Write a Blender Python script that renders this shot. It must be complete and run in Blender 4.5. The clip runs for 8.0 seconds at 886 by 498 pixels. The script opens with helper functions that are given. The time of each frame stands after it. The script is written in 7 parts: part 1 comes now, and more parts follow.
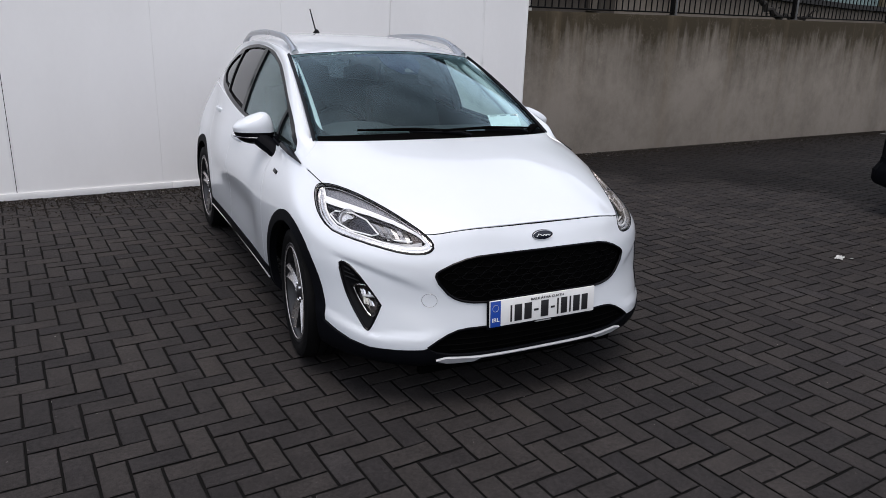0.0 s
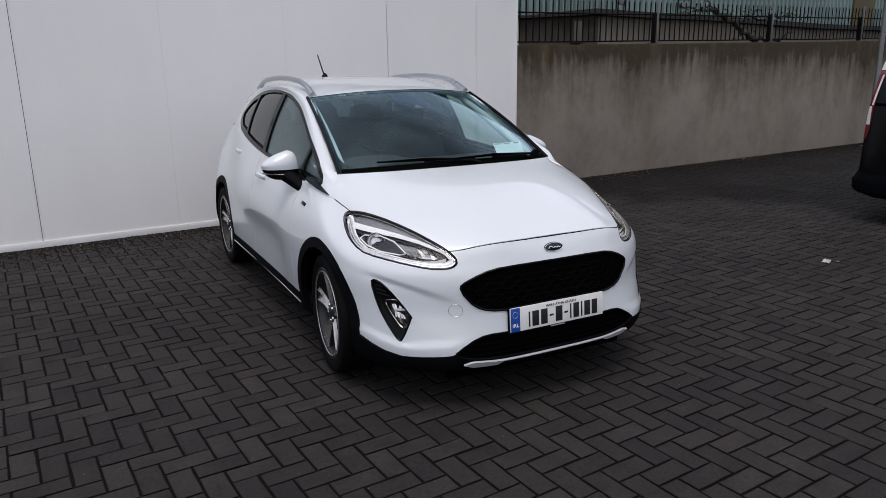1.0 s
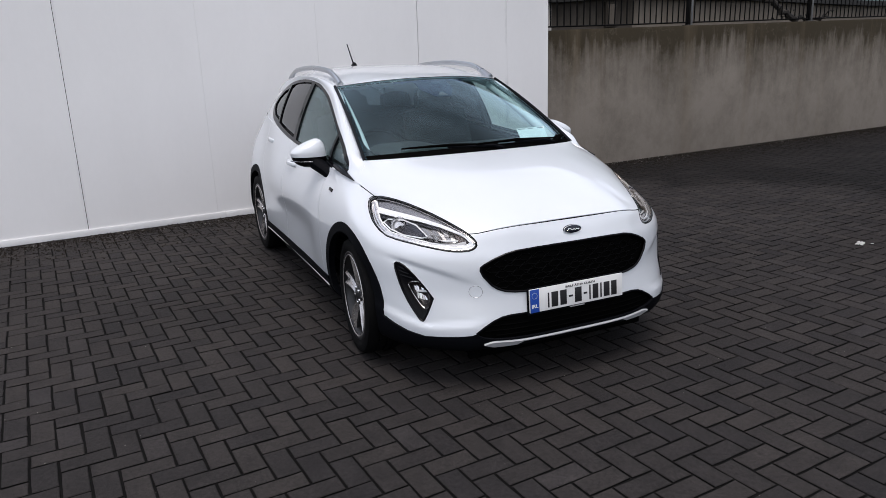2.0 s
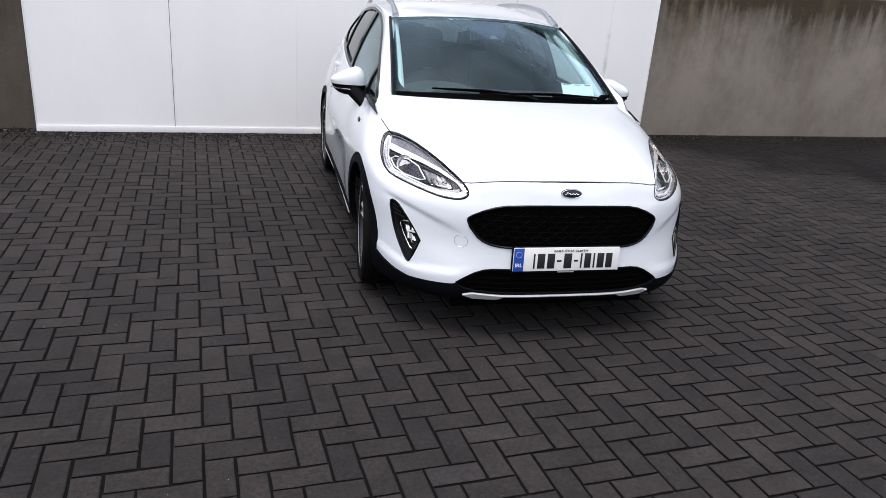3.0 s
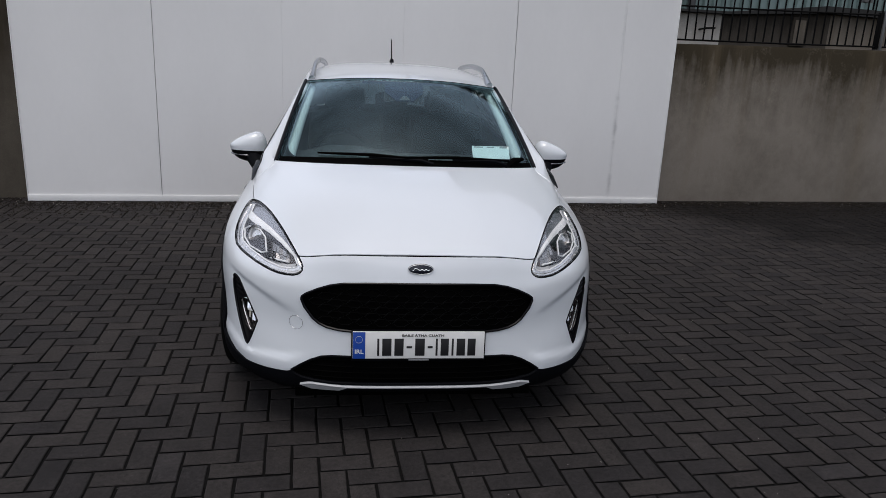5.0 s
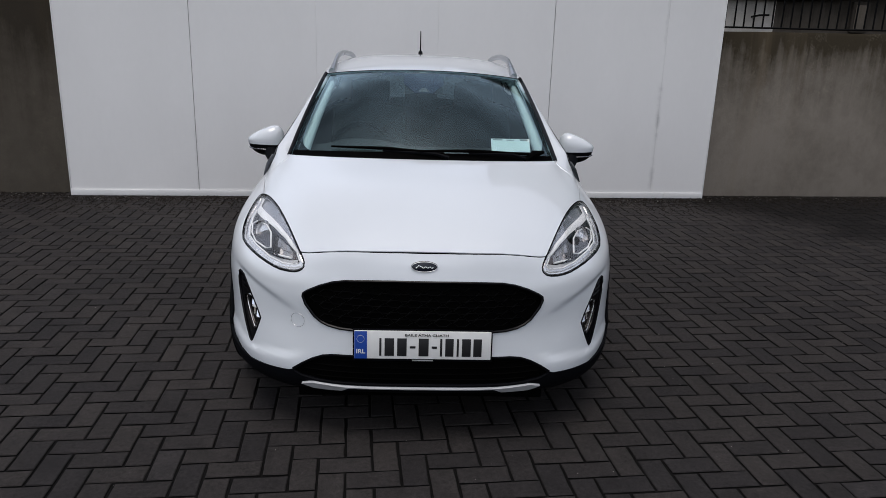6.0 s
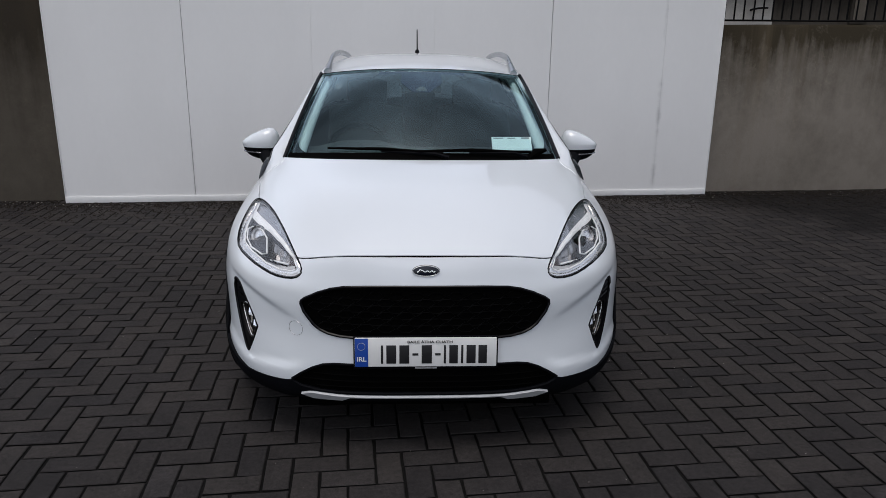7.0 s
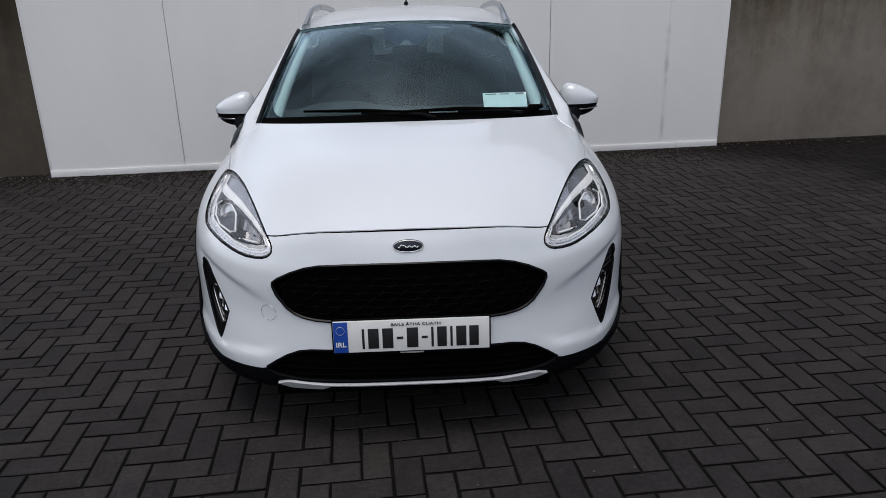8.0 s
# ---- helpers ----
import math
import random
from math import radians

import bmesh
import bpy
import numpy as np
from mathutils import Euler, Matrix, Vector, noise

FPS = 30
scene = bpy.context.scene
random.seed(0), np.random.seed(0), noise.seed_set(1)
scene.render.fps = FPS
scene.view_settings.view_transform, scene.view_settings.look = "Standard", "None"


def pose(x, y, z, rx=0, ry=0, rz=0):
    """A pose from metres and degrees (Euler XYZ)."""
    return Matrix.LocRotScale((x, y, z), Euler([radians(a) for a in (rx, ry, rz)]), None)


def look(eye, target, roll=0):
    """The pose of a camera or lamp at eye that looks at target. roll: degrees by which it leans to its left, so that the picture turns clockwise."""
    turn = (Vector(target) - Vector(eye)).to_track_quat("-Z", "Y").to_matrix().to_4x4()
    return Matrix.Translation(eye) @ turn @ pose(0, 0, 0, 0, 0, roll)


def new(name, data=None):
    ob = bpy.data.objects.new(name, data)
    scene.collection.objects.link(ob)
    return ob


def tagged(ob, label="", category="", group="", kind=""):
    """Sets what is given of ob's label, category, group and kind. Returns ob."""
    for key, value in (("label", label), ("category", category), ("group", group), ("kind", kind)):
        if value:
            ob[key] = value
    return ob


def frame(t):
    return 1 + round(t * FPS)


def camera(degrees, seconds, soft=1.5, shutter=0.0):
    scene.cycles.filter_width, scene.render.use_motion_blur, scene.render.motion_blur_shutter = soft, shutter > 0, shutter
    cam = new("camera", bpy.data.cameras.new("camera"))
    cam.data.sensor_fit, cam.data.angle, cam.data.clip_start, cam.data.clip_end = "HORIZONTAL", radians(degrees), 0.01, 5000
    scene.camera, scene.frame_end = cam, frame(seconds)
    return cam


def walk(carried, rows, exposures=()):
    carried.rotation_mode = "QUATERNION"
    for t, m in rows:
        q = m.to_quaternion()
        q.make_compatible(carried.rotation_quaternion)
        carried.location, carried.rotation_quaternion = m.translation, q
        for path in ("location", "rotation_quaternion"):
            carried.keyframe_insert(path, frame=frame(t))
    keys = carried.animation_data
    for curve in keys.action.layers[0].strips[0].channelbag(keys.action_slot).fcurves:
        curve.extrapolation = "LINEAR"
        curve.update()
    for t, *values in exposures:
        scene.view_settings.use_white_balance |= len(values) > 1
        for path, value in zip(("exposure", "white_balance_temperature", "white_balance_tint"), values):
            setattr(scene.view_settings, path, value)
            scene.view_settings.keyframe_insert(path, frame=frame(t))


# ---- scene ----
cam = camera(63.6, 8.0, soft=0.6)
PATH = [
    (0, (-1.666, -2.316, 1.515), (-0.793, -0.615, 0.93), 2.0),
    (0.3, (-1.804, -2.398, 1.495), (-0.832, -0.73, 0.972), 1.4),
    (0.5, (-1.859, -2.443, 1.513), (-0.902, -0.771, 0.976), 1.6),
    (1, (-1.921, -2.547, 1.524), (-1.023, -0.83, 1.031), -0.8),
    (1.5, (-1.934, -2.603, 1.524), (-1.045, -0.877, 1.042), -0.0),
    (1.7, (-1.935, -2.626, 1.523), (-1.043, -0.901, 1.048), -2.0),
    (2.8, (-1.479, -2.827, 1.539), (-0.982, -1.023, 0.83), 4.3),
    (3, (-1.354, -2.863, 1.552), (-0.87, -1.047, 0.867), 4.5),
    (3.2, (-1.231, -2.812, 1.517), (-0.736, -0.994, 0.846), 3.4),
    (3.5, (-1.013, -2.743, 1.532), (-0.558, -0.881, 0.96), 4.6),
    (3.8, (-0.805, -2.718, 1.531), (-0.356, -0.84, 1.01), 0.2),
    (4, (-0.723, -2.69, 1.534), (-0.299, -0.824, 0.954), 4.0),
    (4.2, (-0.569, -2.69, 1.528), (-0.253, -0.801, 0.953), 4.0),
    (4.5, (-0.399, -2.706, 1.559), (-0.156, -0.774, 1.101), 3.5),
    (4.7, (-0.33, -2.69, 1.547), (-0.065, -0.767, 1.064), 2.8),
    (5.8, (-0.071, -2.546, 1.525), (0.021, -0.627, 0.968), 1.9),
    (6, (-0.049, -2.547, 1.52), (0.038, -0.624, 0.977), 1.8),
    (6.5, (-0.036, -2.522, 1.516), (0.043, -0.595, 0.985), 0.7),
    (7, (-0.052, -2.453, 1.502), (0.035, -0.53, 0.961), 0.7),
    (7.5, (-0.032, -2.344, 1.488), (0.07, -0.435, 0.9), 0.0),
    (8, (0.048, -2.194, 1.471), (0.104, -0.304, 0.821), -1.4),
]
walk(cam, [(t, look(eye, target, roll)) for t, eye, target, roll in PATH],
     [(0.0, 0.17, 6480, 13), (0.3, -0.05, 6480, 13), (1.0, -0.13, 6480, 13), (1.7, 0.0, 6480, 13), (3.0, 0.58, 6480, 13), (3.5, 0.2, 6480, 13), (4.5, -0.28, 6480, 12), (8.0, -0.28, 6450, 11)])


# ---- sky, sun, exposure ----
SUN_AZIMUTH, SUN_HEIGHT = 205.0, 77.0
world = bpy.data.worlds.new("overcast_sky")
scene.world = world
world.use_nodes = True
wn = world.node_tree.nodes
wl = world.node_tree.links
wn.clear()
sky = wn.new("ShaderNodeTexSky")
sky.sky_type = "NISHITA"
sky.sun_disc = False
sky.sun_elevation = radians(SUN_HEIGHT)
sky.sun_rotation = radians(SUN_AZIMUTH)
sky.dust_density, sky.air_density = 4.0, 1.2
grey = wn.new("ShaderNodeHueSaturation")
grey.inputs["Saturation"].default_value = 0.50
cloud_co = wn.new("ShaderNodeTexCoord")
cloud_map = wn.new("ShaderNodeMapping")
cloud_map.inputs["Location"].default_value = (6.17, 5.68, 0.38)
cloud_map.inputs["Scale"].default_value = (1.0, 1.0, 2.2)
clouds = wn.new("ShaderNodeTexNoise")
clouds.inputs["Scale"].default_value = 2.2
clouds.inputs["Detail"].default_value = 6.0
cloud_ramp = wn.new("ShaderNodeMapRange")
cloud_ramp.inputs["From Min"].default_value = 0.3
cloud_ramp.inputs["From Max"].default_value = 0.7
cloud_ramp.inputs["To Min"].default_value = 0.4
cloud_ramp.inputs["To Max"].default_value = 1.6
cloud_mix = wn.new("ShaderNodeMixRGB")
cloud_mix.blend_type = "MULTIPLY"
cloud_mix.inputs["Fac"].default_value = 1.0
# thin cloud: bright low down, thicker overhead
up = wn.new("ShaderNodeSeparateXYZ")
wl.new(cloud_co.outputs["Generated"], up.inputs["Vector"])
dome = wn.new("ShaderNodeMapRange")
dome.interpolation_type = "SMOOTHSTEP"
dome.inputs["From Min"].default_value = 0.58
dome.inputs["From Max"].default_value = 0.80
dome.inputs["To Min"].default_value = 1.66
dome.inputs["To Max"].default_value = 0.98
wl.new(up.outputs["Z"], dome.inputs["Value"])
dome_mix = wn.new("ShaderNodeMixRGB")
dome_mix.blend_type = "MULTIPLY"
dome_mix.inputs["Fac"].default_value = 1.0
background = wn.new("ShaderNodeBackground")
background.inputs["Strength"].default_value = 0.145
world_out = wn.new("ShaderNodeOutputWorld")
wl.new(sky.outputs["Color"], grey.inputs["Color"])
wl.new(cloud_co.outputs["Generated"], cloud_map.inputs["Vector"])
wl.new(cloud_map.outputs["Vector"], clouds.inputs["Vector"])
wl.new(clouds.outputs["Fac"], cloud_ramp.inputs["Value"])
wl.new(grey.outputs["Color"], cloud_mix.inputs["Color1"])
wl.new(cloud_ramp.outputs["Result"], cloud_mix.inputs["Color2"])
wl.new(cloud_mix.outputs["Color"], dome_mix.inputs["Color1"])
wl.new(dome.outputs["Result"], dome_mix.inputs["Color2"])
wl.new(dome_mix.outputs["Color"], background.inputs["Color"])
wl.new(background.outputs["Background"], world_out.inputs["Surface"])

sun_data = bpy.data.lights.new("sun", "SUN")
sun_data.energy, sun_data.angle, sun_data.color = 1.22, radians(36), (1.0, 0.97, 0.94)
sun = new("sun", sun_data)
sun.matrix_world = look((0, 0, 0), (-math.sin(radians(SUN_AZIMUTH)) * math.cos(radians(SUN_HEIGHT)),
                                   -math.cos(radians(SUN_AZIMUTH)) * math.cos(radians(SUN_HEIGHT)),
                                   -math.sin(radians(SUN_HEIGHT))))
sun.location = (0, -10, 20)


# ---- materials ----
def node(nt, kind, **values):
    n = nt.nodes.new(kind)
    for key, value in values.items():
        n.inputs[key.replace("_", " ")].default_value = value
    return n


def material(name, colour, rough=0.5, metal=0.0, coat=0.0, grain=(40.0, 0.06), stains=(2.0, 0.08), bump=0.0, bump_scale=200.0,
             stretch=(1, 1, 1), specular=0.5, rough_vary=0.08):
    """A surface of one base colour with fine grain, broad stains and relief, in object space."""
    m = bpy.data.materials.new(name)
    m.use_nodes = True
    nt = m.node_tree
    p = nt.nodes["Principled BSDF"]
    p.inputs["Metallic"].default_value = metal
    p.inputs["Coat Weight"].default_value = coat
    p.inputs["Coat Roughness"].default_value = 0.03
    p.inputs["Specular IOR Level"].default_value = specular
    co = nt.nodes.new("ShaderNodeTexCoord")
    mp = node(nt, "ShaderNodeMapping", Scale=stretch)
    nt.links.new(co.outputs["Object"], mp.inputs["Vector"])
    fine = node(nt, "ShaderNodeTexNoise", Scale=grain[0], Detail=5.0)
    broad = node(nt, "ShaderNodeTexNoise", Scale=stains[0], Detail=6.0, Roughness=0.6)
    for n in (fine, broad):
        nt.links.new(mp.outputs["Vector"], n.inputs["Vector"])
    a = node(nt, "ShaderNodeMapRange", To_Min=1 - grain[1], To_Max=1 + grain[1])
    b = node(nt, "ShaderNodeMapRange", From_Min=0.3, From_Max=0.7, To_Min=1 - stains[1], To_Max=1 + stains[1])
    nt.links.new(fine.outputs["Fac"], a.inputs["Value"])
    nt.links.new(broad.outputs["Fac"], b.inputs["Value"])
    mul = nt.nodes.new("ShaderNodeMath")
    mul.operation = "MULTIPLY"
    nt.links.new(a.outputs["Result"], mul.inputs[0])
    nt.links.new(b.outputs["Result"], mul.inputs[1])
    scale = nt.nodes.new("ShaderNodeVectorMath")
    scale.operation = "SCALE"
    scale.inputs[0].default_value = colour
    nt.links.new(mul.outputs["Value"], scale.inputs["Scale"])
    nt.links.new(scale.outputs["Vector"], p.inputs["Base Color"])
    r = node(nt, "ShaderNodeMapRange", To_Min=max(0.0, rough - rough_vary), To_Max=min(1.0, rough + rough_vary))
    nt.links.new(broad.outputs["Fac"], r.inputs["Value"])
    nt.links.new(r.outputs["Result"], p.inputs["Roughness"])
    if bump:
        relief = node(nt, "ShaderNodeTexNoise", Scale=bump_scale, Detail=4.0)
        nt.links.new(mp.outputs["Vector"], relief.inputs["Vector"])
        bn = node(nt, "ShaderNodeBump", Strength=bump, Distance=0.002)
        nt.links.new(relief.outputs["Fac"], bn.inputs["Height"])
        nt.links.new(bn.outputs["Normal"], p.inputs["Normal"])
    return m


def glass(name, tint, rough=0.0, ior=1.45):
    m = bpy.data.materials.new(name)
    m.use_nodes = True
    p = m.node_tree.nodes["Principled BSDF"]
    p.inputs["Base Color"].default_value = (*tint, 1)
    p.inputs["Transmission Weight"].default_value = 1.0
    p.inputs["Roughness"].default_value = rough
    p.inputs["IOR"].default_value = ior
    return m


def pane_glass(name, tint, ior, sheen=(0.84, 0.96, 1)):
    """Thin flat glass: it lets light straight through, tinted, and mirrors the sky by Fresnel."""
    m = bpy.data.materials.new(name)
    m.use_nodes = True
    nt = m.node_tree
    nt.nodes.remove(nt.nodes["Principled BSDF"])
    out = nt.nodes["Material Output"]
    clear = node(nt, "ShaderNodeBsdfTransparent", Color=(*tint, 1))
    gloss = node(nt, "ShaderNodeBsdfGlossy", Color=(*sheen, 1), Roughness=0.0)
    facing = node(nt, "ShaderNodeLayerWeight", Blend=0.5)
    steep = nt.nodes.new("ShaderNodeMath")
    steep.operation = "POWER"
    steep.inputs[1].default_value = 5.0
    nt.links.new(facing.outputs["Facing"], steep.inputs[0])
    fresnel = node(nt, "ShaderNodeMapRange", To_Min=((ior - 1) / (ior + 1)) ** 2, To_Max=1.0)
    nt.links.new(steep.outputs["Value"], fresnel.inputs["Value"])
    mix = nt.nodes.new("ShaderNodeMixShader")
    nt.links.new(fresnel.outputs["Result"], mix.inputs["Fac"])
    nt.links.new(clear.outputs["BSDF"], mix.inputs[1])
    nt.links.new(gloss.outputs["BSDF"], mix.inputs[2])
    nt.links.new(mix.outputs["Shader"], out.inputs["Surface"])
    return m


WHITE_PAINT = material("white_car_paint", (0.635, 0.664, 0.698), 0.30, coat=1.0, grain=(300, 0.0), stains=(1.5, 0.0), rough_vary=0.0)
BLACK_PLASTIC = material("black_textured_plastic", (0.0034, 0.0037, 0.0050), 0.6, grain=(400, 0.2), stains=(5, 0.15), bump=0.15, bump_scale=900, specular=0.04)
GLOSS_BLACK = material("gloss_black_trim", (0.004, 0.004, 0.005), 0.2, grain=(200, 0.05), stains=(4, 0.1), specular=0.12)
DARK_INNER = material("dark_inner_plastic", (0.0014, 0.0014, 0.0014), 0.85, grain=(90, 0.1), stains=(5, 0.2), specular=0.02)
GRILLE_BLACK = material("satin_black_grille", (0.0018, 0.0018, 0.0021), 0.42, grain=(200, 0.1), stains=(6, 0.2), specular=0.05)
CHROME = material("bright_chrome", (0.82, 0.82, 0.84), 0.09, metal=1.0, grain=(90, 0.02), stains=(6, 0.03), rough_vary=0.04)
SATIN_SILVER = material("satin_silver_paint", (0.55, 0.56, 0.57), 0.35, metal=0.55, grain=(150, 0.03), stains=(4, 0.05))
SKID_GREY = material("matt_silver_skid", (0.42, 0.425, 0.44), 0.55, metal=0.1, grain=(200, 0.05), stains=(6, 0.08), specular=0.3)
LAMP_GREY = material("lamp_housing_grey", (0.40, 0.40, 0.42), 0.25, metal=0.8, grain=(120, 0.05), stains=(9, 0.12))
LAMP_SILVER = material("lamp_bright_silver", (0.80, 0.79, 0.79), 0.26, metal=0.9, grain=(120, 0.04), stains=(14, 0.1))
LAMP_MIRROR = material("lamp_mirror_coating", (0.40, 0.39, 0.385), 0.24, metal=0.9, grain=(120, 0.04), stains=(14, 0.15))
LAMP_DARK = material("lamp_housing_dark_grey", (0.05, 0.05, 0.06), 0.22, metal=0.6, grain=(120, 0.05), stains=(9, 0.15))
LAMP_MID = material("lamp_housing_silver", (0.085, 0.080, 0.080), 0.16, metal=0.9, grain=(120, 0.05), stains=(9, 0.15))
LAMP_PALE = material("lamp_pale_plastic", (0.46, 0.46, 0.47), 0.3, grain=(120, 0.03), stains=(9, 0.08))
RAIL_METAL = material("brushed_roof_rail", (0.44, 0.45, 0.47), 0.30, metal=0.9, grain=(150, 0.04), stains=(4, 0.05))
LAMP_WHITE = material("lamp_light_guide", (0.82, 0.83, 0.84), 0.2, grain=(120, 0.03), stains=(9, 0.04))
AMBER = material("brown_tinted_reflector", (0.065, 0.050, 0.047), 0.2, grain=(120, 0.05), stains=(9, 0.1))
ALLOY = material("machined_alloy", (0.47, 0.445, 0.43), 0.27, metal=0.75, grain=(200, 0.05), stains=(8, 0.1))
ALLOY_DARK = material("dark_grey_alloy", (0.025, 0.025, 0.027), 0.4, metal=0.4, grain=(200, 0.05), stains=(8, 0.15))
RUBBER = material("tyre_rubber", (0.004, 0.004, 0.0043), 0.75, grain=(300, 0.2), stains=(12, 0.25), bump=0.2, bump_scale=600, specular=0.08)
CLEAR = pane_glass("clear_lamp_cover", (0.98, 0.98, 0.98), 1.30, (1, 0.97, 0.96))
SCREEN_GLASS = pane_glass("green_tinted_glass", (0.85, 0.95, 0.955), 1.60, (0.80, 0.95, 1))
REAR_GLASS = pane_glass("dark_rear_glass", (0.28, 0.31, 0.33), 1.4)
SIDE_GLASS = pane_glass("tinted_side_glass", (0.82, 0.89, 0.87), 1.4)
DARK_GLASS = glass("privacy_glass", (0.05, 0.055, 0.06))
CABIN = material("charcoal_cabin_trim", (0.008, 0.0095, 0.0105), 0.7, grain=(300, 0.15), stains=(5, 0.1), bump=0.1, bump_scale=600)
CABIN_GREY = material("light_grey_cabin_lining", (0.58, 0.61, 0.61), 0.8, grain=(300, 0.06), stains=(4, 0.06))
SENSOR = material("slate_blue_plastic", (0.014, 0.017, 0.040), 0.9, specular=0.05, grain=(300, 0.1), stains=(6, 0.1))
SEAT_CLOTH = material("dark_seat_cloth", (0.010, 0.012, 0.013), 0.9, grain=(500, 0.3), stains=(9, 0.1), bump=0.3, bump_scale=900)
MIRROR_SHELL = material("grey_mirror_shell", (0.045, 0.050, 0.055), 0.5, grain=(300, 0.1), stains=(6, 0.1))
PAPER = material("white_paper", (0.78, 0.82, 0.80), 0.7, grain=(60, 0.02), stains=(9, 0.03))
PRINT_GREY = material("grey_print", (0.22, 0.25, 0.25), 0.7, grain=(60, 0.05), stains=(9, 0.05))
PLATE_WHITE = material("plate_white", (0.72, 0.72, 0.71), 0.35, grain=(100, 0.02), stains=(8, 0.04))
PLATE_BLUE = material("plate_blue", (0.012, 0.06, 0.33), 0.35, grain=(100, 0.04), stains=(8, 0.06))
PLATE_INK = material("plate_ink", (0.012, 0.012, 0.014), 0.4, grain=(100, 0.05), stains=(8, 0.1))
BADGE_BLUE = material("badge_dark_blue", (0.004, 0.006, 0.014), 0.2, grain=(100, 0.05), stains=(8, 0.08))
RED_LENS = material("red_lamp_lens", (0.13, 0.005, 0.008), 0.15, grain=(150, 0.05), stains=(9, 0.15), coat=0.6)
WHITE_LENS = material("clear_lamp_lens_white", (0.70, 0.66, 0.66), 0.15, grain=(150, 0.05), stains=(9, 0.1), coat=0.6)
VAN_PAINT = material("dark_grey_metallic_paint", (0.0020, 0.0022, 0.0029), 0.32, metal=0.0, coat=0.07, specular=0.16, grain=(500, 0.12), stains=(2, 0.06), rough_vary=0.05)
IRON = material("black_painted_steel", (0.003, 0.0028, 0.0027), 0.7, specular=0.08, grain=(120, 0.2), stains=(6, 0.25), bump=0.2, bump_scale=300)
RUSTED = material("weathered_steel_post", (0.055, 0.050, 0.044), 0.7, metal=0.2, grain=(80, 0.2), stains=(5, 0.35), bump=0.3, bump_scale=200)
GALVANISED = material("galvanised_steel", (0.15, 0.15, 0.15), 0.45, metal=0.5, grain=(60, 0.12), stains=(6, 0.15))
ROOFING = material("dark_roof_felt", (0.014, 0.0135, 0.013), 0.85, grain=(80, 0.2), stains=(3, 0.3), bump=0.4, bump_scale=120)
BARK = material("dead_branch_bark", (0.02, 0.017, 0.014), 0.9, grain=(60, 0.3), stains=(9, 0.3), bump=0.5, bump_scale=120)
LEAF = material("dark_ivy_leaf", (0.008, 0.009, 0.006), 0.6, grain=(60, 0.3), stains=(9, 0.4))
DOWNPIPE = material("dark_grey_pipe", (0.040, 0.042, 0.044), 0.6, grain=(60, 0.1), stains=(2, 0.3))
OCHRE = material("ochre_painted_steel", (0.075, 0.060, 0.025), 0.6, grain=(60, 0.1), stains=(3, 0.2))
CLADDING = material("grey_green_steel_cladding", (0.160, 0.222, 0.218), 0.45, metal=0.15, grain=(30, 0.06), stains=(0.7, 0.16), stretch=(1, 1, 0.3))
LITTER = material("crumpled_white_paper", (0.72, 0.72, 0.70), 0.8, grain=(60, 0.08), stains=(30, 0.1))
DEBRIS = material("dead_leaves_and_grit", (0.017, 0.0135, 0.0105), 0.9, specular=0.1, grain=(60, 0.4), stains=(25, 0.5))
GRIT = material("pale_grit", (0.24, 0.23, 0.21), 0.9, grain=(60, 0.2), stains=(25, 0.3))
JOINT = material("dark_joint_sand", (0.004, 0.0038, 0.0036), 0.95, grain=(500, 0.4), stains=(3, 0.3), bump=0.5, bump_scale=800, specular=0.1)


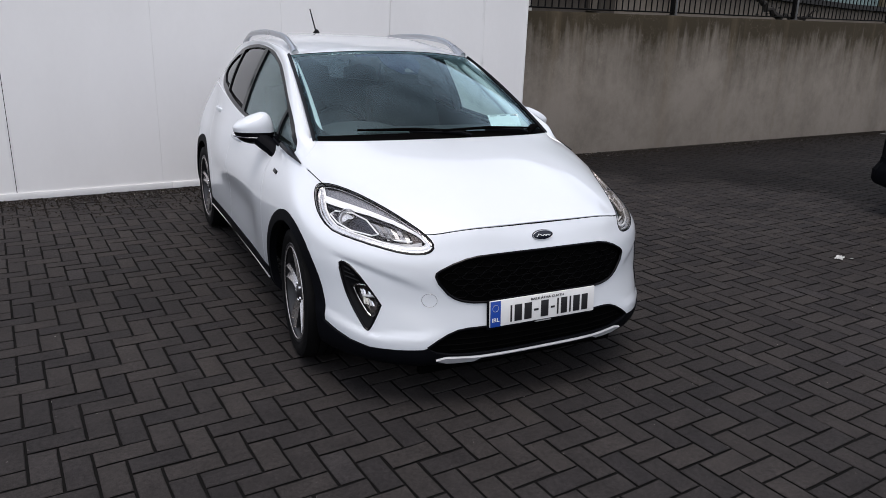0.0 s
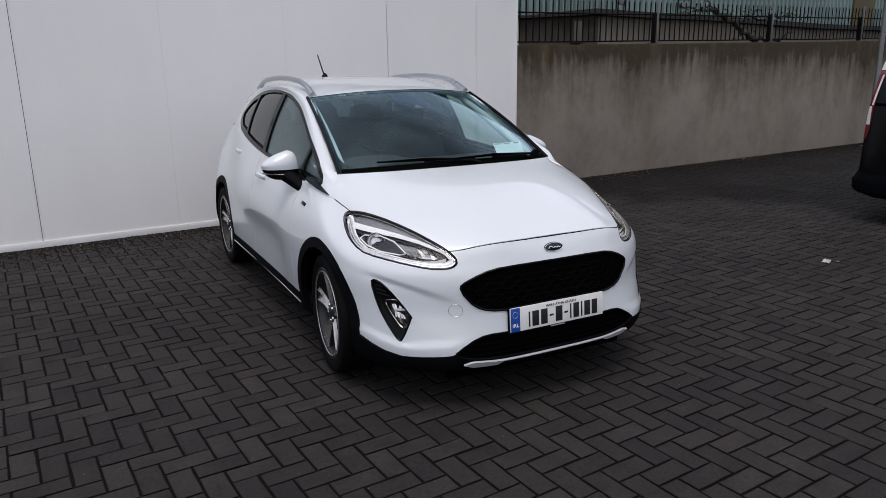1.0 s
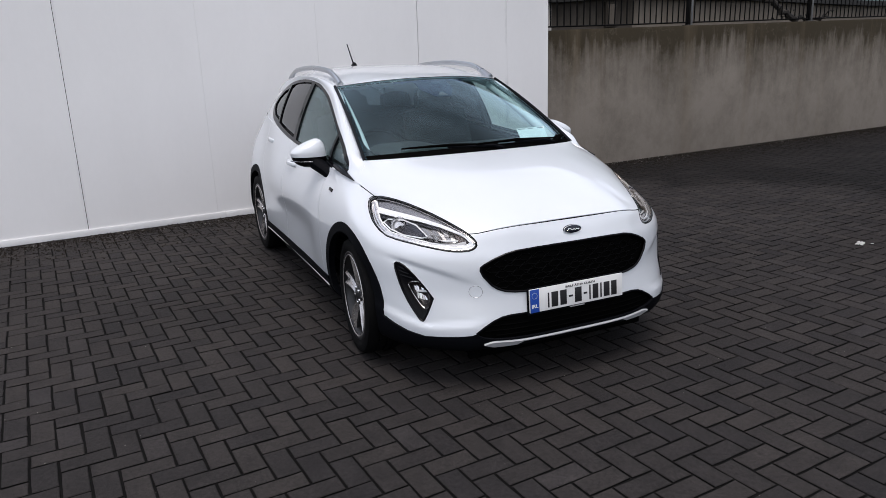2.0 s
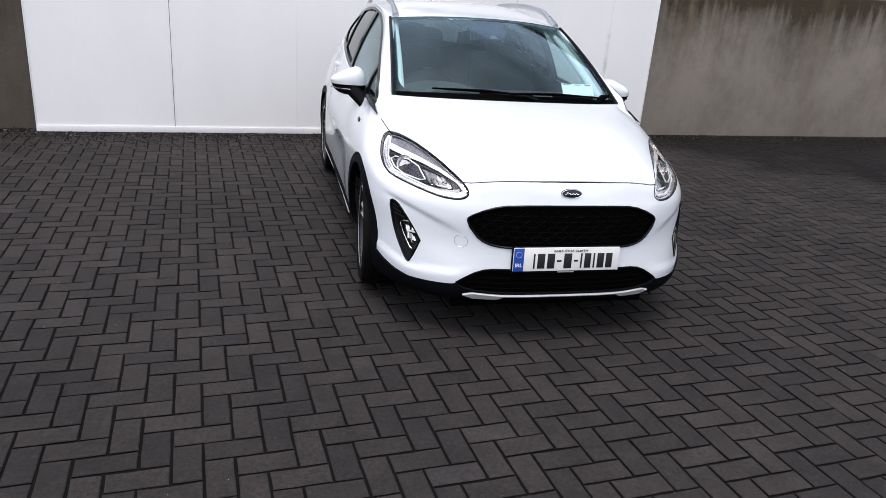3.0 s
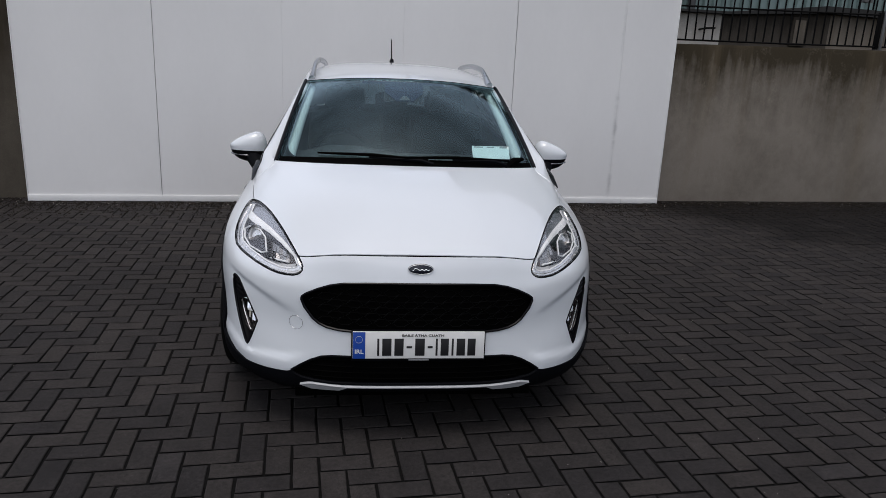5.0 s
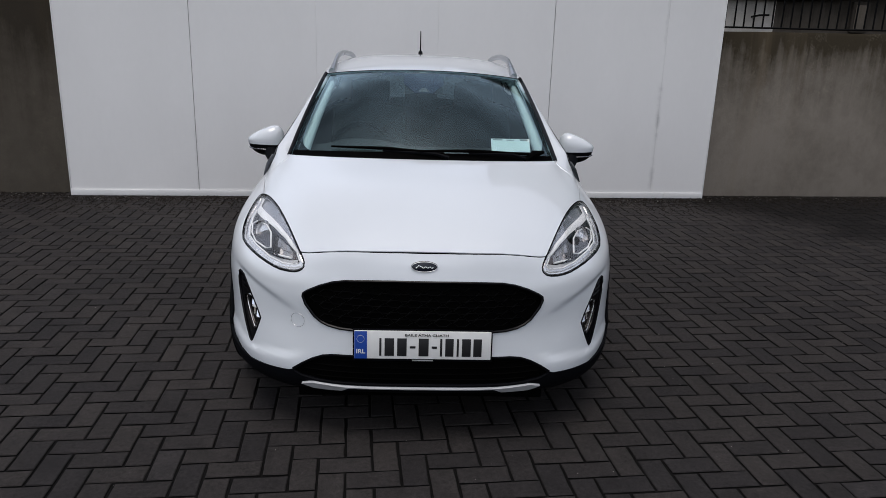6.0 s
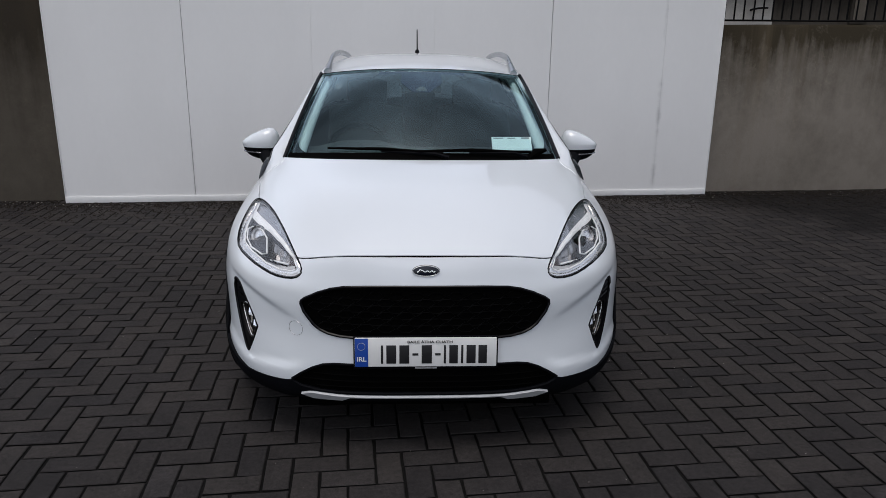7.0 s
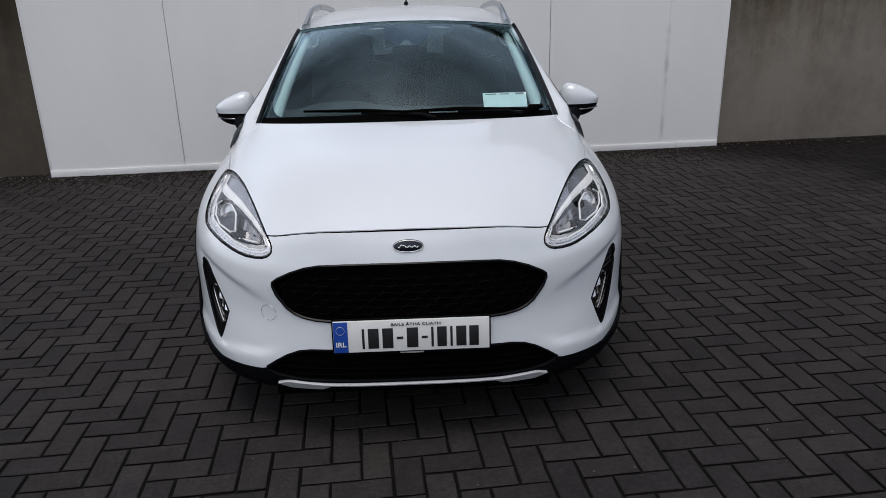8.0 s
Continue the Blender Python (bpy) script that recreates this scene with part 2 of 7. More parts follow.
def paver_material():
    """Charcoal concrete block: shade varies block by block, fine speckle, stains across the yard."""
    m = bpy.data.materials.new("charcoal_block_paving")
    m.use_nodes = True
    nt = m.node_tree
    p = nt.nodes["Principled BSDF"]
    geo, info = nt.nodes.new("ShaderNodeNewGeometry"), nt.nodes.new("ShaderNodeObjectInfo")
    add = nt.nodes.new("ShaderNodeMath")
    add.operation = "ADD"
    nt.links.new(geo.outputs["Random Per Island"], add.inputs[0])
    nt.links.new(info.outputs["Random"], add.inputs[1])
    fract = nt.nodes.new("ShaderNodeMath")
    fract.operation = "FRACT"
    nt.links.new(add.outputs["Value"], fract.inputs[0])
    ramp = nt.nodes.new("ShaderNodeValToRGB")
    ramp.color_ramp.elements[0].color = (0.0198, 0.0180, 0.0183, 1)
    ramp.color_ramp.elements[1].color = (0.0290, 0.0263, 0.0266, 1)
    brown = ramp.color_ramp.elements.new(0.93)
    brown.color = (0.0300, 0.0265, 0.0252, 1)
    nt.links.new(fract.outputs["Value"], ramp.inputs["Fac"])
    speck = node(nt, "ShaderNodeTexNoise", Scale=260.0, Detail=4.0, Roughness=0.75)
    scuff = node(nt, "ShaderNodeTexNoise", Scale=55.0, Detail=7.0, Roughness=0.72)
    blot = node(nt, "ShaderNodeTexNoise", Scale=9.0, Detail=6.0, Roughness=0.65)
    yard = node(nt, "ShaderNodeTexNoise", Scale=0.7, Detail=5.0)
    for n in (speck, scuff, blot, yard):
        nt.links.new(geo.outputs["Position"], n.inputs["Vector"])
    value = None
    for n, lo, hi in ((speck, 0.50, 1.50), (scuff, 0.55, 1.45), (blot, 0.70, 1.30), (yard, 0.82, 1.18)):
        r = node(nt, "ShaderNodeMapRange", From_Min=0.25, From_Max=0.75, To_Min=lo, To_Max=hi)
        nt.links.new(n.outputs["Fac"], r.inputs["Value"])
        if value is None:
            value = r.outputs["Result"]
        else:
            mul = nt.nodes.new("ShaderNodeMath")
            mul.operation = "MULTIPLY"
            nt.links.new(value, mul.inputs[0])
            nt.links.new(r.outputs["Result"], mul.inputs[1])
            value = mul.outputs["Value"]
    scale = nt.nodes.new("ShaderNodeVectorMath")
    scale.operation = "SCALE"
    nt.links.new(ramp.outputs["Color"], scale.inputs[0])
    nt.links.new(value, scale.inputs["Scale"])
    # noisy dark patches, mostly beyond the van: shade and dirt painted into the blocks
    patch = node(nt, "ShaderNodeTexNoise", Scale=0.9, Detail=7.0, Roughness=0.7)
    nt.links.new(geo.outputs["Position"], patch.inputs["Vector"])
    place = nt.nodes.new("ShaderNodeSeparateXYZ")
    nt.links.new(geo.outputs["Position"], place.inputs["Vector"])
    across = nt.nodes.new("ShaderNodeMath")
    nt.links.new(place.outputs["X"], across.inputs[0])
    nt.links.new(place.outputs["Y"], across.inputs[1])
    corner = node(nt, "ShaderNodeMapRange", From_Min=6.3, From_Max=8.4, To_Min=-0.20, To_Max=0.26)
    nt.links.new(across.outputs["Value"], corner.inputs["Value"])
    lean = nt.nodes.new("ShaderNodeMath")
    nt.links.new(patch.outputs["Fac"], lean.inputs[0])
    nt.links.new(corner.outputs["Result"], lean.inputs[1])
    shade_dirt = node(nt, "ShaderNodeMapRange", From_Min=0.42, From_Max=0.74, To_Min=1.0, To_Max=0.36)
    nt.links.new(lean.outputs["Value"], shade_dirt.inputs["Value"])
    blotch = nt.nodes.new("ShaderNodeVectorMath")
    blotch.operation = "SCALE"
    nt.links.new(scale.outputs["Vector"], blotch.inputs[0])
    nt.links.new(shade_dirt.outputs["Result"], blotch.inputs["Scale"])
    scale = blotch
    # pale grit specks, sparse
    dots = node(nt, "ShaderNodeTexVoronoi", Scale=26.0)
    nt.links.new(geo.outputs["Position"], dots.inputs["Vector"])
    near = node(nt, "ShaderNodeMapRange", From_Min=0.045, From_Max=0.09, To_Min=1.0, To_Max=0.0)
    nt.links.new(dots.outputs["Distance"], near.inputs["Value"])
    rare = node(nt, "ShaderNodeMapRange", From_Min=0.56, From_Max=0.66, To_Min=0.0, To_Max=0.5)
    nt.links.new(blot.outputs["Fac"], rare.inputs["Value"])
    both = nt.nodes.new("ShaderNodeMath")
    both.operation = "MULTIPLY"
    nt.links.new(near.outputs["Result"], both.inputs[0])
    nt.links.new(rare.outputs["Result"], both.inputs[1])
    mix = nt.nodes.new("ShaderNodeMixRGB")
    nt.links.new(both.outputs["Value"], mix.inputs["Fac"])
    nt.links.new(scale.outputs["Vector"], mix.inputs["Color1"])
    mix.inputs["Color2"].default_value = (0.14, 0.135, 0.13, 1)
    nt.links.new(mix.outputs["Color"], p.inputs["Base Color"])
    p.inputs["Specular IOR Level"].default_value = 0.10
    rr = node(nt, "ShaderNodeMapRange", To_Min=0.62, To_Max=0.9)
    nt.links.new(blot.outputs["Fac"], rr.inputs["Value"])
    nt.links.new(rr.outputs["Result"], p.inputs["Roughness"])
    bn = node(nt, "ShaderNodeBump", Strength=0.9, Distance=0.0025)
    nt.links.new(speck.outputs["Fac"], bn.inputs["Height"])
    nt.links.new(bn.outputs["Normal"], p.inputs["Normal"])
    return m


def concrete_material(name, clean, dirty, top, reach, streak=1.0):
    """Cast concrete with dark algae streaks that run down from the coping, blotches and pale lime marks."""
    m = bpy.data.materials.new(name)
    m.use_nodes = True
    nt = m.node_tree
    p = nt.nodes["Principled BSDF"]
    p.inputs["Roughness"].default_value = 0.9
    p.inputs["Specular IOR Level"].default_value = 0.2
    co = nt.nodes.new("ShaderNodeTexCoord")
    sep = nt.nodes.new("ShaderNodeSeparateXYZ")
    nt.links.new(co.outputs["Object"], sep.inputs["Vector"])

    def noise_of(scale, stretch, detail=6.0, rough=0.6):
        mp = node(nt, "ShaderNodeMapping", Scale=stretch)
        nt.links.new(co.outputs["Object"], mp.inputs["Vector"])
        n = node(nt, "ShaderNodeTexNoise", Scale=scale, Detail=detail, Roughness=rough)
        nt.links.new(mp.outputs["Vector"], n.inputs["Vector"])
        return n.outputs["Fac"]

    def ranged(value, a, b, c, d):
        n = node(nt, "ShaderNodeMapRange", From_Min=a, From_Max=b, To_Min=c, To_Max=d)
        nt.links.new(value, n.inputs["Value"])
        return n.outputs["Result"]

    def maths(op, a, b):
        n = nt.nodes.new("ShaderNodeMath")
        n.operation, n.use_clamp = op.split("_")[0], op == "ADD"
        nt.links.new(a, n.inputs[0])
        if isinstance(b, float):
            n.inputs[1].default_value = b
        else:
            nt.links.new(b, n.inputs[1])
        return n.outputs["Value"]

    def drip(across, least, most, soft):
        """Dark runs from the coping down, each to a depth of its own."""
        depth = ranged(noise_of(1.0, (across, 1, 0.12), 7.0, 0.62), 0.30, 0.70, least, most)
        below = maths("ADD_FREE", sep.outputs["Z"], maths("ADD_FREE", depth, -top))
        return ranged(below, -0.03, soft, 0.0, 1.0)

    clouds_ = ranged(noise_of(1.3, (1, 1, 0.8), 9.0, 0.7), 0.34, 0.60, 0.68, 1.0)
    dirt = maths("ADD", maths("MULTIPLY", drip(1.6, 0.62, reach, 1.25), maths("MULTIPLY", clouds_, 0.95 * streak)), maths("MULTIPLY", drip(9.0, 0.05, 0.80 * reach, 0.95), 0.34 * streak))
    dirt = maths("ADD", dirt, maths("MULTIPLY", drip(3.0, 0.10, 0.75, 0.90), 0.48 * streak))
    dirt = maths("ADD", dirt, maths("MULTIPLY", drip(14.0, 0.0, 0.66, 0.40), 0.32 * streak))
    blot = ranged(noise_of(2.0, (1, 1, 0.8), 12.0, 0.78), 0.42, 0.68, 0.0, 0.36)
    dirt = maths("ADD", dirt, blot)
    mix = nt.nodes.new("ShaderNodeMixRGB")
    nt.links.new(dirt, mix.inputs["Fac"])
    mix.inputs["Color1"].default_value = (*clean, 1)
    mix.inputs["Color2"].default_value = (*dirty, 1)
    rust = nt.nodes.new("ShaderNodeMixRGB")
    nt.links.new(ranged(noise_of(1.0, (3.2, 1, 0.25), 4.0), 0.55, 0.75, 0.0, 0.28), rust.inputs["Fac"])
    nt.links.new(mix.outputs["Color"], rust.inputs["Color1"])
    rust.inputs["Color2"].default_value = (clean[0] * 0.75, clean[1] * 0.66, clean[2] * 0.5, 1)
    lime = nt.nodes.new("ShaderNodeMixRGB")
    nt.links.new(ranged(noise_of(9.0, (1, 1, 0.7), 10.0, 0.8), 0.58, 0.74, 0.0, 0.30), lime.inputs["Fac"])
    nt.links.new(rust.outputs["Color"], lime.inputs["Color1"])
    lime.inputs["Color2"].default_value = (clean[0] * 1.35, clean[1] * 1.35, clean[2] * 1.33, 1)
    grain = nt.nodes.new("ShaderNodeVectorMath")
    grain.operation = "SCALE"
    # pale hairline scribbles of lime in patches
    vein = ranged(maths("ABSOLUTE_", maths("ADD_FREE", noise_of(4.5, (1, 1, 1.2), 5.0, 0.6), -0.5), 0.0), 0.0, 0.010, 0.22, 0.0)
    vein = maths("MULTIPLY", vein, ranged(noise_of(1.1, (1, 1, 1), 3.0), 0.50, 0.60, 0.0, 1.0))
    veins = nt.nodes.new("ShaderNodeMixRGB")
    nt.links.new(vein, veins.inputs["Fac"])
    nt.links.new(lime.outputs["Color"], veins.inputs["Color1"])
    veins.inputs["Color2"].default_value = (clean[0] * 1.5, clean[1] * 1.48, clean[2] * 1.4, 1)
    nt.links.new(veins.outputs["Color"], grain.inputs[0])
    nt.links.new(ranged(noise_of(120.0, (1, 1, 1)), 0.2, 0.8, 0.85, 1.15), grain.inputs["Scale"])
    nt.links.new(grain.outputs["Vector"], p.inputs["Base Color"])
    bn = node(nt, "ShaderNodeBump", Strength=0.35, Distance=0.004)
    nt.links.new(noise_of(45.0, (1, 1, 1), 8.0), bn.inputs["Height"])
    nt.links.new(bn.outputs["Normal"], p.inputs["Normal"])
    return m


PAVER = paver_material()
CONCRETE = concrete_material("stained_cast_concrete", (0.200, 0.176, 0.150), (0.034, 0.0265, 0.0155), 1.86, 1.45)
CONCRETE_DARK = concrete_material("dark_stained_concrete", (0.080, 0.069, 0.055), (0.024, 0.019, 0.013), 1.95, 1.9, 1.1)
BLOCKWORK = concrete_material("rendered_blockwork", (0.150, 0.130, 0.108), (0.06, 0.050, 0.039), 2.4, 0.8, 0.7)
RENDER_PALE = concrete_material("pale_render", (0.36, 0.345, 0.325), (0.16, 0.145, 0.125), 2.3, 0.6, 0.6)
RENDER_DARK = concrete_material("dark_stained_render", (0.062, 0.054, 0.045), (0.022, 0.018, 0.014), 2.4, 1.2, 1.0)
BOARD_WHITE = material("white_painted_board", (0.80, 0.79, 0.785), 0.55, grain=(25, 0.015), stains=(0.9, 0.035), stretch=(1, 1, 0.5), bump=0.05, bump_scale=60)
TRIM_WHITE = material("white_painted_trim", (0.80, 0.795, 0.79), 0.5, grain=(30, 0.03), stains=(2.5, 0.05))


def joint_stains(m):
    """Soft grey smears that run along some of the joints between the boards, in object space."""
    nt = m.node_tree
    p = nt.nodes["Principled BSDF"]
    paint = p.inputs["Base Color"].links[0].from_socket
    co = nt.nodes.new("ShaderNodeTexCoord")
    sep = nt.nodes.new("ShaderNodeSeparateXYZ")
    nt.links.new(co.outputs["Object"], sep.inputs["Vector"])

    def maths(op, a, b=0.0):
        n = nt.nodes.new("ShaderNodeMath")
        n.operation = op
        for k, v in enumerate((a, b)):
            if isinstance(v, float):
                n.inputs[k].default_value = v
            else:
                nt.links.new(v, n.inputs[k])
        return n.outputs["Value"]

    def ranged(value, a, b, c, d):
        n = node(nt, "ShaderNodeMapRange", From_Min=a, From_Max=b, To_Min=c, To_Max=d)
        n.interpolation_type = "SMOOTHSTEP"
        nt.links.new(value, n.inputs["Value"])
        return n.outputs["Result"]

    def noise_of(scale, stretch):
        mp = node(nt, "ShaderNodeMapping", Scale=stretch)
        nt.links.new(co.outputs["Object"], mp.inputs["Vector"])
        n = node(nt, "ShaderNodeTexNoise", Scale=scale, Detail=5.0, Roughness=0.65)
        nt.links.new(mp.outputs["Vector"], n.inputs["Vector"])
        return n.outputs["Fac"]

    ragged = maths("MULTIPLY", maths("SUBTRACT", noise_of(9.0, (1, 1, 1)), 0.5), 0.045)
    along = ranged(noise_of(3.1, (0.2, 0.2, 1)), 0.38, 0.62, 0.15, 1.0)
    total = None
    for x, low, high, wide, deep in ((2.540, 0.05, 1.30, 0.040, 0.50), (2.530, 1.55, 2.25, 0.022, 0.22), (-2.212, 0.05, 0.75, 0.026, 0.30), (-2.205, 1.5, 2.3, 0.020, 0.16), (1.348, 0.9, 2.3, 0.018, 0.14)):
        off = maths("ABSOLUTE", maths("ADD", maths("SUBTRACT", sep.outputs["X"], x), ragged))
        mask = maths("MULTIPLY", ranged(off, 0.0, wide, deep, 0.0), ranged(maths("ABSOLUTE", maths("SUBTRACT", sep.outputs["Z"], (low + high) / 2)), 0.7 * (high - low) / 2, (high - low) / 2, 1.0, 0.0))
        mask = maths("MULTIPLY", mask, along)
        total = mask if total is None else maths("ADD", total, mask)
    mix = nt.nodes.new("ShaderNodeMixRGB")
    nt.links.new(total, mix.inputs["Fac"])
    nt.links.new(paint, mix.inputs["Color1"])
    mix.inputs["Color2"].default_value = (0.36, 0.355, 0.36, 1)
    nt.links.new(mix.outputs["Color"], p.inputs["Base Color"])


joint_stains(BOARD_WHITE)


# ---- mesh tools ----
def finish(bm, sharp=38.0):
    for f in bm.faces:
        f.smooth = True
    for e in bm.edges:
        if len(e.link_faces) == 2 and e.calc_face_angle(0.0) > radians(sharp):
            e.smooth = False


def mesh_of(name, bm, mat, sharp=38.0):
    finish(bm, sharp)
    me = bpy.data.meshes.new(name)
    bm.to_mesh(me)
    bm.free()
    me.materials.append(mat)
    return me


def part(name, bm, mat, parent=None, label="", sharp=38.0):
    ob = new(name, mesh_of(name, bm, mat, sharp))
    ob.parent = parent
    if label:
        tagged(ob, label)
    return ob


def thing(name, label, category, m=Matrix(), group="", kind=""):
    ob = new(name)
    ob.empty_display_size = 0.1
    ob.matrix_basis = m
    return tagged(ob, label, category, group, kind)


def add_box(bm, lo, hi, bevel=0.0):
    out = bmesh.ops.create_cube(bm, size=1.0)
    mid = [(a + b) / 2 for a, b in zip(lo, hi)]
    size = [abs(b - a) for a, b in zip(lo, hi)]
    for v in out["verts"]:
        v.co = Vector([m + c * s for m, c, s in zip(mid, v.co, size)])
    if bevel:
        edges = list({e for v in out["verts"] for e in v.link_edges})
        bmesh.ops.bevel(bm, geom=edges, offset=bevel, segments=2, affect="EDGES", profile=0.6)
    return bm


def box(lo, hi, bevel=0.0):
    return add_box(bmesh.new(), lo, hi, bevel)


def add_grid(bm, rows, wrap=False):
    """Quads over rows of points."""
    made = [[bm.verts.new(p) for p in row] for row in rows]
    for a, b in zip(made, made[1:]):
        n = len(a)
        for i in range(n if wrap else n - 1):
            j = (i + 1) % n
            try:
                bm.faces.new((a[i], a[j], b[j], b[i]))
            except ValueError:
                pass
    return made


def add_sweep(bm, points, radius, sides=8, closed=False, squash=1.0):
    """A tube along points; radius is a number or one for each point."""
    pts = [Vector(p) for p in points]
    n = len(pts)
    rows, up = [], Vector((0.13, 0.31, 0.94)).normalized()
    for i, p in enumerate(pts):
        a = pts[(i - 1) % n] if closed or i else p
        b = pts[(i + 1) % n] if closed or i < n - 1 else p
        t = (b - a).normalized()
        s = t.cross(up).normalized()
        w = s.cross(t).normalized()
        r = radius[i] if isinstance(radius, (list, tuple)) else radius
        rows.append([p + r * (math.cos(k * 2 * math.pi / sides) * s + squash * math.sin(k * 2 * math.pi / sides) * w) for k in range(sides)])
    if closed:
        rows.append(rows[0])
    made = add_grid(bm, rows, wrap=True)
    if not closed:
        for end in (made[0], made[-1]):
            try:
                bm.faces.new(end)
            except ValueError:
                pass
    bmesh.ops.remove_doubles(bm, verts=bm.verts[:], dist=1e-6)
    bmesh.ops.recalc_face_normals(bm, faces=bm.faces[:])
    return bm


def sweep(points, radius, sides=8, closed=False, squash=1.0):
    return add_sweep(bmesh.new(), points, radius, sides, closed, squash)


def add_lathe(bm, profile, sides=40, m=Matrix()):
    """A surface of revolution about x, from (axial, radial) pairs."""
    rows = [[m @ Vector((a, r * math.cos(k * 2 * math.pi / sides), r * math.sin(k * 2 * math.pi / sides))) for k in range(sides)] for a, r in profile]
    add_grid(bm, rows, wrap=True)
    return bm


def spline(xs, ys, x):
    """A smooth curve through a few knots."""
    n = len(xs)
    if x <= xs[0]:
        return ys[0]
    if x >= xs[-1]:
        return ys[-1]
    i = max(k for k in range(n - 1) if xs[k] <= x)
    h = xs[i + 1] - xs[i]
    def slope(k):
        if k == 0:
            return (ys[1] - ys[0]) / (xs[1] - xs[0])
        if k == n - 1:
            return (ys[-1] - ys[-2]) / (xs[-1] - xs[-2])
        return (ys[k + 1] - ys[k - 1]) / (xs[k + 1] - xs[k - 1])
    t = (x - xs[i]) / h
    return ((2 * t**3 - 3 * t**2 + 1) * ys[i] + (t**3 - 2 * t**2 + t) * h * slope(i)
            + (3 * t**2 - 2 * t**3) * ys[i + 1] + (t**3 - t**2) * h * slope(i + 1))


def inside(poly, u, v):
    hit = False
    for (a, b), (c, d) in zip(poly, poly[1:] + poly[:1]):
        if (b > v) != (d > v) and u < (c - a) * (v - b) / (d - b) + a:
            hit = not hit
    return hit


def rounded(poly, steps=5):
    """A smooth closed outline through the corners of poly."""
    out, n = [], len(poly)
    for i in range(n):
        p0, p1, p2, p3 = (Vector((*poly[(i + k) % n], 0)) for k in (-1, 0, 1, 2))
        for s in range(steps):
            t = s / steps
            q = 0.5 * (2 * p1 + (p2 - p0) * t + (2 * p0 - 5 * p1 + 4 * p2 - p3) * t**2 + (3 * p1 - p0 - 3 * p2 + p3) * t**3)
            out.append((q.x, q.y))
    return out


def grown(poly, d):
    """The outline moved outwards (d > 0) or inwards."""
    area = sum(a * f - c * b for (a, b), (c, f) in zip(poly, poly[1:] + poly[:1]))
    sign = 1 if area > 0 else -1
    out, n = [], len(poly)
    for i in range(n):
        a, b = Vector(poly[i - 1]), Vector(poly[(i + 1) % n])
        t = (b - a).normalized()
        out.append((poly[i][0] + sign * d * t.y, poly[i][1] - sign * d * t.x))
    return out


def scored(bm, poly, axes, keep=None, mark=None):
    """Cuts bm along the outline, seen along the third axis; with a mark, only the faces that carry it."""
    i, j = axes
    k = 3 - i - j
    us, vs = [p[0] for p in poly], [p[1] for p in poly]
    for (a, b), (c, d) in zip(poly, poly[1:] + poly[:1]):
        if abs(a - c) + abs(b - d) < 1e-5:
            continue
        lo_u, hi_u, lo_v, hi_v = min(a, c) - 0.012, max(a, c) + 0.012, min(b, d) - 0.012, max(b, d) + 0.012
        faces = []
        for f in bm.faces:
            if (keep and not keep(f.calc_center_median())) or (mark is not None and f.material_index != mark):
                continue
            fu, fv = [v.co[i] for v in f.verts], [v.co[j] for v in f.verts]
            if max(fu) > lo_u and min(fu) < hi_u and max(fv) > lo_v and min(fv) < hi_v:
                faces.append(f)
        if not faces:
            continue
        co, no = [0.0] * 3, [0.0] * 3
        co[i], co[j], no[i], no[j] = a, b, b - d, c - a
        geom = list({*faces, *(e for f in faces for e in f.edges), *(v for f in faces for v in f.verts)})
        bmesh.ops.bisect_plane(bm, geom=geom, dist=1e-5, plane_co=co, plane_no=no)


def taken(bm, poly, axes, keep=None, mark=None):
    """Cuts out of bm what lies in the outline, and returns it."""
    scored(bm, poly, axes, keep, mark)
    i, j = axes
    faces = [f for f in bm.faces if (not keep or keep(f.calc_center_median())) and (mark is None or f.material_index == mark) and inside(poly, f.calc_center_median()[i], f.calc_center_median()[j])]
    out = bmesh.new()
    twin = {}
    for f in faces:
        for v in f.verts:
            if v not in twin:
                twin[v] = out.verts.new(v.co)
        try:
            out.faces.new([twin[v] for v in f.verts])
        except ValueError:
            pass
    bmesh.ops.delete(bm, geom=faces, context="FACES")
    return out


def moved(bm, d):
    """Moves a sheet along its normals."""
    bm.normal_update()
    for v, n in [(v, v.normal.copy()) for v in bm.verts]:
        v.co += d * n
    return bm


def hem(bm, d):
    """Folds the free edges of a sheet inwards, so that it shows a thickness."""
    bm.normal_update()
    rim = [e for e in bm.edges if len(e.link_faces) == 1 and max(abs(v.co.x) for v in e.verts) > 1e-4]
    first = {v: v.normal.copy() for v in bm.verts}
    made = bmesh.ops.extrude_edge_only(bm, edges=rim)
    for v in [g for g in made["geom"] if isinstance(g, bmesh.types.BMVert)]:
        n = Vector()
        for e in v.link_edges:
            n += first.get(e.other_vert(v), Vector())
        if n.length:
            v.co -= d * n.normalized()
    return bm


def outward(bm, centre):
    """Turns the faces of a sheet away from centre."""
    bm.normal_update()
    if sum((f.calc_center_median() - Vector(centre)).dot(f.normal) for f in bm.faces) < 0:
        bmesh.ops.reverse_faces(bm, faces=bm.faces[:])
    bm.normal_update()
    return bm


def mirrored(bm):
    out = bm.copy()
    for v in out.verts:
        v.co.x = -v.co.x
    bmesh.ops.reverse_faces(out, faces=out.faces[:])
    return out


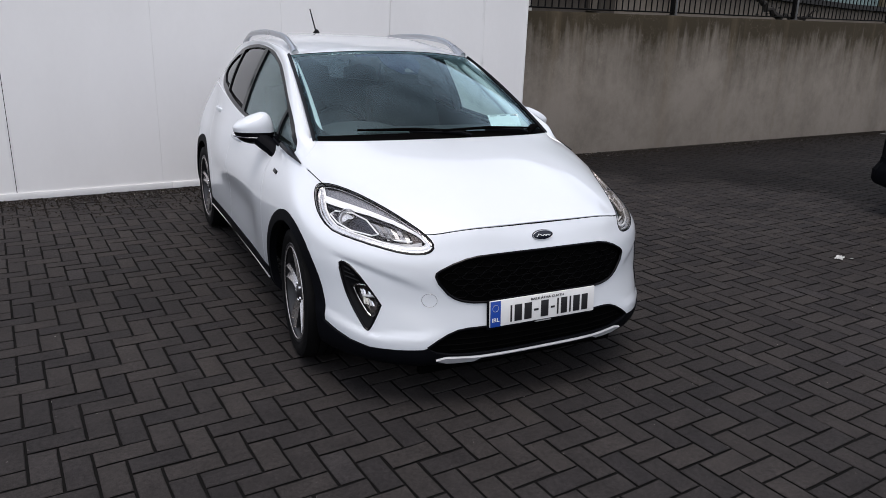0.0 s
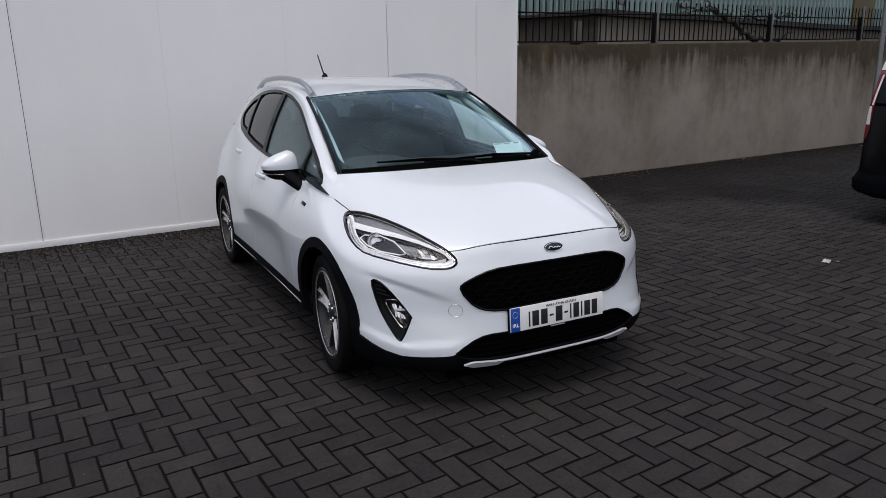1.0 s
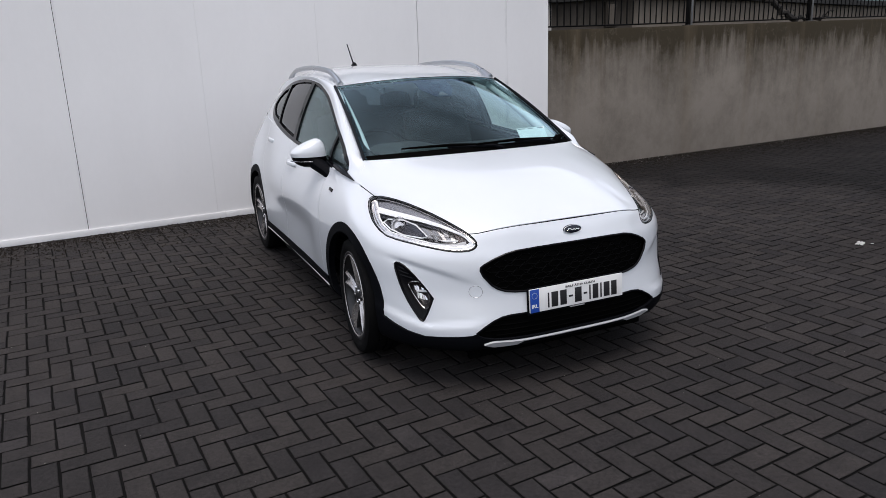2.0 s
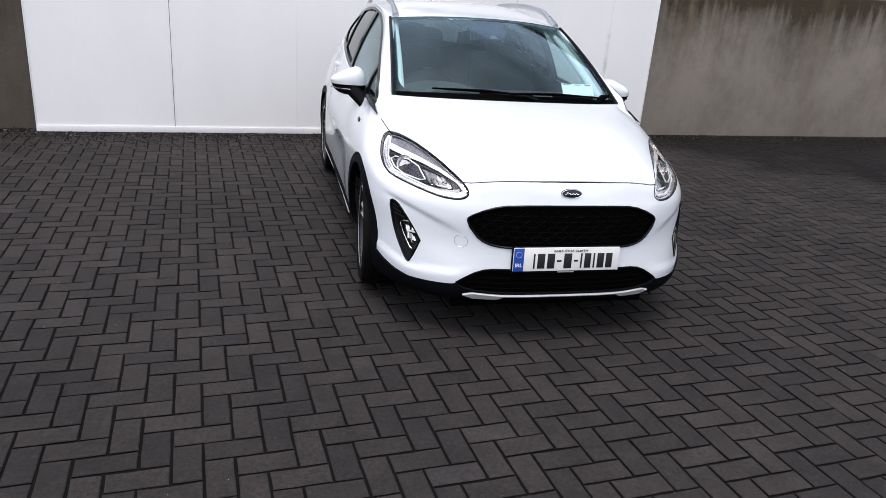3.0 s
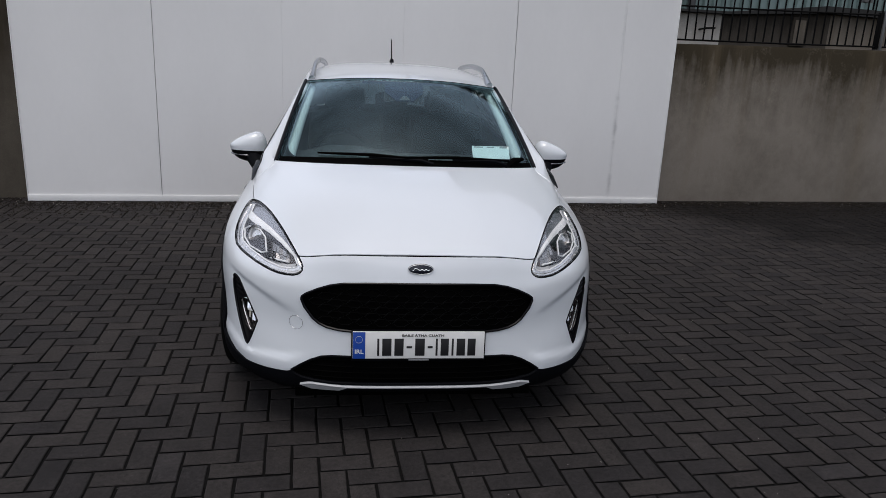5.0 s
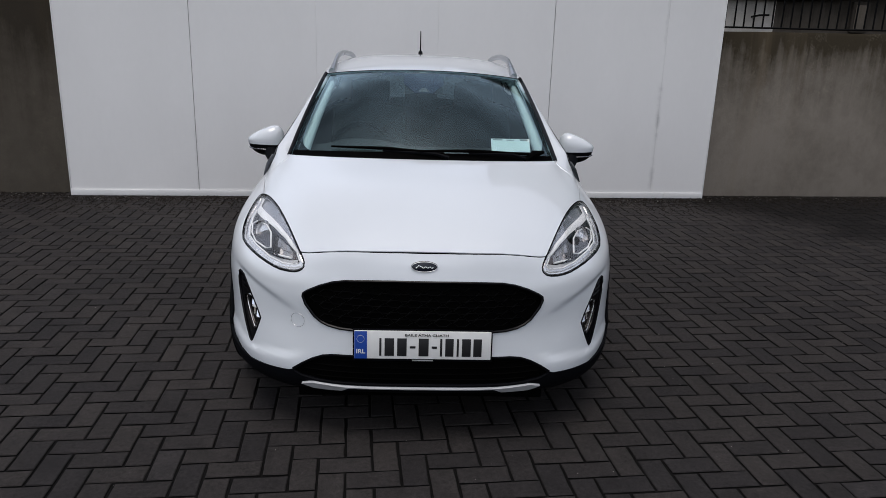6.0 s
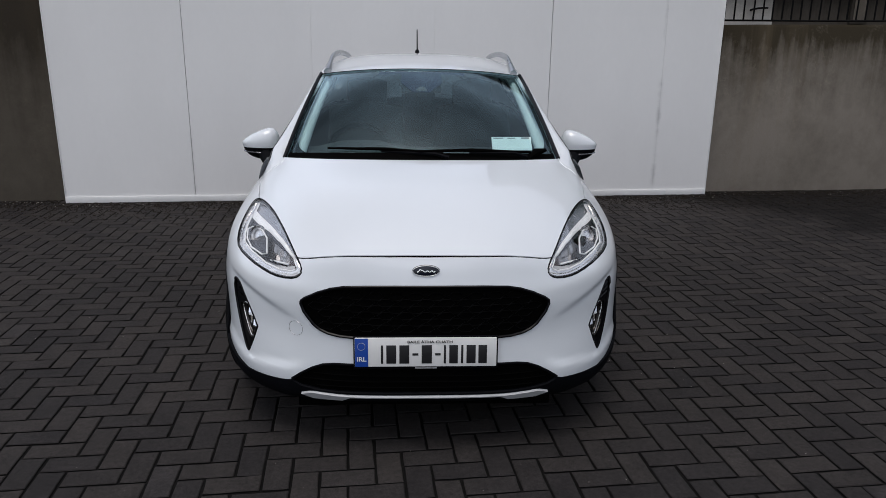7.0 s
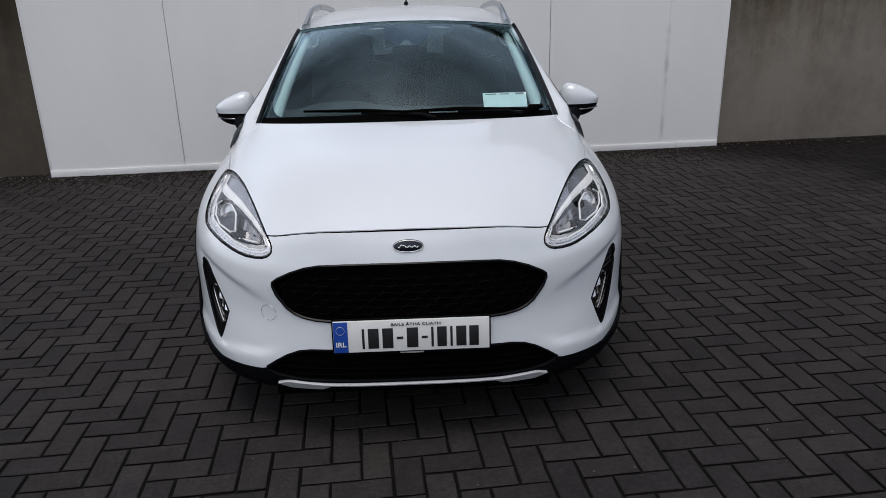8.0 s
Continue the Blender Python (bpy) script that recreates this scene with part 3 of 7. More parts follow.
def both(bm):
    """The half and its mirror image in one mesh."""
    twin = mirrored(bm)
    me = bpy.data.meshes.new("twin")
    twin.to_mesh(me)
    twin.free()
    bm.from_mesh(me)
    bpy.data.meshes.remove(me)
    bmesh.ops.remove_doubles(bm, verts=bm.verts[:], dist=1e-4)
    return bm


def joined(*bms):
    out = bmesh.new()
    for b in bms:
        me = bpy.data.meshes.new("join")
        b.to_mesh(me)
        b.free()
        out.from_mesh(me)
        bpy.data.meshes.remove(me)
    return out


def placed(bm, m):
    bmesh.ops.transform(bm, matrix=m, verts=bm.verts[:])
    return bm


# ---- the yard: ground, walls, hoarding, fence ----
# SITE: x runs along the wall, y away from the yard; its origin is on the face of the hoarding.
WALL_TURN = 4.8
SITE = pose(0, 4.83, 0, 0, 0, WALL_TURN)


def structure(name, bm, mat, label, m=SITE, sharp=38.0, category="wall"):
    ob = new(name, mesh_of(name, bm, mat, sharp))
    ob.matrix_basis = m
    return tagged(ob, label, category, kind="structure")


def ground():
    bm = bmesh.new()
    bmesh.ops.create_grid(bm, x_segments=2, y_segments=2, size=600)
    structure("ground", bm, JOINT, "dark sand bed under block paving", Matrix.Translation((0, 0, -0.0075)), category="ground")


ground()


def wall_mesh(stations, front, back):
    """A wall along x from (x, top) stations, with a slightly uneven coping edge."""
    bm = bmesh.new()
    rows = []
    for x, top in stations:
        wob = 0.008 * noise.noise(Vector((x * 1.7, 3.1, 0)))
        rows.append([(x, front, -0.05), (x, front, top - 0.03 + wob), (x, front + 0.012, top + wob), (x, back - 0.012, top + wob), (x, back, top - 0.02), (x, back, -0.05)])
    made = add_grid(bm, rows, wrap=True)
    for end in (made[0], made[-1]):
        bm.faces.new(end)
    bmesh.ops.recalc_face_normals(bm, faces=bm.faces[:])
    return bm


def steps(a, b, n):
    return [a + (b - a) * k / n for k in range(n + 1)]


RAISED = 3.14  # behind the hoarding the wall stands higher, up to here


def wall_top(x):
    return 2.395 if x < RAISED else 1.775 + 0.0135 * (x - 3.2)


structure("wall_back", wall_mesh([(x, wall_top(x)) for x in (*steps(-2.6, RAISED - 0.01, 24), *steps(RAISED + 0.01, 19.0, 70))], 0.150, 0.39), CONCRETE,
          "tall grey cast concrete retaining wall streaked with dark stains")
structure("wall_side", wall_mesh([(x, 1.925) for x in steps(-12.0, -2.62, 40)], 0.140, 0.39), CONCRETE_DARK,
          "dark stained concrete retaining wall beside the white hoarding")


def hoarding():
    """White boards on a frame, with a skirting strip and a cap."""
    th = thing("hoarding", "white painted board hoarding with visible joints and a low skirting", "hoarding", SITE)
    edges = [-3.432, -2.212, -1.022, 0.172, 1.348, 2.543, 3.142]
    gaps = [0.0025, 0.0004, 0.0004, 0.0028, 0.0009]
    for k, (a, b) in enumerate(zip(edges, edges[1:])):
        left = gaps[k - 1] if k else 0
        right = gaps[k] if k < 5 else 0
        lean = 0.0
        part("panel", box((a + left, 0.0 + lean, 0.005), (b - right, 0.018 + lean, 2.352), 0.0006), BOARD_WHITE, th, sharp=10)
    part("backing_frame", box((-3.40, 0.022, 0.0), (3.11, 0.07, 2.35), 0.003), DARK_INNER, th, "dark timber framing behind the boards")
    for a, b in ((-3.436, -0.95), (-0.947, 1.50), (1.503, 2.70), (2.703, 3.146)):
        part("skirting", box((a, -0.012, 0.002), (b, -0.003, 0.062), 0.002), TRIM_WHITE, th)
    part("cap", box((-3.44, -0.014, 2.355), (3.152, 0.076, 2.402), 0.003), TRIM_WHITE, th)
    part("end_strip", box((3.1435, -0.006, 0.0), (3.152, 0.147, 2.353), 0.001), TRIM_WHITE, th)
    part("end_strip", box((-3.442, -0.006, 0.0), (-3.4335, 0.137, 2.353), 0.001), TRIM_WHITE, th)


hoarding()


def fence():
    """Black steel railing with pointed pales, on the coping of the wall."""
    th = thing("railing_fence", "black steel railing fence with tall upright bars on the wall coping", "fence", SITE)
    y = 0.26

    def coping(x):
        return 1.925 if x < -2.62 else wall_top(x)

    pale = bmesh.new()
    add_box(pale, (-0.0075, -0.005, 0.02), (0.0075, 0.005, 0.54))
    bmesh.ops.create_cone(pale, cap_ends=True, segments=4, radius1=0.0095, radius2=0.003, depth=0.03, matrix=Matrix.Translation((0, 0, 0.555)) @ pose(0, 0, 0, 0, 0, 45))
    pale_mesh = mesh_of("pale", pale, IRON)
    rng = random.Random(9)
    x = -6.0
    while x < 18.5:
        ob = new("pale", pale_mesh)
        ob.parent = th
        ob.matrix_basis = pose(x, y, coping(x) + 0.015, rng.uniform(-0.6, 0.6), rng.uniform(-0.8, 0.8), rng.uniform(-8, 8))
        x += 0.054 if -2.62 < x < RAISED else 0.108
    posts = [-5.1, -3.62, 0.3, 3.09, 3.20, 5.86, 8.60, 11.35, 14.0, 16.7]
    for k, px in enumerate(posts):
        b = coping(px)
        half = 0.018 if k > 4 else 0.028
        part("post", box((px - half, y - 0.028, b - 0.01), (px + half, y + 0.028, b + (0.43 if k > 4 else 0.60)), 0.004), IRON, th)
        if k > 4:
            part("strut", box((px + 0.020, y - 0.040, b + 0.002), (px + 0.055, y - 0.026, b + 0.61), 0.003), GALVANISED, th, "pale weathered steel strut beside the post")
        part("base_plate", box((px - 0.06, y - 0.05, b + 0.001), (px + 0.06, y + 0.05, b + 0.012), 0.002), RUSTED, th)
    ends = [-6.1, *posts[1:], 18.6]
    for a, b in zip(ends, ends[1:]):
        if b - a < 0.3:
            continue
        for h in (0.045, 0.405):
            za, zb = coping(a + 0.04) + h, coping(b - 0.04) + h
            part("rail", sweep([(a + 0.029, y - 0.012, za), ((a + b) / 2, y - 0.012, (za + zb) / 2 - 0.004), (b - 0.029, y - 0.012, zb)], 0.010, 6), IRON, th)


fence()


# ---- behind the wall ----
def block_wall():
    ridge = [(2.5, 2.33), (5.3, 2.33), (6.87, 2.49), (8.4, 2.46), (9.7, 2.46), (12.2, 2.40), (14.0, 2.36), (30.0, 2.36)]

    def roof_top(x):
        for (a, p), (c, q) in zip(ridge, ridge[1:]):
            if x <= c:
                return p + (q - p) * (x - a) / (c - a)
        return ridge[-1][1]

    xs = sorted({*steps(2.5, 30, 70), 5.3, 6.87})
    deep = {x: 0.035 + 0.065 * min(1.0, max(0.0, (x - 5.3) / 1.57)) for x in xs}
    for number, (lo, hi, mat, label) in enumerate(((2.5, 5.2, RENDER_PALE, "pale rendered wall behind the railing"), (5.2, 7.0, RENDER_DARK, "dark damp-stained wall behind the railing"), (7.0, 30.0, BLOCKWORK, "grey-brown blockwork wall behind the railing"))):
        inner = sorted({lo, hi, *(x for x in xs if lo < x < hi)})
        structure("wall_outer_%d" % (number + 1), wall_mesh([(x, roof_top(x) - 0.035 - 0.065 * min(1.0, max(0.0, (x - 5.3) / 1.57)) - 0.004) for x in inner], 2.55 + 0.004 * number, 2.8), mat, label, category="wall")
    bm = bmesh.new()
    add_grid(bm, [[(x, 2.47, roof_top(x) - deep[x]), (x, 2.47, roof_top(x)), (x, 3.4, roof_top(x) + 0.02), (x, 3.4, roof_top(x) - deep[x])] for x in xs], wrap=True)
    bmesh.ops.recalc_face_normals(bm, faces=bm.faces[:])
    structure("roof_outer", bm, ROOFING, "dark felt roof edge on the outer wall", category="roof")
    hook = thing("wall_pipe", "short bent black pipe on the blockwork wall", "pipe", SITE)
    part("pipe", sweep([(4.86, 2.56, 2.06), (4.88, 2.50, 2.07), (4.95, 2.49, 2.085), (5.08, 2.49, 2.09)], 0.014, 8), IRON, hook)
    th = thing("vent_block", "pale concrete vent surround in the blockwork wall", "vent", SITE)
    part("frame", box((6.34, 2.50, 1.90), (6.60, 2.547, 2.31), 0.006), RENDER_DARK, th)
    part("opening", box((6.38, 2.494, 1.94), (6.56, 2.4985, 2.27), 0.002), BLOCKWORK, th)


block_wall()


def cladding_building():
    th = thing("warehouse", "large warehouse clad in grey-green ribbed steel", "building", SITE)
    y, rib = 5.2, 0.19

    def ribs(a, b, z0, z1, mat, label, name):
        bm = bmesh.new()
        pts = []
        x = a
        while x < b:
            pts += [(x, y), (x + 0.085, y), (x + 0.105, y + 0.055), (x + 0.165, y + 0.055)]
            x += rib
        add_grid(bm, [[(px, py, z0) for px, py in pts], [(px, py, z1) for px, py in pts]])
        outward(bm, (10, 20, 2))
        part(name, bm, mat, th, label, sharp=15)

    ribs(3.2, 20.0, 0.0, 8.0, CLADDING, "grey-green ribbed steel cladding", "cladding")
    ribs(21.3, 44.0, 0.0, 8.0, CLADDING, "grey-green ribbed steel cladding", "cladding")
    part("column", box((20.02, y - 0.06, 0.0), (21.2, y + 0.1, 8.0), 0.02), OCHRE, th, "ochre painted steel column")
    part("side_wall", box((3.14, y + 0.04, 0.0), (3.2, 16, 8.0)), CLADDING, th)
    part("roof", box((3.0, y - 0.2, 8.0), (44.2, 16, 8.2), 0.02), ROOFING, th)
    for px, r in ((6.12, 0.07),):
        part("downpipe", sweep([(px, y - 0.09, 0.0), (px, y - 0.09, 7.9)], r, 10), DOWNPIPE, th, "dark grey downpipe against the cladding")
    part("gutter", sweep([(3.0, y - 0.22, 7.95), (44.2, y - 0.22, 7.95)], 0.07, 8), GALVANISED, th)


cladding_building()


def floodlight(x, y, z, turn):
    th = thing("floodlight", "black outdoor floodlight on a short bracket above the wall", "floodlight", SITE @ pose(x, y, z, 0, 0, turn), "floodlights")
    tilt = pose(0, 0, 0.20, 50, 0, 0)
    head = box((-0.20, -0.035, -0.15), (0.20, 0.035, 0.15), 0.012)
    for k in range(7):
        add_box(head, (-0.17 + 0.056 * k, 0.033, -0.12), (-0.16 + 0.056 * k, 0.07, 0.12))
    part("head", placed(head, tilt), IRON, th)
    part("lens", placed(box((-0.175, -0.041, -0.125), (0.175, -0.0365, 0.125), 0.002), tilt), DARK_GLASS, th)
    bm = sweep([(-0.16, 0.0, -0.20), (-0.16, 0.0, 0.12)], 0.014, 6)
    add_sweep(bm, [(0.16, 0.0, -0.20), (0.16, 0.0, 0.12)], 0.014, 6)
    add_box(bm, (-0.18, -0.05, -0.22), (0.18, 0.05, -0.19))
    part("bracket", bm, IRON, th)
    part("gear_box", box((-0.09, -0.03, -0.08), (0.09, 0.05, 0.02), 0.008), GALVANISED, th, "grey gear box under the lamp head")


floodlight(7.72, 2.72, 2.68, 12)
floodlight(9.47, 2.72, 2.66, -10)


def dead_branch():
    th = thing("ivy_branch", "dark dead branch and ivy tangled through the railing", "plant", SITE @ Matrix.Translation((0, 0.06, 0)))
    rng = random.Random(21)

    def limb(a, b, r0, r1, n=12, wob=0.05):
        a, b = Vector(a), Vector(b)
        pts = [a.lerp(b, k / n) + Vector([rng.uniform(-wob, wob) for _ in range(3)]) * (0.3 + math.sin(math.pi * k / n)) for k in range(n + 1)]
        return pts, [r0 + (r1 - r0) * k / n for k in range(n + 1)]

    main, r = limb((8.35, 0.24, 1.86), (7.35, 0.30, 2.30), 0.055, 0.03, 14, 0.03)
    part("trunk", sweep(main, r, 8), BARK, th)
    for a, b, r0 in (((7.35, 0.3, 2.30), (6.55, 0.3, 2.36), 0.026), ((8.3, 0.25, 1.88), (9.5, 0.26, 1.92), 0.03), ((7.6, 0.3, 2.2), (9.3, 0.3, 2.30), 0.024),
                     ((7.8, 0.3, 2.1), (8.5, 0.3, 2.36), 0.02), ((8.9, 0.25, 1.90), (9.25, 0.2, 2.02), 0.016), ((7.45, 0.3, 2.28), (7.0, 0.25, 2.45), 0.014)):
        p, rr = limb(a, b, r0, 0.008, 12, 0.045)
        part("limb", sweep(p, rr, 6), BARK, th)
    bm = bmesh.new()
    for k in range(420):
        u = rng.random()
        c = Vector((6.5 + 3.3 * u, 0.28 + rng.uniform(-0.1, 0.1), 2.30 + rng.gauss(0, 0.045) - 0.02 * u))
        if k % 5 == 0:
            c = Vector((8.3 + rng.gauss(0, 0.35), 0.25 + rng.uniform(-0.08, 0.08), 1.90 + abs(rng.gauss(0, 0.04))))
        t = pose(0, 0, 0, rng.uniform(0, 360), rng.uniform(0, 360), rng.uniform(0, 360))
        s = rng.uniform(0.008, 0.022)
        quad = [Vector(q) * s for q in ((-1, 0, 0), (0, -0.7, 0.15), (1.2, 0, 0), (0, 0.7, 0.15))]
        bm.faces.new([bm.verts.new(c + t @ q) for q in quad])
    part("leaves", bm, LEAF, th, "small dark ivy leaves")


dead_branch()


def lamp_pole():
    th = thing("steel_pole", "plain grey galvanised steel pole in front of the wall", "pole", SITE @ pose(POLE_X, -0.22, 0))
    bm = bmesh.new()
    add_lathe(bm, [(0.0, 0.0), (0.0, 0.052), (0.6, 0.052), (0.63, 0.046), (4.5, 0.042), (4.52, 0.0)], 20, Matrix(((0, 1, 0, 0), (0, 0, 1, 0), (1, 0, 0, 0), (0, 0, 0, 1))))
    bmesh.ops.recalc_face_normals(bm, faces=bm.faces[:])
    part("shaft", bm, GALVANISED, th)
    part("base_plate", box((-0.1, -0.1, 0.0), (0.1, 0.1, 0.012), 0.003), GALVANISED, th)


POLE_X = 11.25
lamp_pole()


# ---- the white hatchback: x across, y from nose to tail, z up ----
# Its skin is lofted: each level is a plan curve from the nose round the corner to the door line.
LEVELS = []
STATIONS = [0.0, 0.1, 0.25, 0.5, 0.7, 0.82, 1.0, 1.4]


def level(yc, depth, power, half, *heights):
    LEVELS.append((yc, depth, power, half, heights))


level(0.075, 0.72, 3.45, 0.805, 0.185, 0.185, 0.185, 0.185, 0.185, 0.187, 0.19, 0.19)
level(0.010, 0.75, 3.45, 0.850, 0.215, 0.215, 0.215, 0.215, 0.22, 0.23, 0.24, 0.25)
level(-0.016, 0.75, 3.20, 0.870, 0.30, 0.30, 0.30, 0.30, 0.31, 0.325, 0.34, 0.36)
level(-0.004, 0.74, 2.70, 0.880, 0.46, 0.46, 0.46, 0.46, 0.47, 0.485, 0.50, 0.52)
level(0.002, 0.74, 2.70, 0.876, 0.60, 0.597, 0.59, 0.59, 0.60, 0.62, 0.64, 0.66)
level(0.026, 0.79, 2.95, 0.850, 0.70, 0.692, 0.67, 0.675, 0.70, 0.73, 0.77, 0.79)
level(0.060, 1.16, 3.75, 0.775, 0.771, 0.766, 0.746, 0.772, 0.849, 0.895, 0.928, 0.930)
level(0.240, 1.00, 3.20, 0.745, 0.850, 0.848, 0.840, 0.860, 0.905, 0.938, 0.955, 0.955)
level(0.540, 0.72, 3.00, 0.715, 0.938, 0.938, 0.935, 0.938, 0.958, 0.970, 0.975, 0.975)
level(0.870, 0.20, 2.60, 0.690, 0.998, 0.998, 0.997, 0.994, 0.990, 0.987, 0.984, 0.984)
DOOR_LINE, TAIL = 1.22, 4.05


def on_level(lv, s):
    yc, depth, power, half, heights = lv
    z = spline(STATIONS, heights, s)
    if s <= 1:
        a = s * math.pi / 2
        return Vector((half * math.sin(a) ** (2 / power), yc + depth * (1 - math.cos(a)), z))
    y = yc + depth
    return Vector((half, y + (s - 1) / 0.4 * max(0.0, DOOR_LINE - y), z))


def rows_between(column, sub, crease=0.0):
    """Points along a smooth curve through the levels of one column, with a crease at the bonnet's edge."""
    n, out = len(column), []
    for i in range(n - 1):
        p0, p1, p2, p3 = column[max(i - 1, 0)], column[i], column[i + 1], column[min(i + 2, n - 1)]
        if i == 5 and n > 7:
            p3 = p3.lerp(2 * p2 - p1, crease)
        if i == 6:
            p0 = p0.lerp(2 * p1 - p2, crease)
        for k in range(sub):
            t = k / sub
            out.append(0.5 * (2 * p1 + (p2 - p0) * t + (2 * p0 - 5 * p1 + 4 * p2 - p3) * t**2 + (3 * p1 - p0 - 3 * p2 + p3) * t**3))
    return out + [column[-1]]


def belt(y):
    """Half width and height of the belt line."""
    return spline([0.8, DOOR_LINE, 2.2, 3.0, 3.6], [0.765, 0.775, 0.772, 0.738, 0.675], y), spline([0.8, DOOR_LINE, 2.2, 3.0, 3.7], [0.893, 0.930, 0.976, 1.062, 1.10], y)


def side_column(y):
    """The section of the body side at y, from sill to belt."""
    out = []
    bx, bz = belt(y)
    ramp = min(1.0, max(0.0, (y - DOOR_LINE) / 0.35))
    ramp = ramp * ramp * (3 - 2 * ramp)
    rear = min(1.0, max(0.0, (y - 2.45) / 0.85))
    rear = rear * rear * (3 - 2 * rear)
    for k, lv in enumerate(LEVELS[:7]):
        x, z = lv[3], lv[4][-1]
        if k == 6:
            x, z = bx, bz
        if k == 5:
            z += 0.55 * (bz - 0.930)
            x -= ramp * 0.010 * math.exp(-((y - 2.2) / 0.8) ** 2) + 0.062 * rear
        if k == 4:
            z += 0.2 * (bz - 0.930)
            x -= 0.034 * rear
        if k == 3:
            x -= ramp * 0.024 * math.exp(-((y - 2.1) / 0.62) ** 4) + 0.018 * rear
        if k == 2:
            x -= ramp * 0.012 * math.exp(-((y - 2.1) / 0.70) ** 4)
        out.append(Vector((x, y, z)))
    return out


SUB = 10  # rows between two levels


def car_skin():
    bm = bmesh.new()
    cols = []
    for k in range(57):
        q = k / 56
        cols.append(rows_between([on_level(lv, q**1.45) for lv in LEVELS], SUB, max(0.0, 1 - q**1.45 / 0.40)))
    for k in range(1, 6):
        cols.append(rows_between([on_level(lv, 1 + 0.4 * k / 5) for lv in LEVELS], SUB))
    add_grid(bm, cols)
    cols = []
    ys = steps(DOOR_LINE, 3.48, 70)
    for y in ys:
        cols.append(rows_between(side_column(y), SUB))
    base = side_column(3.48)
    for k in range(1, 25):
        a = k / 24 * math.pi / 2
        tuck = min(1.0, k / 8)
        base[-1] = side_column(3.48)[-1] - Vector((0.035 * tuck, 0, 0.028 * tuck))
        cols.append(rows_between([Vector((p.x * math.cos(a) ** 0.55, 3.48 + (TAIL - 3.48 - 0.10 * max(0, p.z - 0.6)) * math.sin(a), p.z)) for p in base], SUB))
    add_grid(bm, cols)
    bmesh.ops.remove_doubles(bm, verts=bm.verts[:], dist=5e-4)
    outward(bm, (0, 2.0, 0.3))
    # the shallow scoop under the crease that runs from the fog lamp towards the grille
    for v in bm.verts:
        x, z = v.co.x, v.co.z
        if v.co.y < 0.6 and 0.40 < x < 0.80:
            crease = 0.536 + 0.44 * (x - 0.523) - 0.35 * (x - 0.523) ** 2
            fall = crease - z
            if 0 < fall < 0.17:
                shape = min(1.0, fall / 0.012) * (1 - fall / 0.17) ** 1.5
                side = min(1.0, max(0.0, (x - 0.47) / 0.14)) * min(1.0, max(0.0, (0.80 - x) / 0.06))
                v.co -= v.normal * 0.011 * shape * side
    # the raised lip along the lower edge of the paint
    for v in bm.verts:
        x, z = v.co.x, v.co.z
        if v.co.y < 0.62 and 0.44 < x < 0.86:
            rise = z - spline([0.44, 0.506, 0.61, 0.70, 0.792, 0.86], [0.345, 0.315, 0.302, 0.296, 0.331, 0.370], x)
            if rise < 0.034:
                v.co += v.normal * 0.009 * min(1.0, (0.034 - rise) / 0.014) * min(1.0, (x - 0.44) / 0.08) * min(1.0, (0.86 - x) / 0.06)
    bm.normal_update()
    return bm


def circle(cy, cz, r, n=48):
    return [(cy + r * math.cos(k * 2 * math.pi / n), cz + r * math.sin(k * 2 * math.pi / n)) for k in range(n)]


# outlines: front view (x, z) or side view (y, z)
LAMP = rounded([(0.690, 0.850), (0.728, 0.849), (0.752, 0.838), (0.772, 0.810), (0.787, 0.772), (0.790, 0.738), (0.772, 0.705), (0.712, 0.689), (0.626, 0.673), (0.562, 0.664), (0.500, 0.667),
                (0.471, 0.681), (0.463, 0.702), (0.480, 0.732), (0.517, 0.765), (0.566, 0.800), (0.630, 0.833)], 2)
FOG = rounded([(0.776, 0.592), (0.742, 0.590), (0.694, 0.522), (0.656, 0.454), (0.656, 0.434), (0.692, 0.345), (0.708, 0.338), (0.722, 0.362), (0.748, 0.430), (0.768, 0.510)], 3)
GRILLE_HALF = [(0.0, 0.664), (0.115, 0.664), (0.212, 0.662), (0.300, 0.657), (0.350, 0.647), (0.400, 0.629), (0.447, 0.605), (0.464, 0.592), (0.466, 0.580), (0.455, 0.552), (0.420, 0.508),
               (0.395, 0.490), (0.365, 0.478), (0.320, 0.470), (0.236, 0.466), (0.115, 0.465), (0.0, 0.465)]
INTAKE_HALF = [(0.0, 0.368), (0.20, 0.367), (0.345, 0.364), (0.385, 0.358), (0.425, 0.342), (0.470, 0.316), (0.506, 0.290), (0.500, 0.280), (0.470, 0.264), (0.420, 0.254), (0.340, 0.249), (0.20, 0.247), (0.0, 0.247)]
WHITE_LOW = [(0.0, 0.310), (0.45, 0.310), (0.506, 0.289), (0.525, 0.283), (0.545, 0.281), (0.610, 0.276), (0.700, 0.270), (0.755, 0.284), (0.792, 0.305), (0.822, 0.330), (0.90, 0.37)]
FRONT_AXLE, REAR_AXLE, HUB = 0.800, 3.294, 0.310


def near_front(c):
    return c.y < 0.75


car = thing("hatchback_car", "white five-door hatchback with black arch cladding, parked on block paving", "car")
skin = car_skin()
from mathutils.bvhtree import BVHTree
FRONT_TREE = BVHTree.FromBMesh(skin)


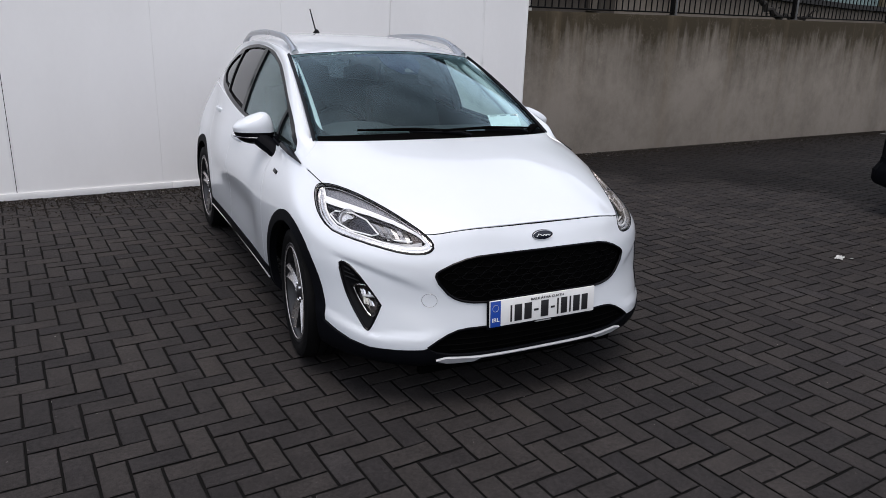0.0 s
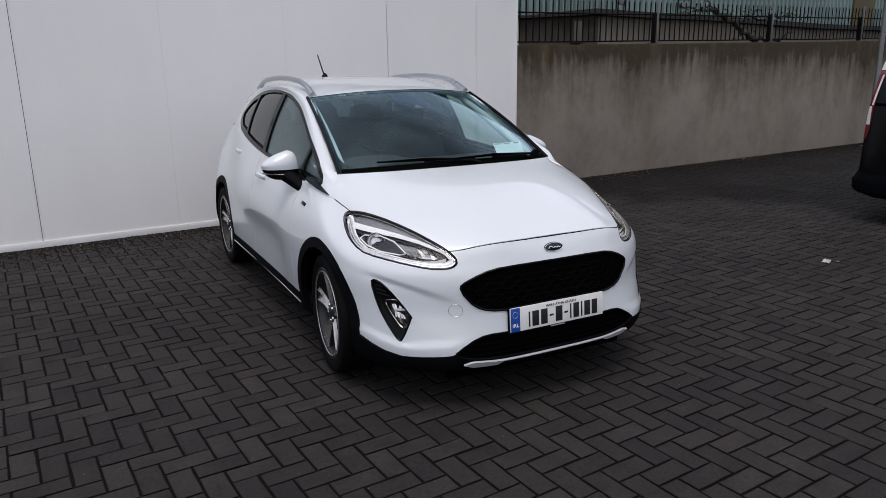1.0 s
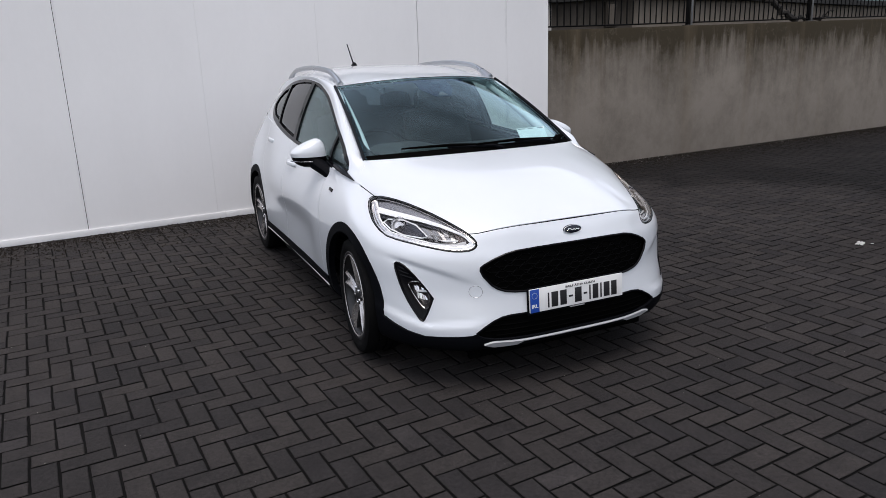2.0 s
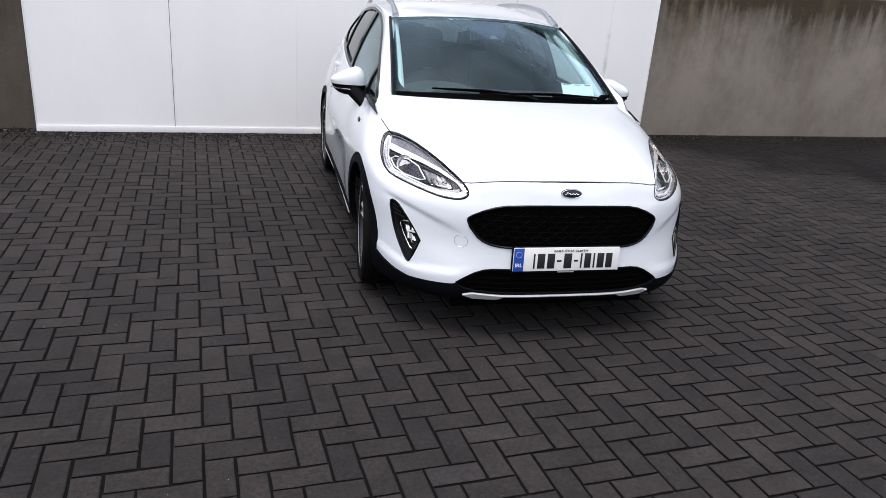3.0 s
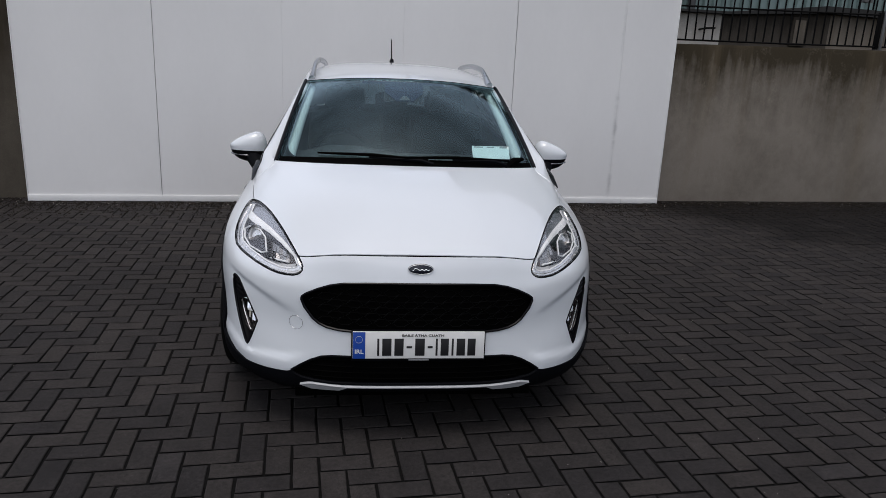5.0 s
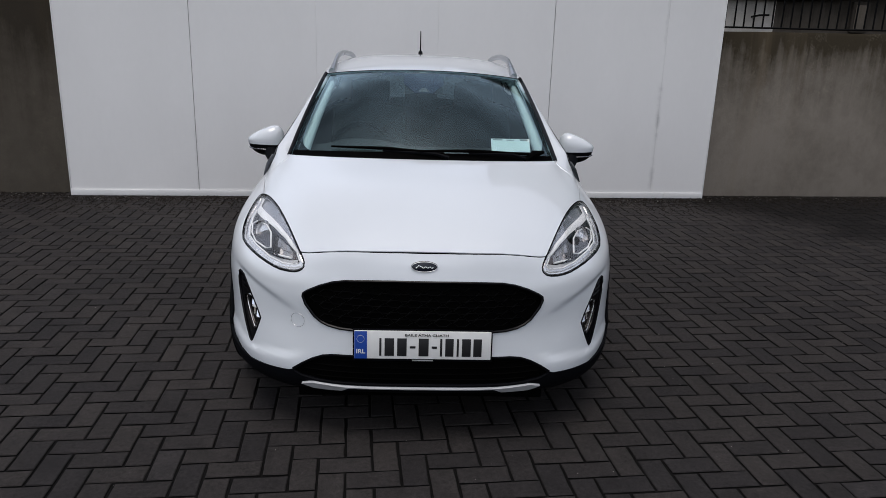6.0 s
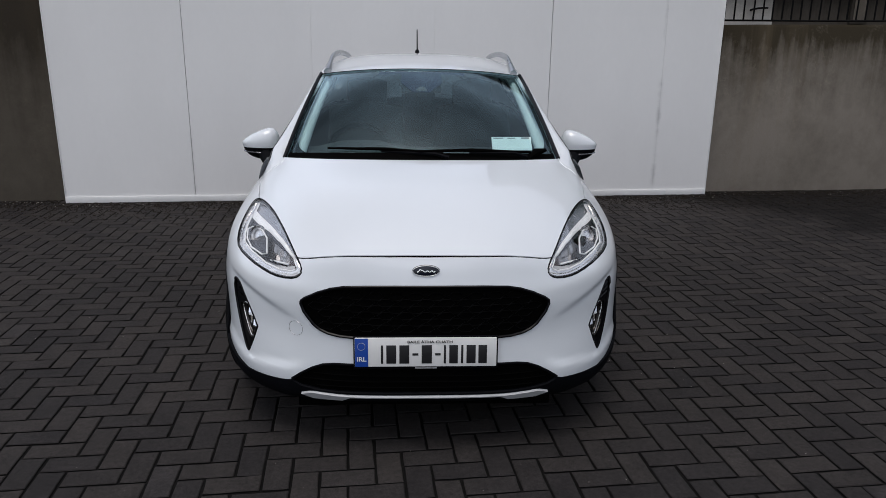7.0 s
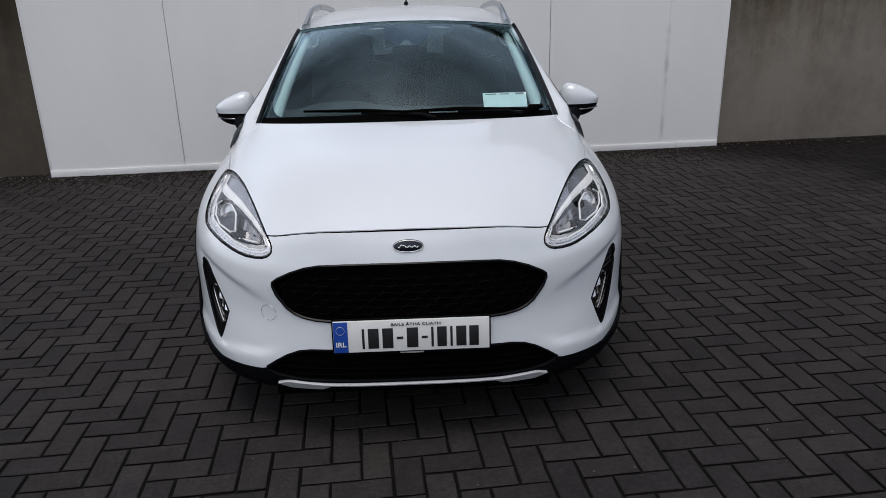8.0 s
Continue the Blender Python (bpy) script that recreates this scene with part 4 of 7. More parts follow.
def on_front(x, z, lift=0.0):
    """The point of the nose at (x, z) seen from ahead, lifted off the skin."""
    hit, n, _, _ = FRONT_TREE.ray_cast(Vector((abs(x), -2.0, z)), Vector((0, 1, 0)))
    if hit is None:
        hit, n, _, _ = FRONT_TREE.find_nearest(Vector((abs(x), 0.1, z)))
    p = hit + n * lift
    return Vector((-p.x, p.y, p.z)) if x < 0 else p


liner = moved(skin.copy(), -0.016)
for hole in (circle(FRONT_AXLE, HUB, 0.352), circle(REAR_AXLE, HUB, 0.352)):
    taken(liner, hole, (1, 2)).free()
taken(liner, grown(LAMP, 0.004), (0, 2), near_front).free()
taken(liner, grown(FOG, 0.004), (0, 2), near_front).free()
taken(liner, [(0.5, 0.99), (0.9, 0.99), (0.9, 1.35), (0.5, 1.35)], (0, 1), lambda c: c.z > 0.86).free()
part("inner_liner", both(liner), DARK_INNER, car, "dark inner structure seen in the panel gaps")

# lamps, grille, arches and cladding come out of the skin first
lamp_sheet = taken(skin, LAMP, (0, 2), near_front)
fog_hole = taken(skin, FOG, (0, 2), near_front)
fog_hole.free()
grille_hole = taken(skin, GRILLE_HALF + [(-0.01, 0.465), (-0.01, 0.664)], (0, 2), near_front)
intake_hole = taken(skin, INTAKE_HALF + [(-0.01, 0.247), (-0.01, 0.368)], (0, 2), near_front)


def arch(cy):
    ring = taken(skin, circle(cy, HUB, 0.400), (1, 2))
    taken(ring, circle(cy, HUB, 0.348), (1, 2)).free()
    for f in [f for f in ring.faces if f.calc_center_median().z < 0.185]:
        ring.faces.remove(f)
    return ring


arches = [arch(FRONT_AXLE), arch(REAR_AXLE)]
low_front = taken(skin, WHITE_LOW + [(0.90, 0.10), (-0.01, 0.10), (-0.01, 0.310)], (0, 2), near_front)
sill = taken(skin, [(1.10, 0.10), (3.05, 0.10), (3.05, 0.318), (1.10, 0.318)], (1, 2))
low_rear = taken(skin, [(3.05, 0.10), (4.2, 0.10), (4.2, 0.42), (3.05, 0.42)], (1, 2))

def flared(bm):
    """Lets the black cladding stand out from the paint at the corners of the nose."""
    for v in bm.verts:
        out = max(0.0, min(1.0, (v.co.x - 0.58) / 0.20)) * max(0.0, min(1.0, (0.52 - v.co.z) / 0.16)) * max(0.0, min(1.0, (0.74 - v.co.y) / 0.20))
        v.co.x += 0.008 * out
    return bm


flared(arches[0])
flared(low_front)
for ring, name in zip(arches, ("front", "rear")):
    moved(ring, 0.002)
    hem(ring, 0.035)
    part("arch_cladding", mirrored(ring), BLACK_PLASTIC, car, "black plastic wheel arch cladding")
    part("arch_cladding", ring, BLACK_PLASTIC, car, "black plastic wheel arch cladding")
hem(moved(low_front, 0.003), 0.032)
part("lower_cladding", both(low_front), BLACK_PLASTIC, car, "black plastic lower bumper cladding")
hem(moved(sill, 0.006), 0.02)
part("sill_cladding", mirrored(sill), BLACK_PLASTIC, car, "black plastic sill cladding")
part("sill_cladding", sill, BLACK_PLASTIC, car, "black plastic sill cladding")
part("rear_cladding", both(hem(low_rear, 0.02)), BLACK_PLASTIC, car)
for s in (-1, 1):
    part("sill_strip", sweep([(s * 0.865, 1.20, 0.262), (s * 0.858, 1.6, 0.262), (s * 0.855, 2.2, 0.262), (s * 0.865, 2.92, 0.262)], 0.004, 6), SATIN_SILVER, car, "thin satin silver sill strip")

# painted panels with real gaps between them
GAP = 0.0022
bonnet_line = [on_level(LEVELS[6], s) for s in steps(0, 1.4, 60)]


def over_bonnet(d):
    edge = [(p.x - 0.7 * d * min(1, p.y * 2), p.y + d * (1 - 0.5 * min(1.0, p.x / 0.8)) - 0.013 * math.exp(-((p.x - 0.51) / 0.075) ** 2)) for p in bonnet_line]
    return [(-0.01, edge[0][1]), *edge, (0.60, 1.30), (-0.01, 1.30)]


SCUTTLE = [(0.85, 1.035), (0.70, 1.035), (0.668, 1.037), (0.60, 1.042), (0.60, 1.35), (0.85, 1.35)]


def top_side(c):
    return c.y < 1.30 and c.z > 0.66


def above_belt(c):
    return c.y < 1.30 and c.z > belt(c.y)[1] - 0.002


taken(skin, SCUTTLE, (0, 1), above_belt).free()
bonnet = taken(skin, over_bonnet(0.5 * GAP), (0, 1), top_side)
taken(skin, over_bonnet(-1.7 * GAP), (0, 1), top_side).free()
hem(bonnet, 0.004)
part("bonnet", both(bonnet), WHITE_PAINT, car)


DOOR_1, DOOR_2, DOOR_3 = 1.275, 2.235, 3.075
bumper = taken(skin, [(-0.1, 0.10), (-0.1, 0.9), (0.40, 0.9), (0.47, 0.735), (0.55, 0.700), (0.61, 0.655), (0.61, 0.10)], (1, 2))
part("front_bumper", both(hem(bumper, 0.005)), WHITE_PAINT, car)
wing = taken(skin, [(0.0, 0.1), (DOOR_1 - GAP, 0.1), (DOOR_1 - GAP, 0.60), (DOOR_1 + 0.02, 0.80), (DOOR_1 - 0.02, 1.1), (0.0, 1.1)], (1, 2))
part("front_wing", mirrored(hem(wing, 0.012)), WHITE_PAINT, car)
part("front_wing", wing, WHITE_PAINT, car)


def handle(y, z, x, parent):
    for s, p in ((-1, parent[0]), (1, parent[1])):
        bm = bmesh.new()
        rows = []
        for k in range(13):
            t = k / 12
            rise = 0.030 * math.sin(math.pi * t) ** 0.5
            for_row = []
            for j in range(8):
                a = j * math.pi / 4
                for_row.append((s * (x + rise + 0.009 * math.cos(a)), y - 0.10 + 0.20 * t, z + 0.006 * math.sin(math.pi * t) + 0.016 * math.sin(a)))
            rows.append(for_row)
        made = add_grid(bm, rows, wrap=True)
        bm.faces.new(made[0]), bm.faces.new(made[-1])
        bmesh.ops.recalc_face_normals(bm, faces=bm.faces[:])
        part("handle", bm, WHITE_PAINT, p, "white painted pull handle")


taken(skin, [(DOOR_1 - 0.05, 0.1), (DOOR_1 + GAP, 0.1), (DOOR_1 + GAP, 0.60), (DOOR_1 + 0.02 + 2 * GAP, 0.80), (DOOR_1 - 0.02 + 2 * GAP, 1.1), (0.9, 1.1)], (1, 2)).free()
front_door = taken(skin, [(1.0, 0.1), (DOOR_2 - GAP, 0.1), (DOOR_2 - GAP, 1.2), (1.0, 1.2)], (1, 2))
hem(front_door, 0.012)
doors = [part("front_door", mirrored(front_door), WHITE_PAINT, car), part("front_door", front_door, WHITE_PAINT, car)]
handle(2.06, 0.862, 0.822, doors)
taken(skin, [(DOOR_2 - 0.05, 0.1), (DOOR_2 + GAP, 0.1), (DOOR_2 + GAP, 1.2), (DOOR_2 - 0.05, 1.2)], (1, 2)).free()
rear_door = taken(skin, [(2.0, 0.1), (2.80, 0.1), (2.83, 0.60), (DOOR_3 - GAP, 0.80), (DOOR_3 - GAP, 1.3), (2.0, 1.3)], (1, 2))
hem(rear_door, 0.012)
doors = [part("rear_door", mirrored(rear_door), WHITE_PAINT, car), part("rear_door", rear_door, WHITE_PAINT, car)]
handle(2.86, 0.940, 0.772, doors)
taken(skin, [(2.7, 0.1), (2.80 + GAP, 0.1), (2.83 + GAP, 0.60), (DOOR_3 + GAP, 0.80), (DOOR_3 + GAP, 1.3), (2.7, 1.3)], (1, 2)).free()
part("rear_body", both(hem(skin, 0.012)), WHITE_PAINT, car)

WING_X = FRONT_TREE.ray_cast(Vector((2, 1.135, 0.828)), Vector((-1, 0, 0)))[0].x + 0.001
for s in (-1, 1):
    bm = box((-0.004, -0.032, -0.009), (0.004, 0.032, 0.009), 0.003)
    part("wing_badge", placed(bm, Matrix.Translation((s * WING_X, 1.135, 0.828)) @ pose(0, 0, 0, 5, s * -28, 0)), GLOSS_BLACK, car, "small dark badge on the wing")

# ---- glasshouse ----
ROOF_Y = [0.83, 0.92, 1.02, 1.40, 1.80, 2.30, 2.90, 3.40, 3.85]
ROOF_X = [0.790, 0.736, 0.662, 0.618, 0.566, 0.562, 0.552, 0.525, 0.48]
ROOF_Z = [0.895, 0.950, 0.982, 1.172, 1.350, 1.408, 1.398, 1.345, 1.24]


EDGE_Y = [0.835, 0.93, 1.04, 1.167, 1.442, 1.821, 2.126, 2.40, 2.825, 3.155, 3.5, 3.85]
EDGE_X = [0.770, 0.768, 0.748, 0.721, 0.673, 0.606, 0.578, 0.572, 0.572, 0.578, 0.56, 0.51]
EDGE_Z = [0.893, 0.938, 0.992, 1.044, 1.154, 1.305, 1.372, 1.392, 1.375, 1.320, 1.25, 1.16]


def glasshouse_side():
    bm = bmesh.new()
    cols = []
    for y in steps(0.862, 3.80, 130):
        bx, bz = belt(y)
        tail = (1 - ((y - 3.46) / 0.50) ** 2) ** 0.275 if y > 3.46 else 1.0
        bx, bz = bx * tail - 0.004, bz - 0.004 - 0.02 * min(1.0, max(0.0, (y - 3.2) / 0.3))
        rx, rz = spline(ROOF_Y, ROOF_X, y), spline(ROOF_Y, ROOF_Z, y)
        ex, ez = spline(EDGE_Y, EDGE_X, y) * (0.5 + 0.5 * tail), max(spline(EDGE_Y, EDGE_Z, y), bz + 0.002)
        rz = max(rz, ez + 0.001)
        col = []
        for k in range(13):
            u = k / 12
            col.append(Vector((bx + (ex - bx) * u + 0.016 * math.sin(math.pi * u) * min(1.0, (y - 0.862) / 0.6), y, bz + (ez - bz) * u)))
        for k in range(1, 7):
            u = k / 6
            lift = 0.010 * math.sin(math.pi * u) * min(1.0, (y - 0.862) / 0.2)
            col.append(Vector((ex + (rx - ex) * u + lift, y, ez + (rz - ez) * u + lift)))
        # towards the bonnet the pillar foot runs out on the skin
        w = min(1.0, max(0.0, (y - 0.95) / 0.17))
        w = w * w * (3 - 2 * w)
        if w < 1:
            for k in range(19):
                x = bx + 0.003 + (min(rx, 0.74) - bx) * k / 18
                top = FRONT_TREE.ray_cast(Vector((x, min(y, 1.01), 2.0)), Vector((0, 0, -1)))[0]
                col[k] = Vector((x, y, (top.z if top else bz) - 0.004 + 0.0065 * min(1.0, (y - 0.862) / 0.08) + 0.3 * max(0.0, y - 1.01))).lerp(col[k], w)
        col.append(col[-1] + Vector((-0.024, 0.004, -0.009)))
        cols.append(col)
    made = add_grid(bm, cols)
    flank = {v for col in made for v in col[:13]}
    for f in bm.faces:
        f.material_index = 1 if all(v in flank for v in f.verts) else 0
    return outward(bm, (0, 2.0, 0.9))


FRAME = rounded([(1.045, 0.927), (1.048, 0.962), (1.085, 1.002), (1.167, 1.044), (1.442, 1.150), (1.65, 1.236), (1.821, 1.301), (2.00, 1.345), (2.126, 1.368), (2.40, 1.388), (2.62, 1.384), (2.825, 1.368), (3.00, 1.335), (3.12, 1.285), (3.19, 1.225),
                 (3.165, 1.160), (3.02, 1.088), (2.62, 1.024), (2.2, 0.982), (1.7, 0.957), (1.2, 0.933)], 2)
PANES = ((rounded([(1.02, 0.945), (1.20, 1.034), (1.340, 1.092), (1.336, 0.953)], 1), SIDE_GLASS, "quarter light"),
         (rounded([(1.368, 0.957), (1.368, 1.104), (1.62, 1.207), (1.84, 1.290), (2.02, 1.334), (2.215, 1.366), (2.185, 1.001), (1.75, 0.974)], 1), SIDE_GLASS, "front door window"),
         (rounded([(2.258, 1.010), (2.290, 1.370), (2.50, 1.371), (2.70, 1.359), (2.845, 1.340), (2.770, 1.076), (2.55, 1.042)], 1), DARK_GLASS, "rear door window"),
         (rounded([(2.80, 1.090), (2.875, 1.318), (2.99, 1.295), (3.09, 1.245), (3.13, 1.20), (3.10, 1.165), (2.99, 1.118)], 1), DARK_GLASS, "rear quarter window"))
side = glasshouse_side()
frame_sheet = taken(side, FRAME, (1, 2), mark=1)
for f in side.faces:
    f.material_index = 0
panes = []
for outline, mat, label in PANES:
    panes.append((taken(frame_sheet, outline, (1, 2)), mat, label))
part("pillar", mirrored(hem(side, 0.01)), WHITE_PAINT, car)
part("pillar", side, WHITE_PAINT, car)
moved(frame_sheet, 0.0025)
hem(frame_sheet, 0.01)
part("window_frame", mirrored(frame_sheet), GLOSS_BLACK, car, "gloss black window surround")
part("window_frame", frame_sheet, GLOSS_BLACK, car, "gloss black window surround")
# black trim that runs out forwards from the foot of the window to the bonnet
for s in (-1, 1):
    line = [Vector((s * (belt(y)[0] + 0.001), y, belt(y)[1] + 0.012 * (y - 0.90) / 0.2)) for y in steps(0.905, 1.20, 16)]
    part("sail_trim", sweep(line, [0.003 + 0.015 * min(1.0, k / 9) for k in range(17)], 8, squash=0.8), GLOSS_BLACK, car, "black trim at the foot of the side window")


def pane(name, bm, mat, label=""):
    moved(bm, -0.006)
    ob = part(name, bm, mat, car, label)
    s = ob.modifiers.new("thickness", "SOLIDIFY")
    s.thickness, s.offset = 0.004, -1
    ob.visible_shadow = False
    return ob


for bm, mat, label in panes:
    pane("side_window", mirrored(bm), mat)
    pane("side_window", bm, mat)


def header(x):
    return Vector((x, 1.635 + 0.165 * (x / 0.566) ** 2, 1.388 - 0.038 * (abs(x) / 0.566) ** 2.2))


def cowl(x):
    return Vector((x, 0.905 + 0.115 * (abs(x) / 0.66) ** 2.2, 0.998 - 0.016 * (x / 0.66) ** 2))


def screen(u, v):
    """The windscreen: u across from -1 to 1, v from cowl to header."""
    a, b = cowl(0.660 * u), header(0.566 * u)
    p = a.lerp(b, v)
    swell = 0.030 * 4 * v * (1 - v)
    return p + Vector((0, -0.42, 0.9)) * swell * (1 - 0.35 * u * u)


def screen_sheet(u0, u1, v0, v1, nu, nv, lift):
    bm = bmesh.new()
    add_grid(bm, [[screen(u, v) for u in steps(u0, u1, nu)] for v in steps(v0, v1, nv)])
    outward(bm, (0, 1.9, 0.6))
    return moved(bm, lift)


bm = screen_sheet(-1, 1, 0, 1, 36, 24, 0.0)
ob = part("windscreen", bm, SCREEN_GLASS, car, "green tinted windscreen")
s = ob.modifiers.new("thickness", "SOLIDIFY")
s.thickness, s.offset = 0.005, -1
ob.visible_shadow = False
border = joined(screen_sheet(-1.0, -0.966, 0, 1, 3, 24, -0.009), screen_sheet(0.966, 1.0, 0, 1, 3, 24, -0.009),
                screen_sheet(-0.966, 0.966, 0.0, 0.060, 30, 3, -0.009), screen_sheet(-0.966, 0.966, 0.982, 1.0, 30, 2, -0.009))


def border_corner(s):
    """Fills the lower corner of the printed border with a hollow curve."""
    bm = bmesh.new()
    arc, edge = [], []
    for a in steps(0, math.pi / 2, 10):
        c, d = 1 - math.sin(a), 1 - math.cos(a)
        arc.append(screen(s * (0.966 - 0.13 * c), 0.060 + 0.16 * d))
        edge.append(screen(s * (0.966 - 0.13 * max(0.0, 1 - 4 * a / math.pi)), 0.060 + 0.16 * max(0.0, 4 * a / math.pi - 1)))
    add_grid(bm, [edge, arc])
    bmesh.ops.remove_doubles(bm, verts=bm.verts[:], dist=1e-5)
    outward(bm, (0, 1.9, 0.6))
    return moved(bm, -0.009)


border = joined(border, border_corner(-1), border_corner(1))
part("cowl_cover", screen_sheet(-0.985, 0.985, -0.012, 0.042, 30, 4, 0.005), DARK_INNER, car, "black plastic cover along the foot of the windscreen")
part("screen_border", border, GLOSS_BLACK, car, "black printed border of the windscreen")
for s in (-1, 1):
    pts = [screen(s * 1.0, v) + Vector((s * 0.006, -0.002, 0.004)) for v in steps(0, 1, 20)]
    part("screen_trim", sweep(pts, [0.0105 for k in range(21)], 6), GLOSS_BLACK, car, "black rubber trim along the windscreen")
part("header_trim", sweep([header(x) + Vector((0, -0.002, 0.002)) for x in steps(-0.566, 0.566, 24)], 0.0018, 6), GLOSS_BLACK, car)


def roof_point(p, x):
    """The roof: p from header to tail."""
    y0 = header(x).y
    y = y0 + (3.82 - y0) * p
    edge_x, edge_z = spline(ROOF_Y, ROOF_X, max(y, 1.80)), spline(ROOF_Y, ROOF_Z, max(y, 1.80))
    crown = spline([1.6, 1.8, 2.3, 3.0, 3.5, 3.85], [1.388, 1.418, 1.462, 1.462, 1.425, 1.345], y)
    t = min(1.0, abs(x) / edge_x)
    z = crown + (edge_z - crown) * t ** (2.2 + 1.2 * min(1, p * 4))
    if p == 0:
        z = header(x).z + 0.004
    return Vector((x * edge_x / 0.566 if y > 1.8 else x, y, z))


bm = bmesh.new()
add_grid(bm, [[roof_point(p, x) for x in steps(-0.566, 0.566, 40)] for p in steps(0, 1, 50)])
outward(bm, (0, 2.5, 0.5))
roof = part("roof", hem(bm, 0.015), WHITE_PAINT, car)

# tail: rear screen and tailgate, seen only through the cabin
bm = bmesh.new()
add_grid(bm, [[Vector((x * (1 + 0.12 * t), 3.825 + 0.16 * t - 0.06 * (x / 0.5) ** 2, 1.30 - 0.26 * t - 0.03 * (x / 0.5) ** 2)) for x in steps(-0.49, 0.49, 16)] for t in steps(0, 1, 8)])
pane("rear_screen", outward(bm, (0, 2, 1.0)), REAR_GLASS, "tinted rear screen")
bm = bmesh.new()
add_grid(bm, [[Vector((x * (1 + 0.10 * t), 3.985 + 0.05 * t - 0.06 * (x / 0.6) ** 2, 1.04 - 0.30 * t)) for x in steps(-0.44, 0.44, 16)] for t in steps(0, 1, 6)])
part("tailgate", hem(outward(bm, (0, 2, 1.0)), 0.02), WHITE_PAINT, car)

# roof rails and aerial
for s in (-1, 1):
    pts, rad = [], []
    for t in steps(0, 1, 28):
        y = 1.80 + 1.45 * t
        rx, rz = spline(ROOF_Y, ROOF_X, y), spline(ROOF_Y, ROOF_Z, y)
        rise = 0.044 * min(1, math.sin(math.pi * min(t, 1 - t) / 0.42) if min(t, 1 - t) < 0.21 else 1)
        pts.append((s * (rx - 0.030), y, rz + 0.010 + rise))
        rad.append(0.0135 + 0.008 * max(0, 1 - min(t, 1 - t) / 0.10))
    part("roof_rail", sweep(pts, rad, 10, squash=1.3), RAIL_METAL, car, "satin silver roof rail")
aerial = part("aerial", sweep([(-0.012, 3.10, 1.458), (-0.012, 3.16, 1.52), (-0.012, 3.26, 1.635)], [0.006, 0.005, 0.004], 8), BLACK_PLASTIC, car, "thin black whip aerial")
part("aerial_base", sweep([(-0.012, 3.07, 1.455), (-0.012, 3.10, 1.476), (-0.012, 3.15, 1.456)], [0.018, 0.016, 0.016], 8), BLACK_PLASTIC, aerial)

# cowl and wipers
bm = bmesh.new()
add_grid(bm, [[Vector((x, 0.865 + 0.13 * (abs(x) / 0.66) ** 2.2, 0.988 - 0.016 * (x / 0.66) ** 2)) for x in steps(-0.67, 0.67, 24)],
              [cowl(x) + Vector((0, -0.018, -0.016)) for x in steps(-0.67, 0.67, 24)], [cowl(x) + Vector((0, 0.05, 0.004)) for x in steps(-0.67, 0.67, 24)]])
part("cowl_panel", outward(bm, (0, 1, 0)), DARK_INNER, car, "black plastic scuttle panel")


def wiper(base, tip, knee):
    arm = sweep([base, knee, tip], [0.011, 0.008, 0.005], 6)
    ob = part("wiper", arm, BLACK_PLASTIC, car, "black wiper arm")
    d = (Vector(tip) - Vector(knee)).normalized()
    a, b = Vector(tip) - d * 0.30 + Vector((0, 0.008, 0.004)), Vector(tip) + d * 0.26 + Vector((0, 0.008, 0.004))
    part("blade", sweep([a, a.lerp(b, 0.5) + Vector((0, -0.006, 0.008)), b], [0.006, 0.009, 0.005], 6), DARK_INNER, ob)


wiper((0.12, 0.895, 1.006), (-0.20, 0.95, 1.026), (0.06, 0.905, 1.022))
wiper((0.50, 0.955, 1.002), (0.22, 0.925, 1.026), (0.44, 0.945, 1.022))
part("wiper_cap", sweep([(0.50, 0.955, 0.99), (0.55, 0.985, 1.022), (0.60, 1.01, 1.03)], [0.016, 0.02, 0.008], 8), DARK_INNER, car)

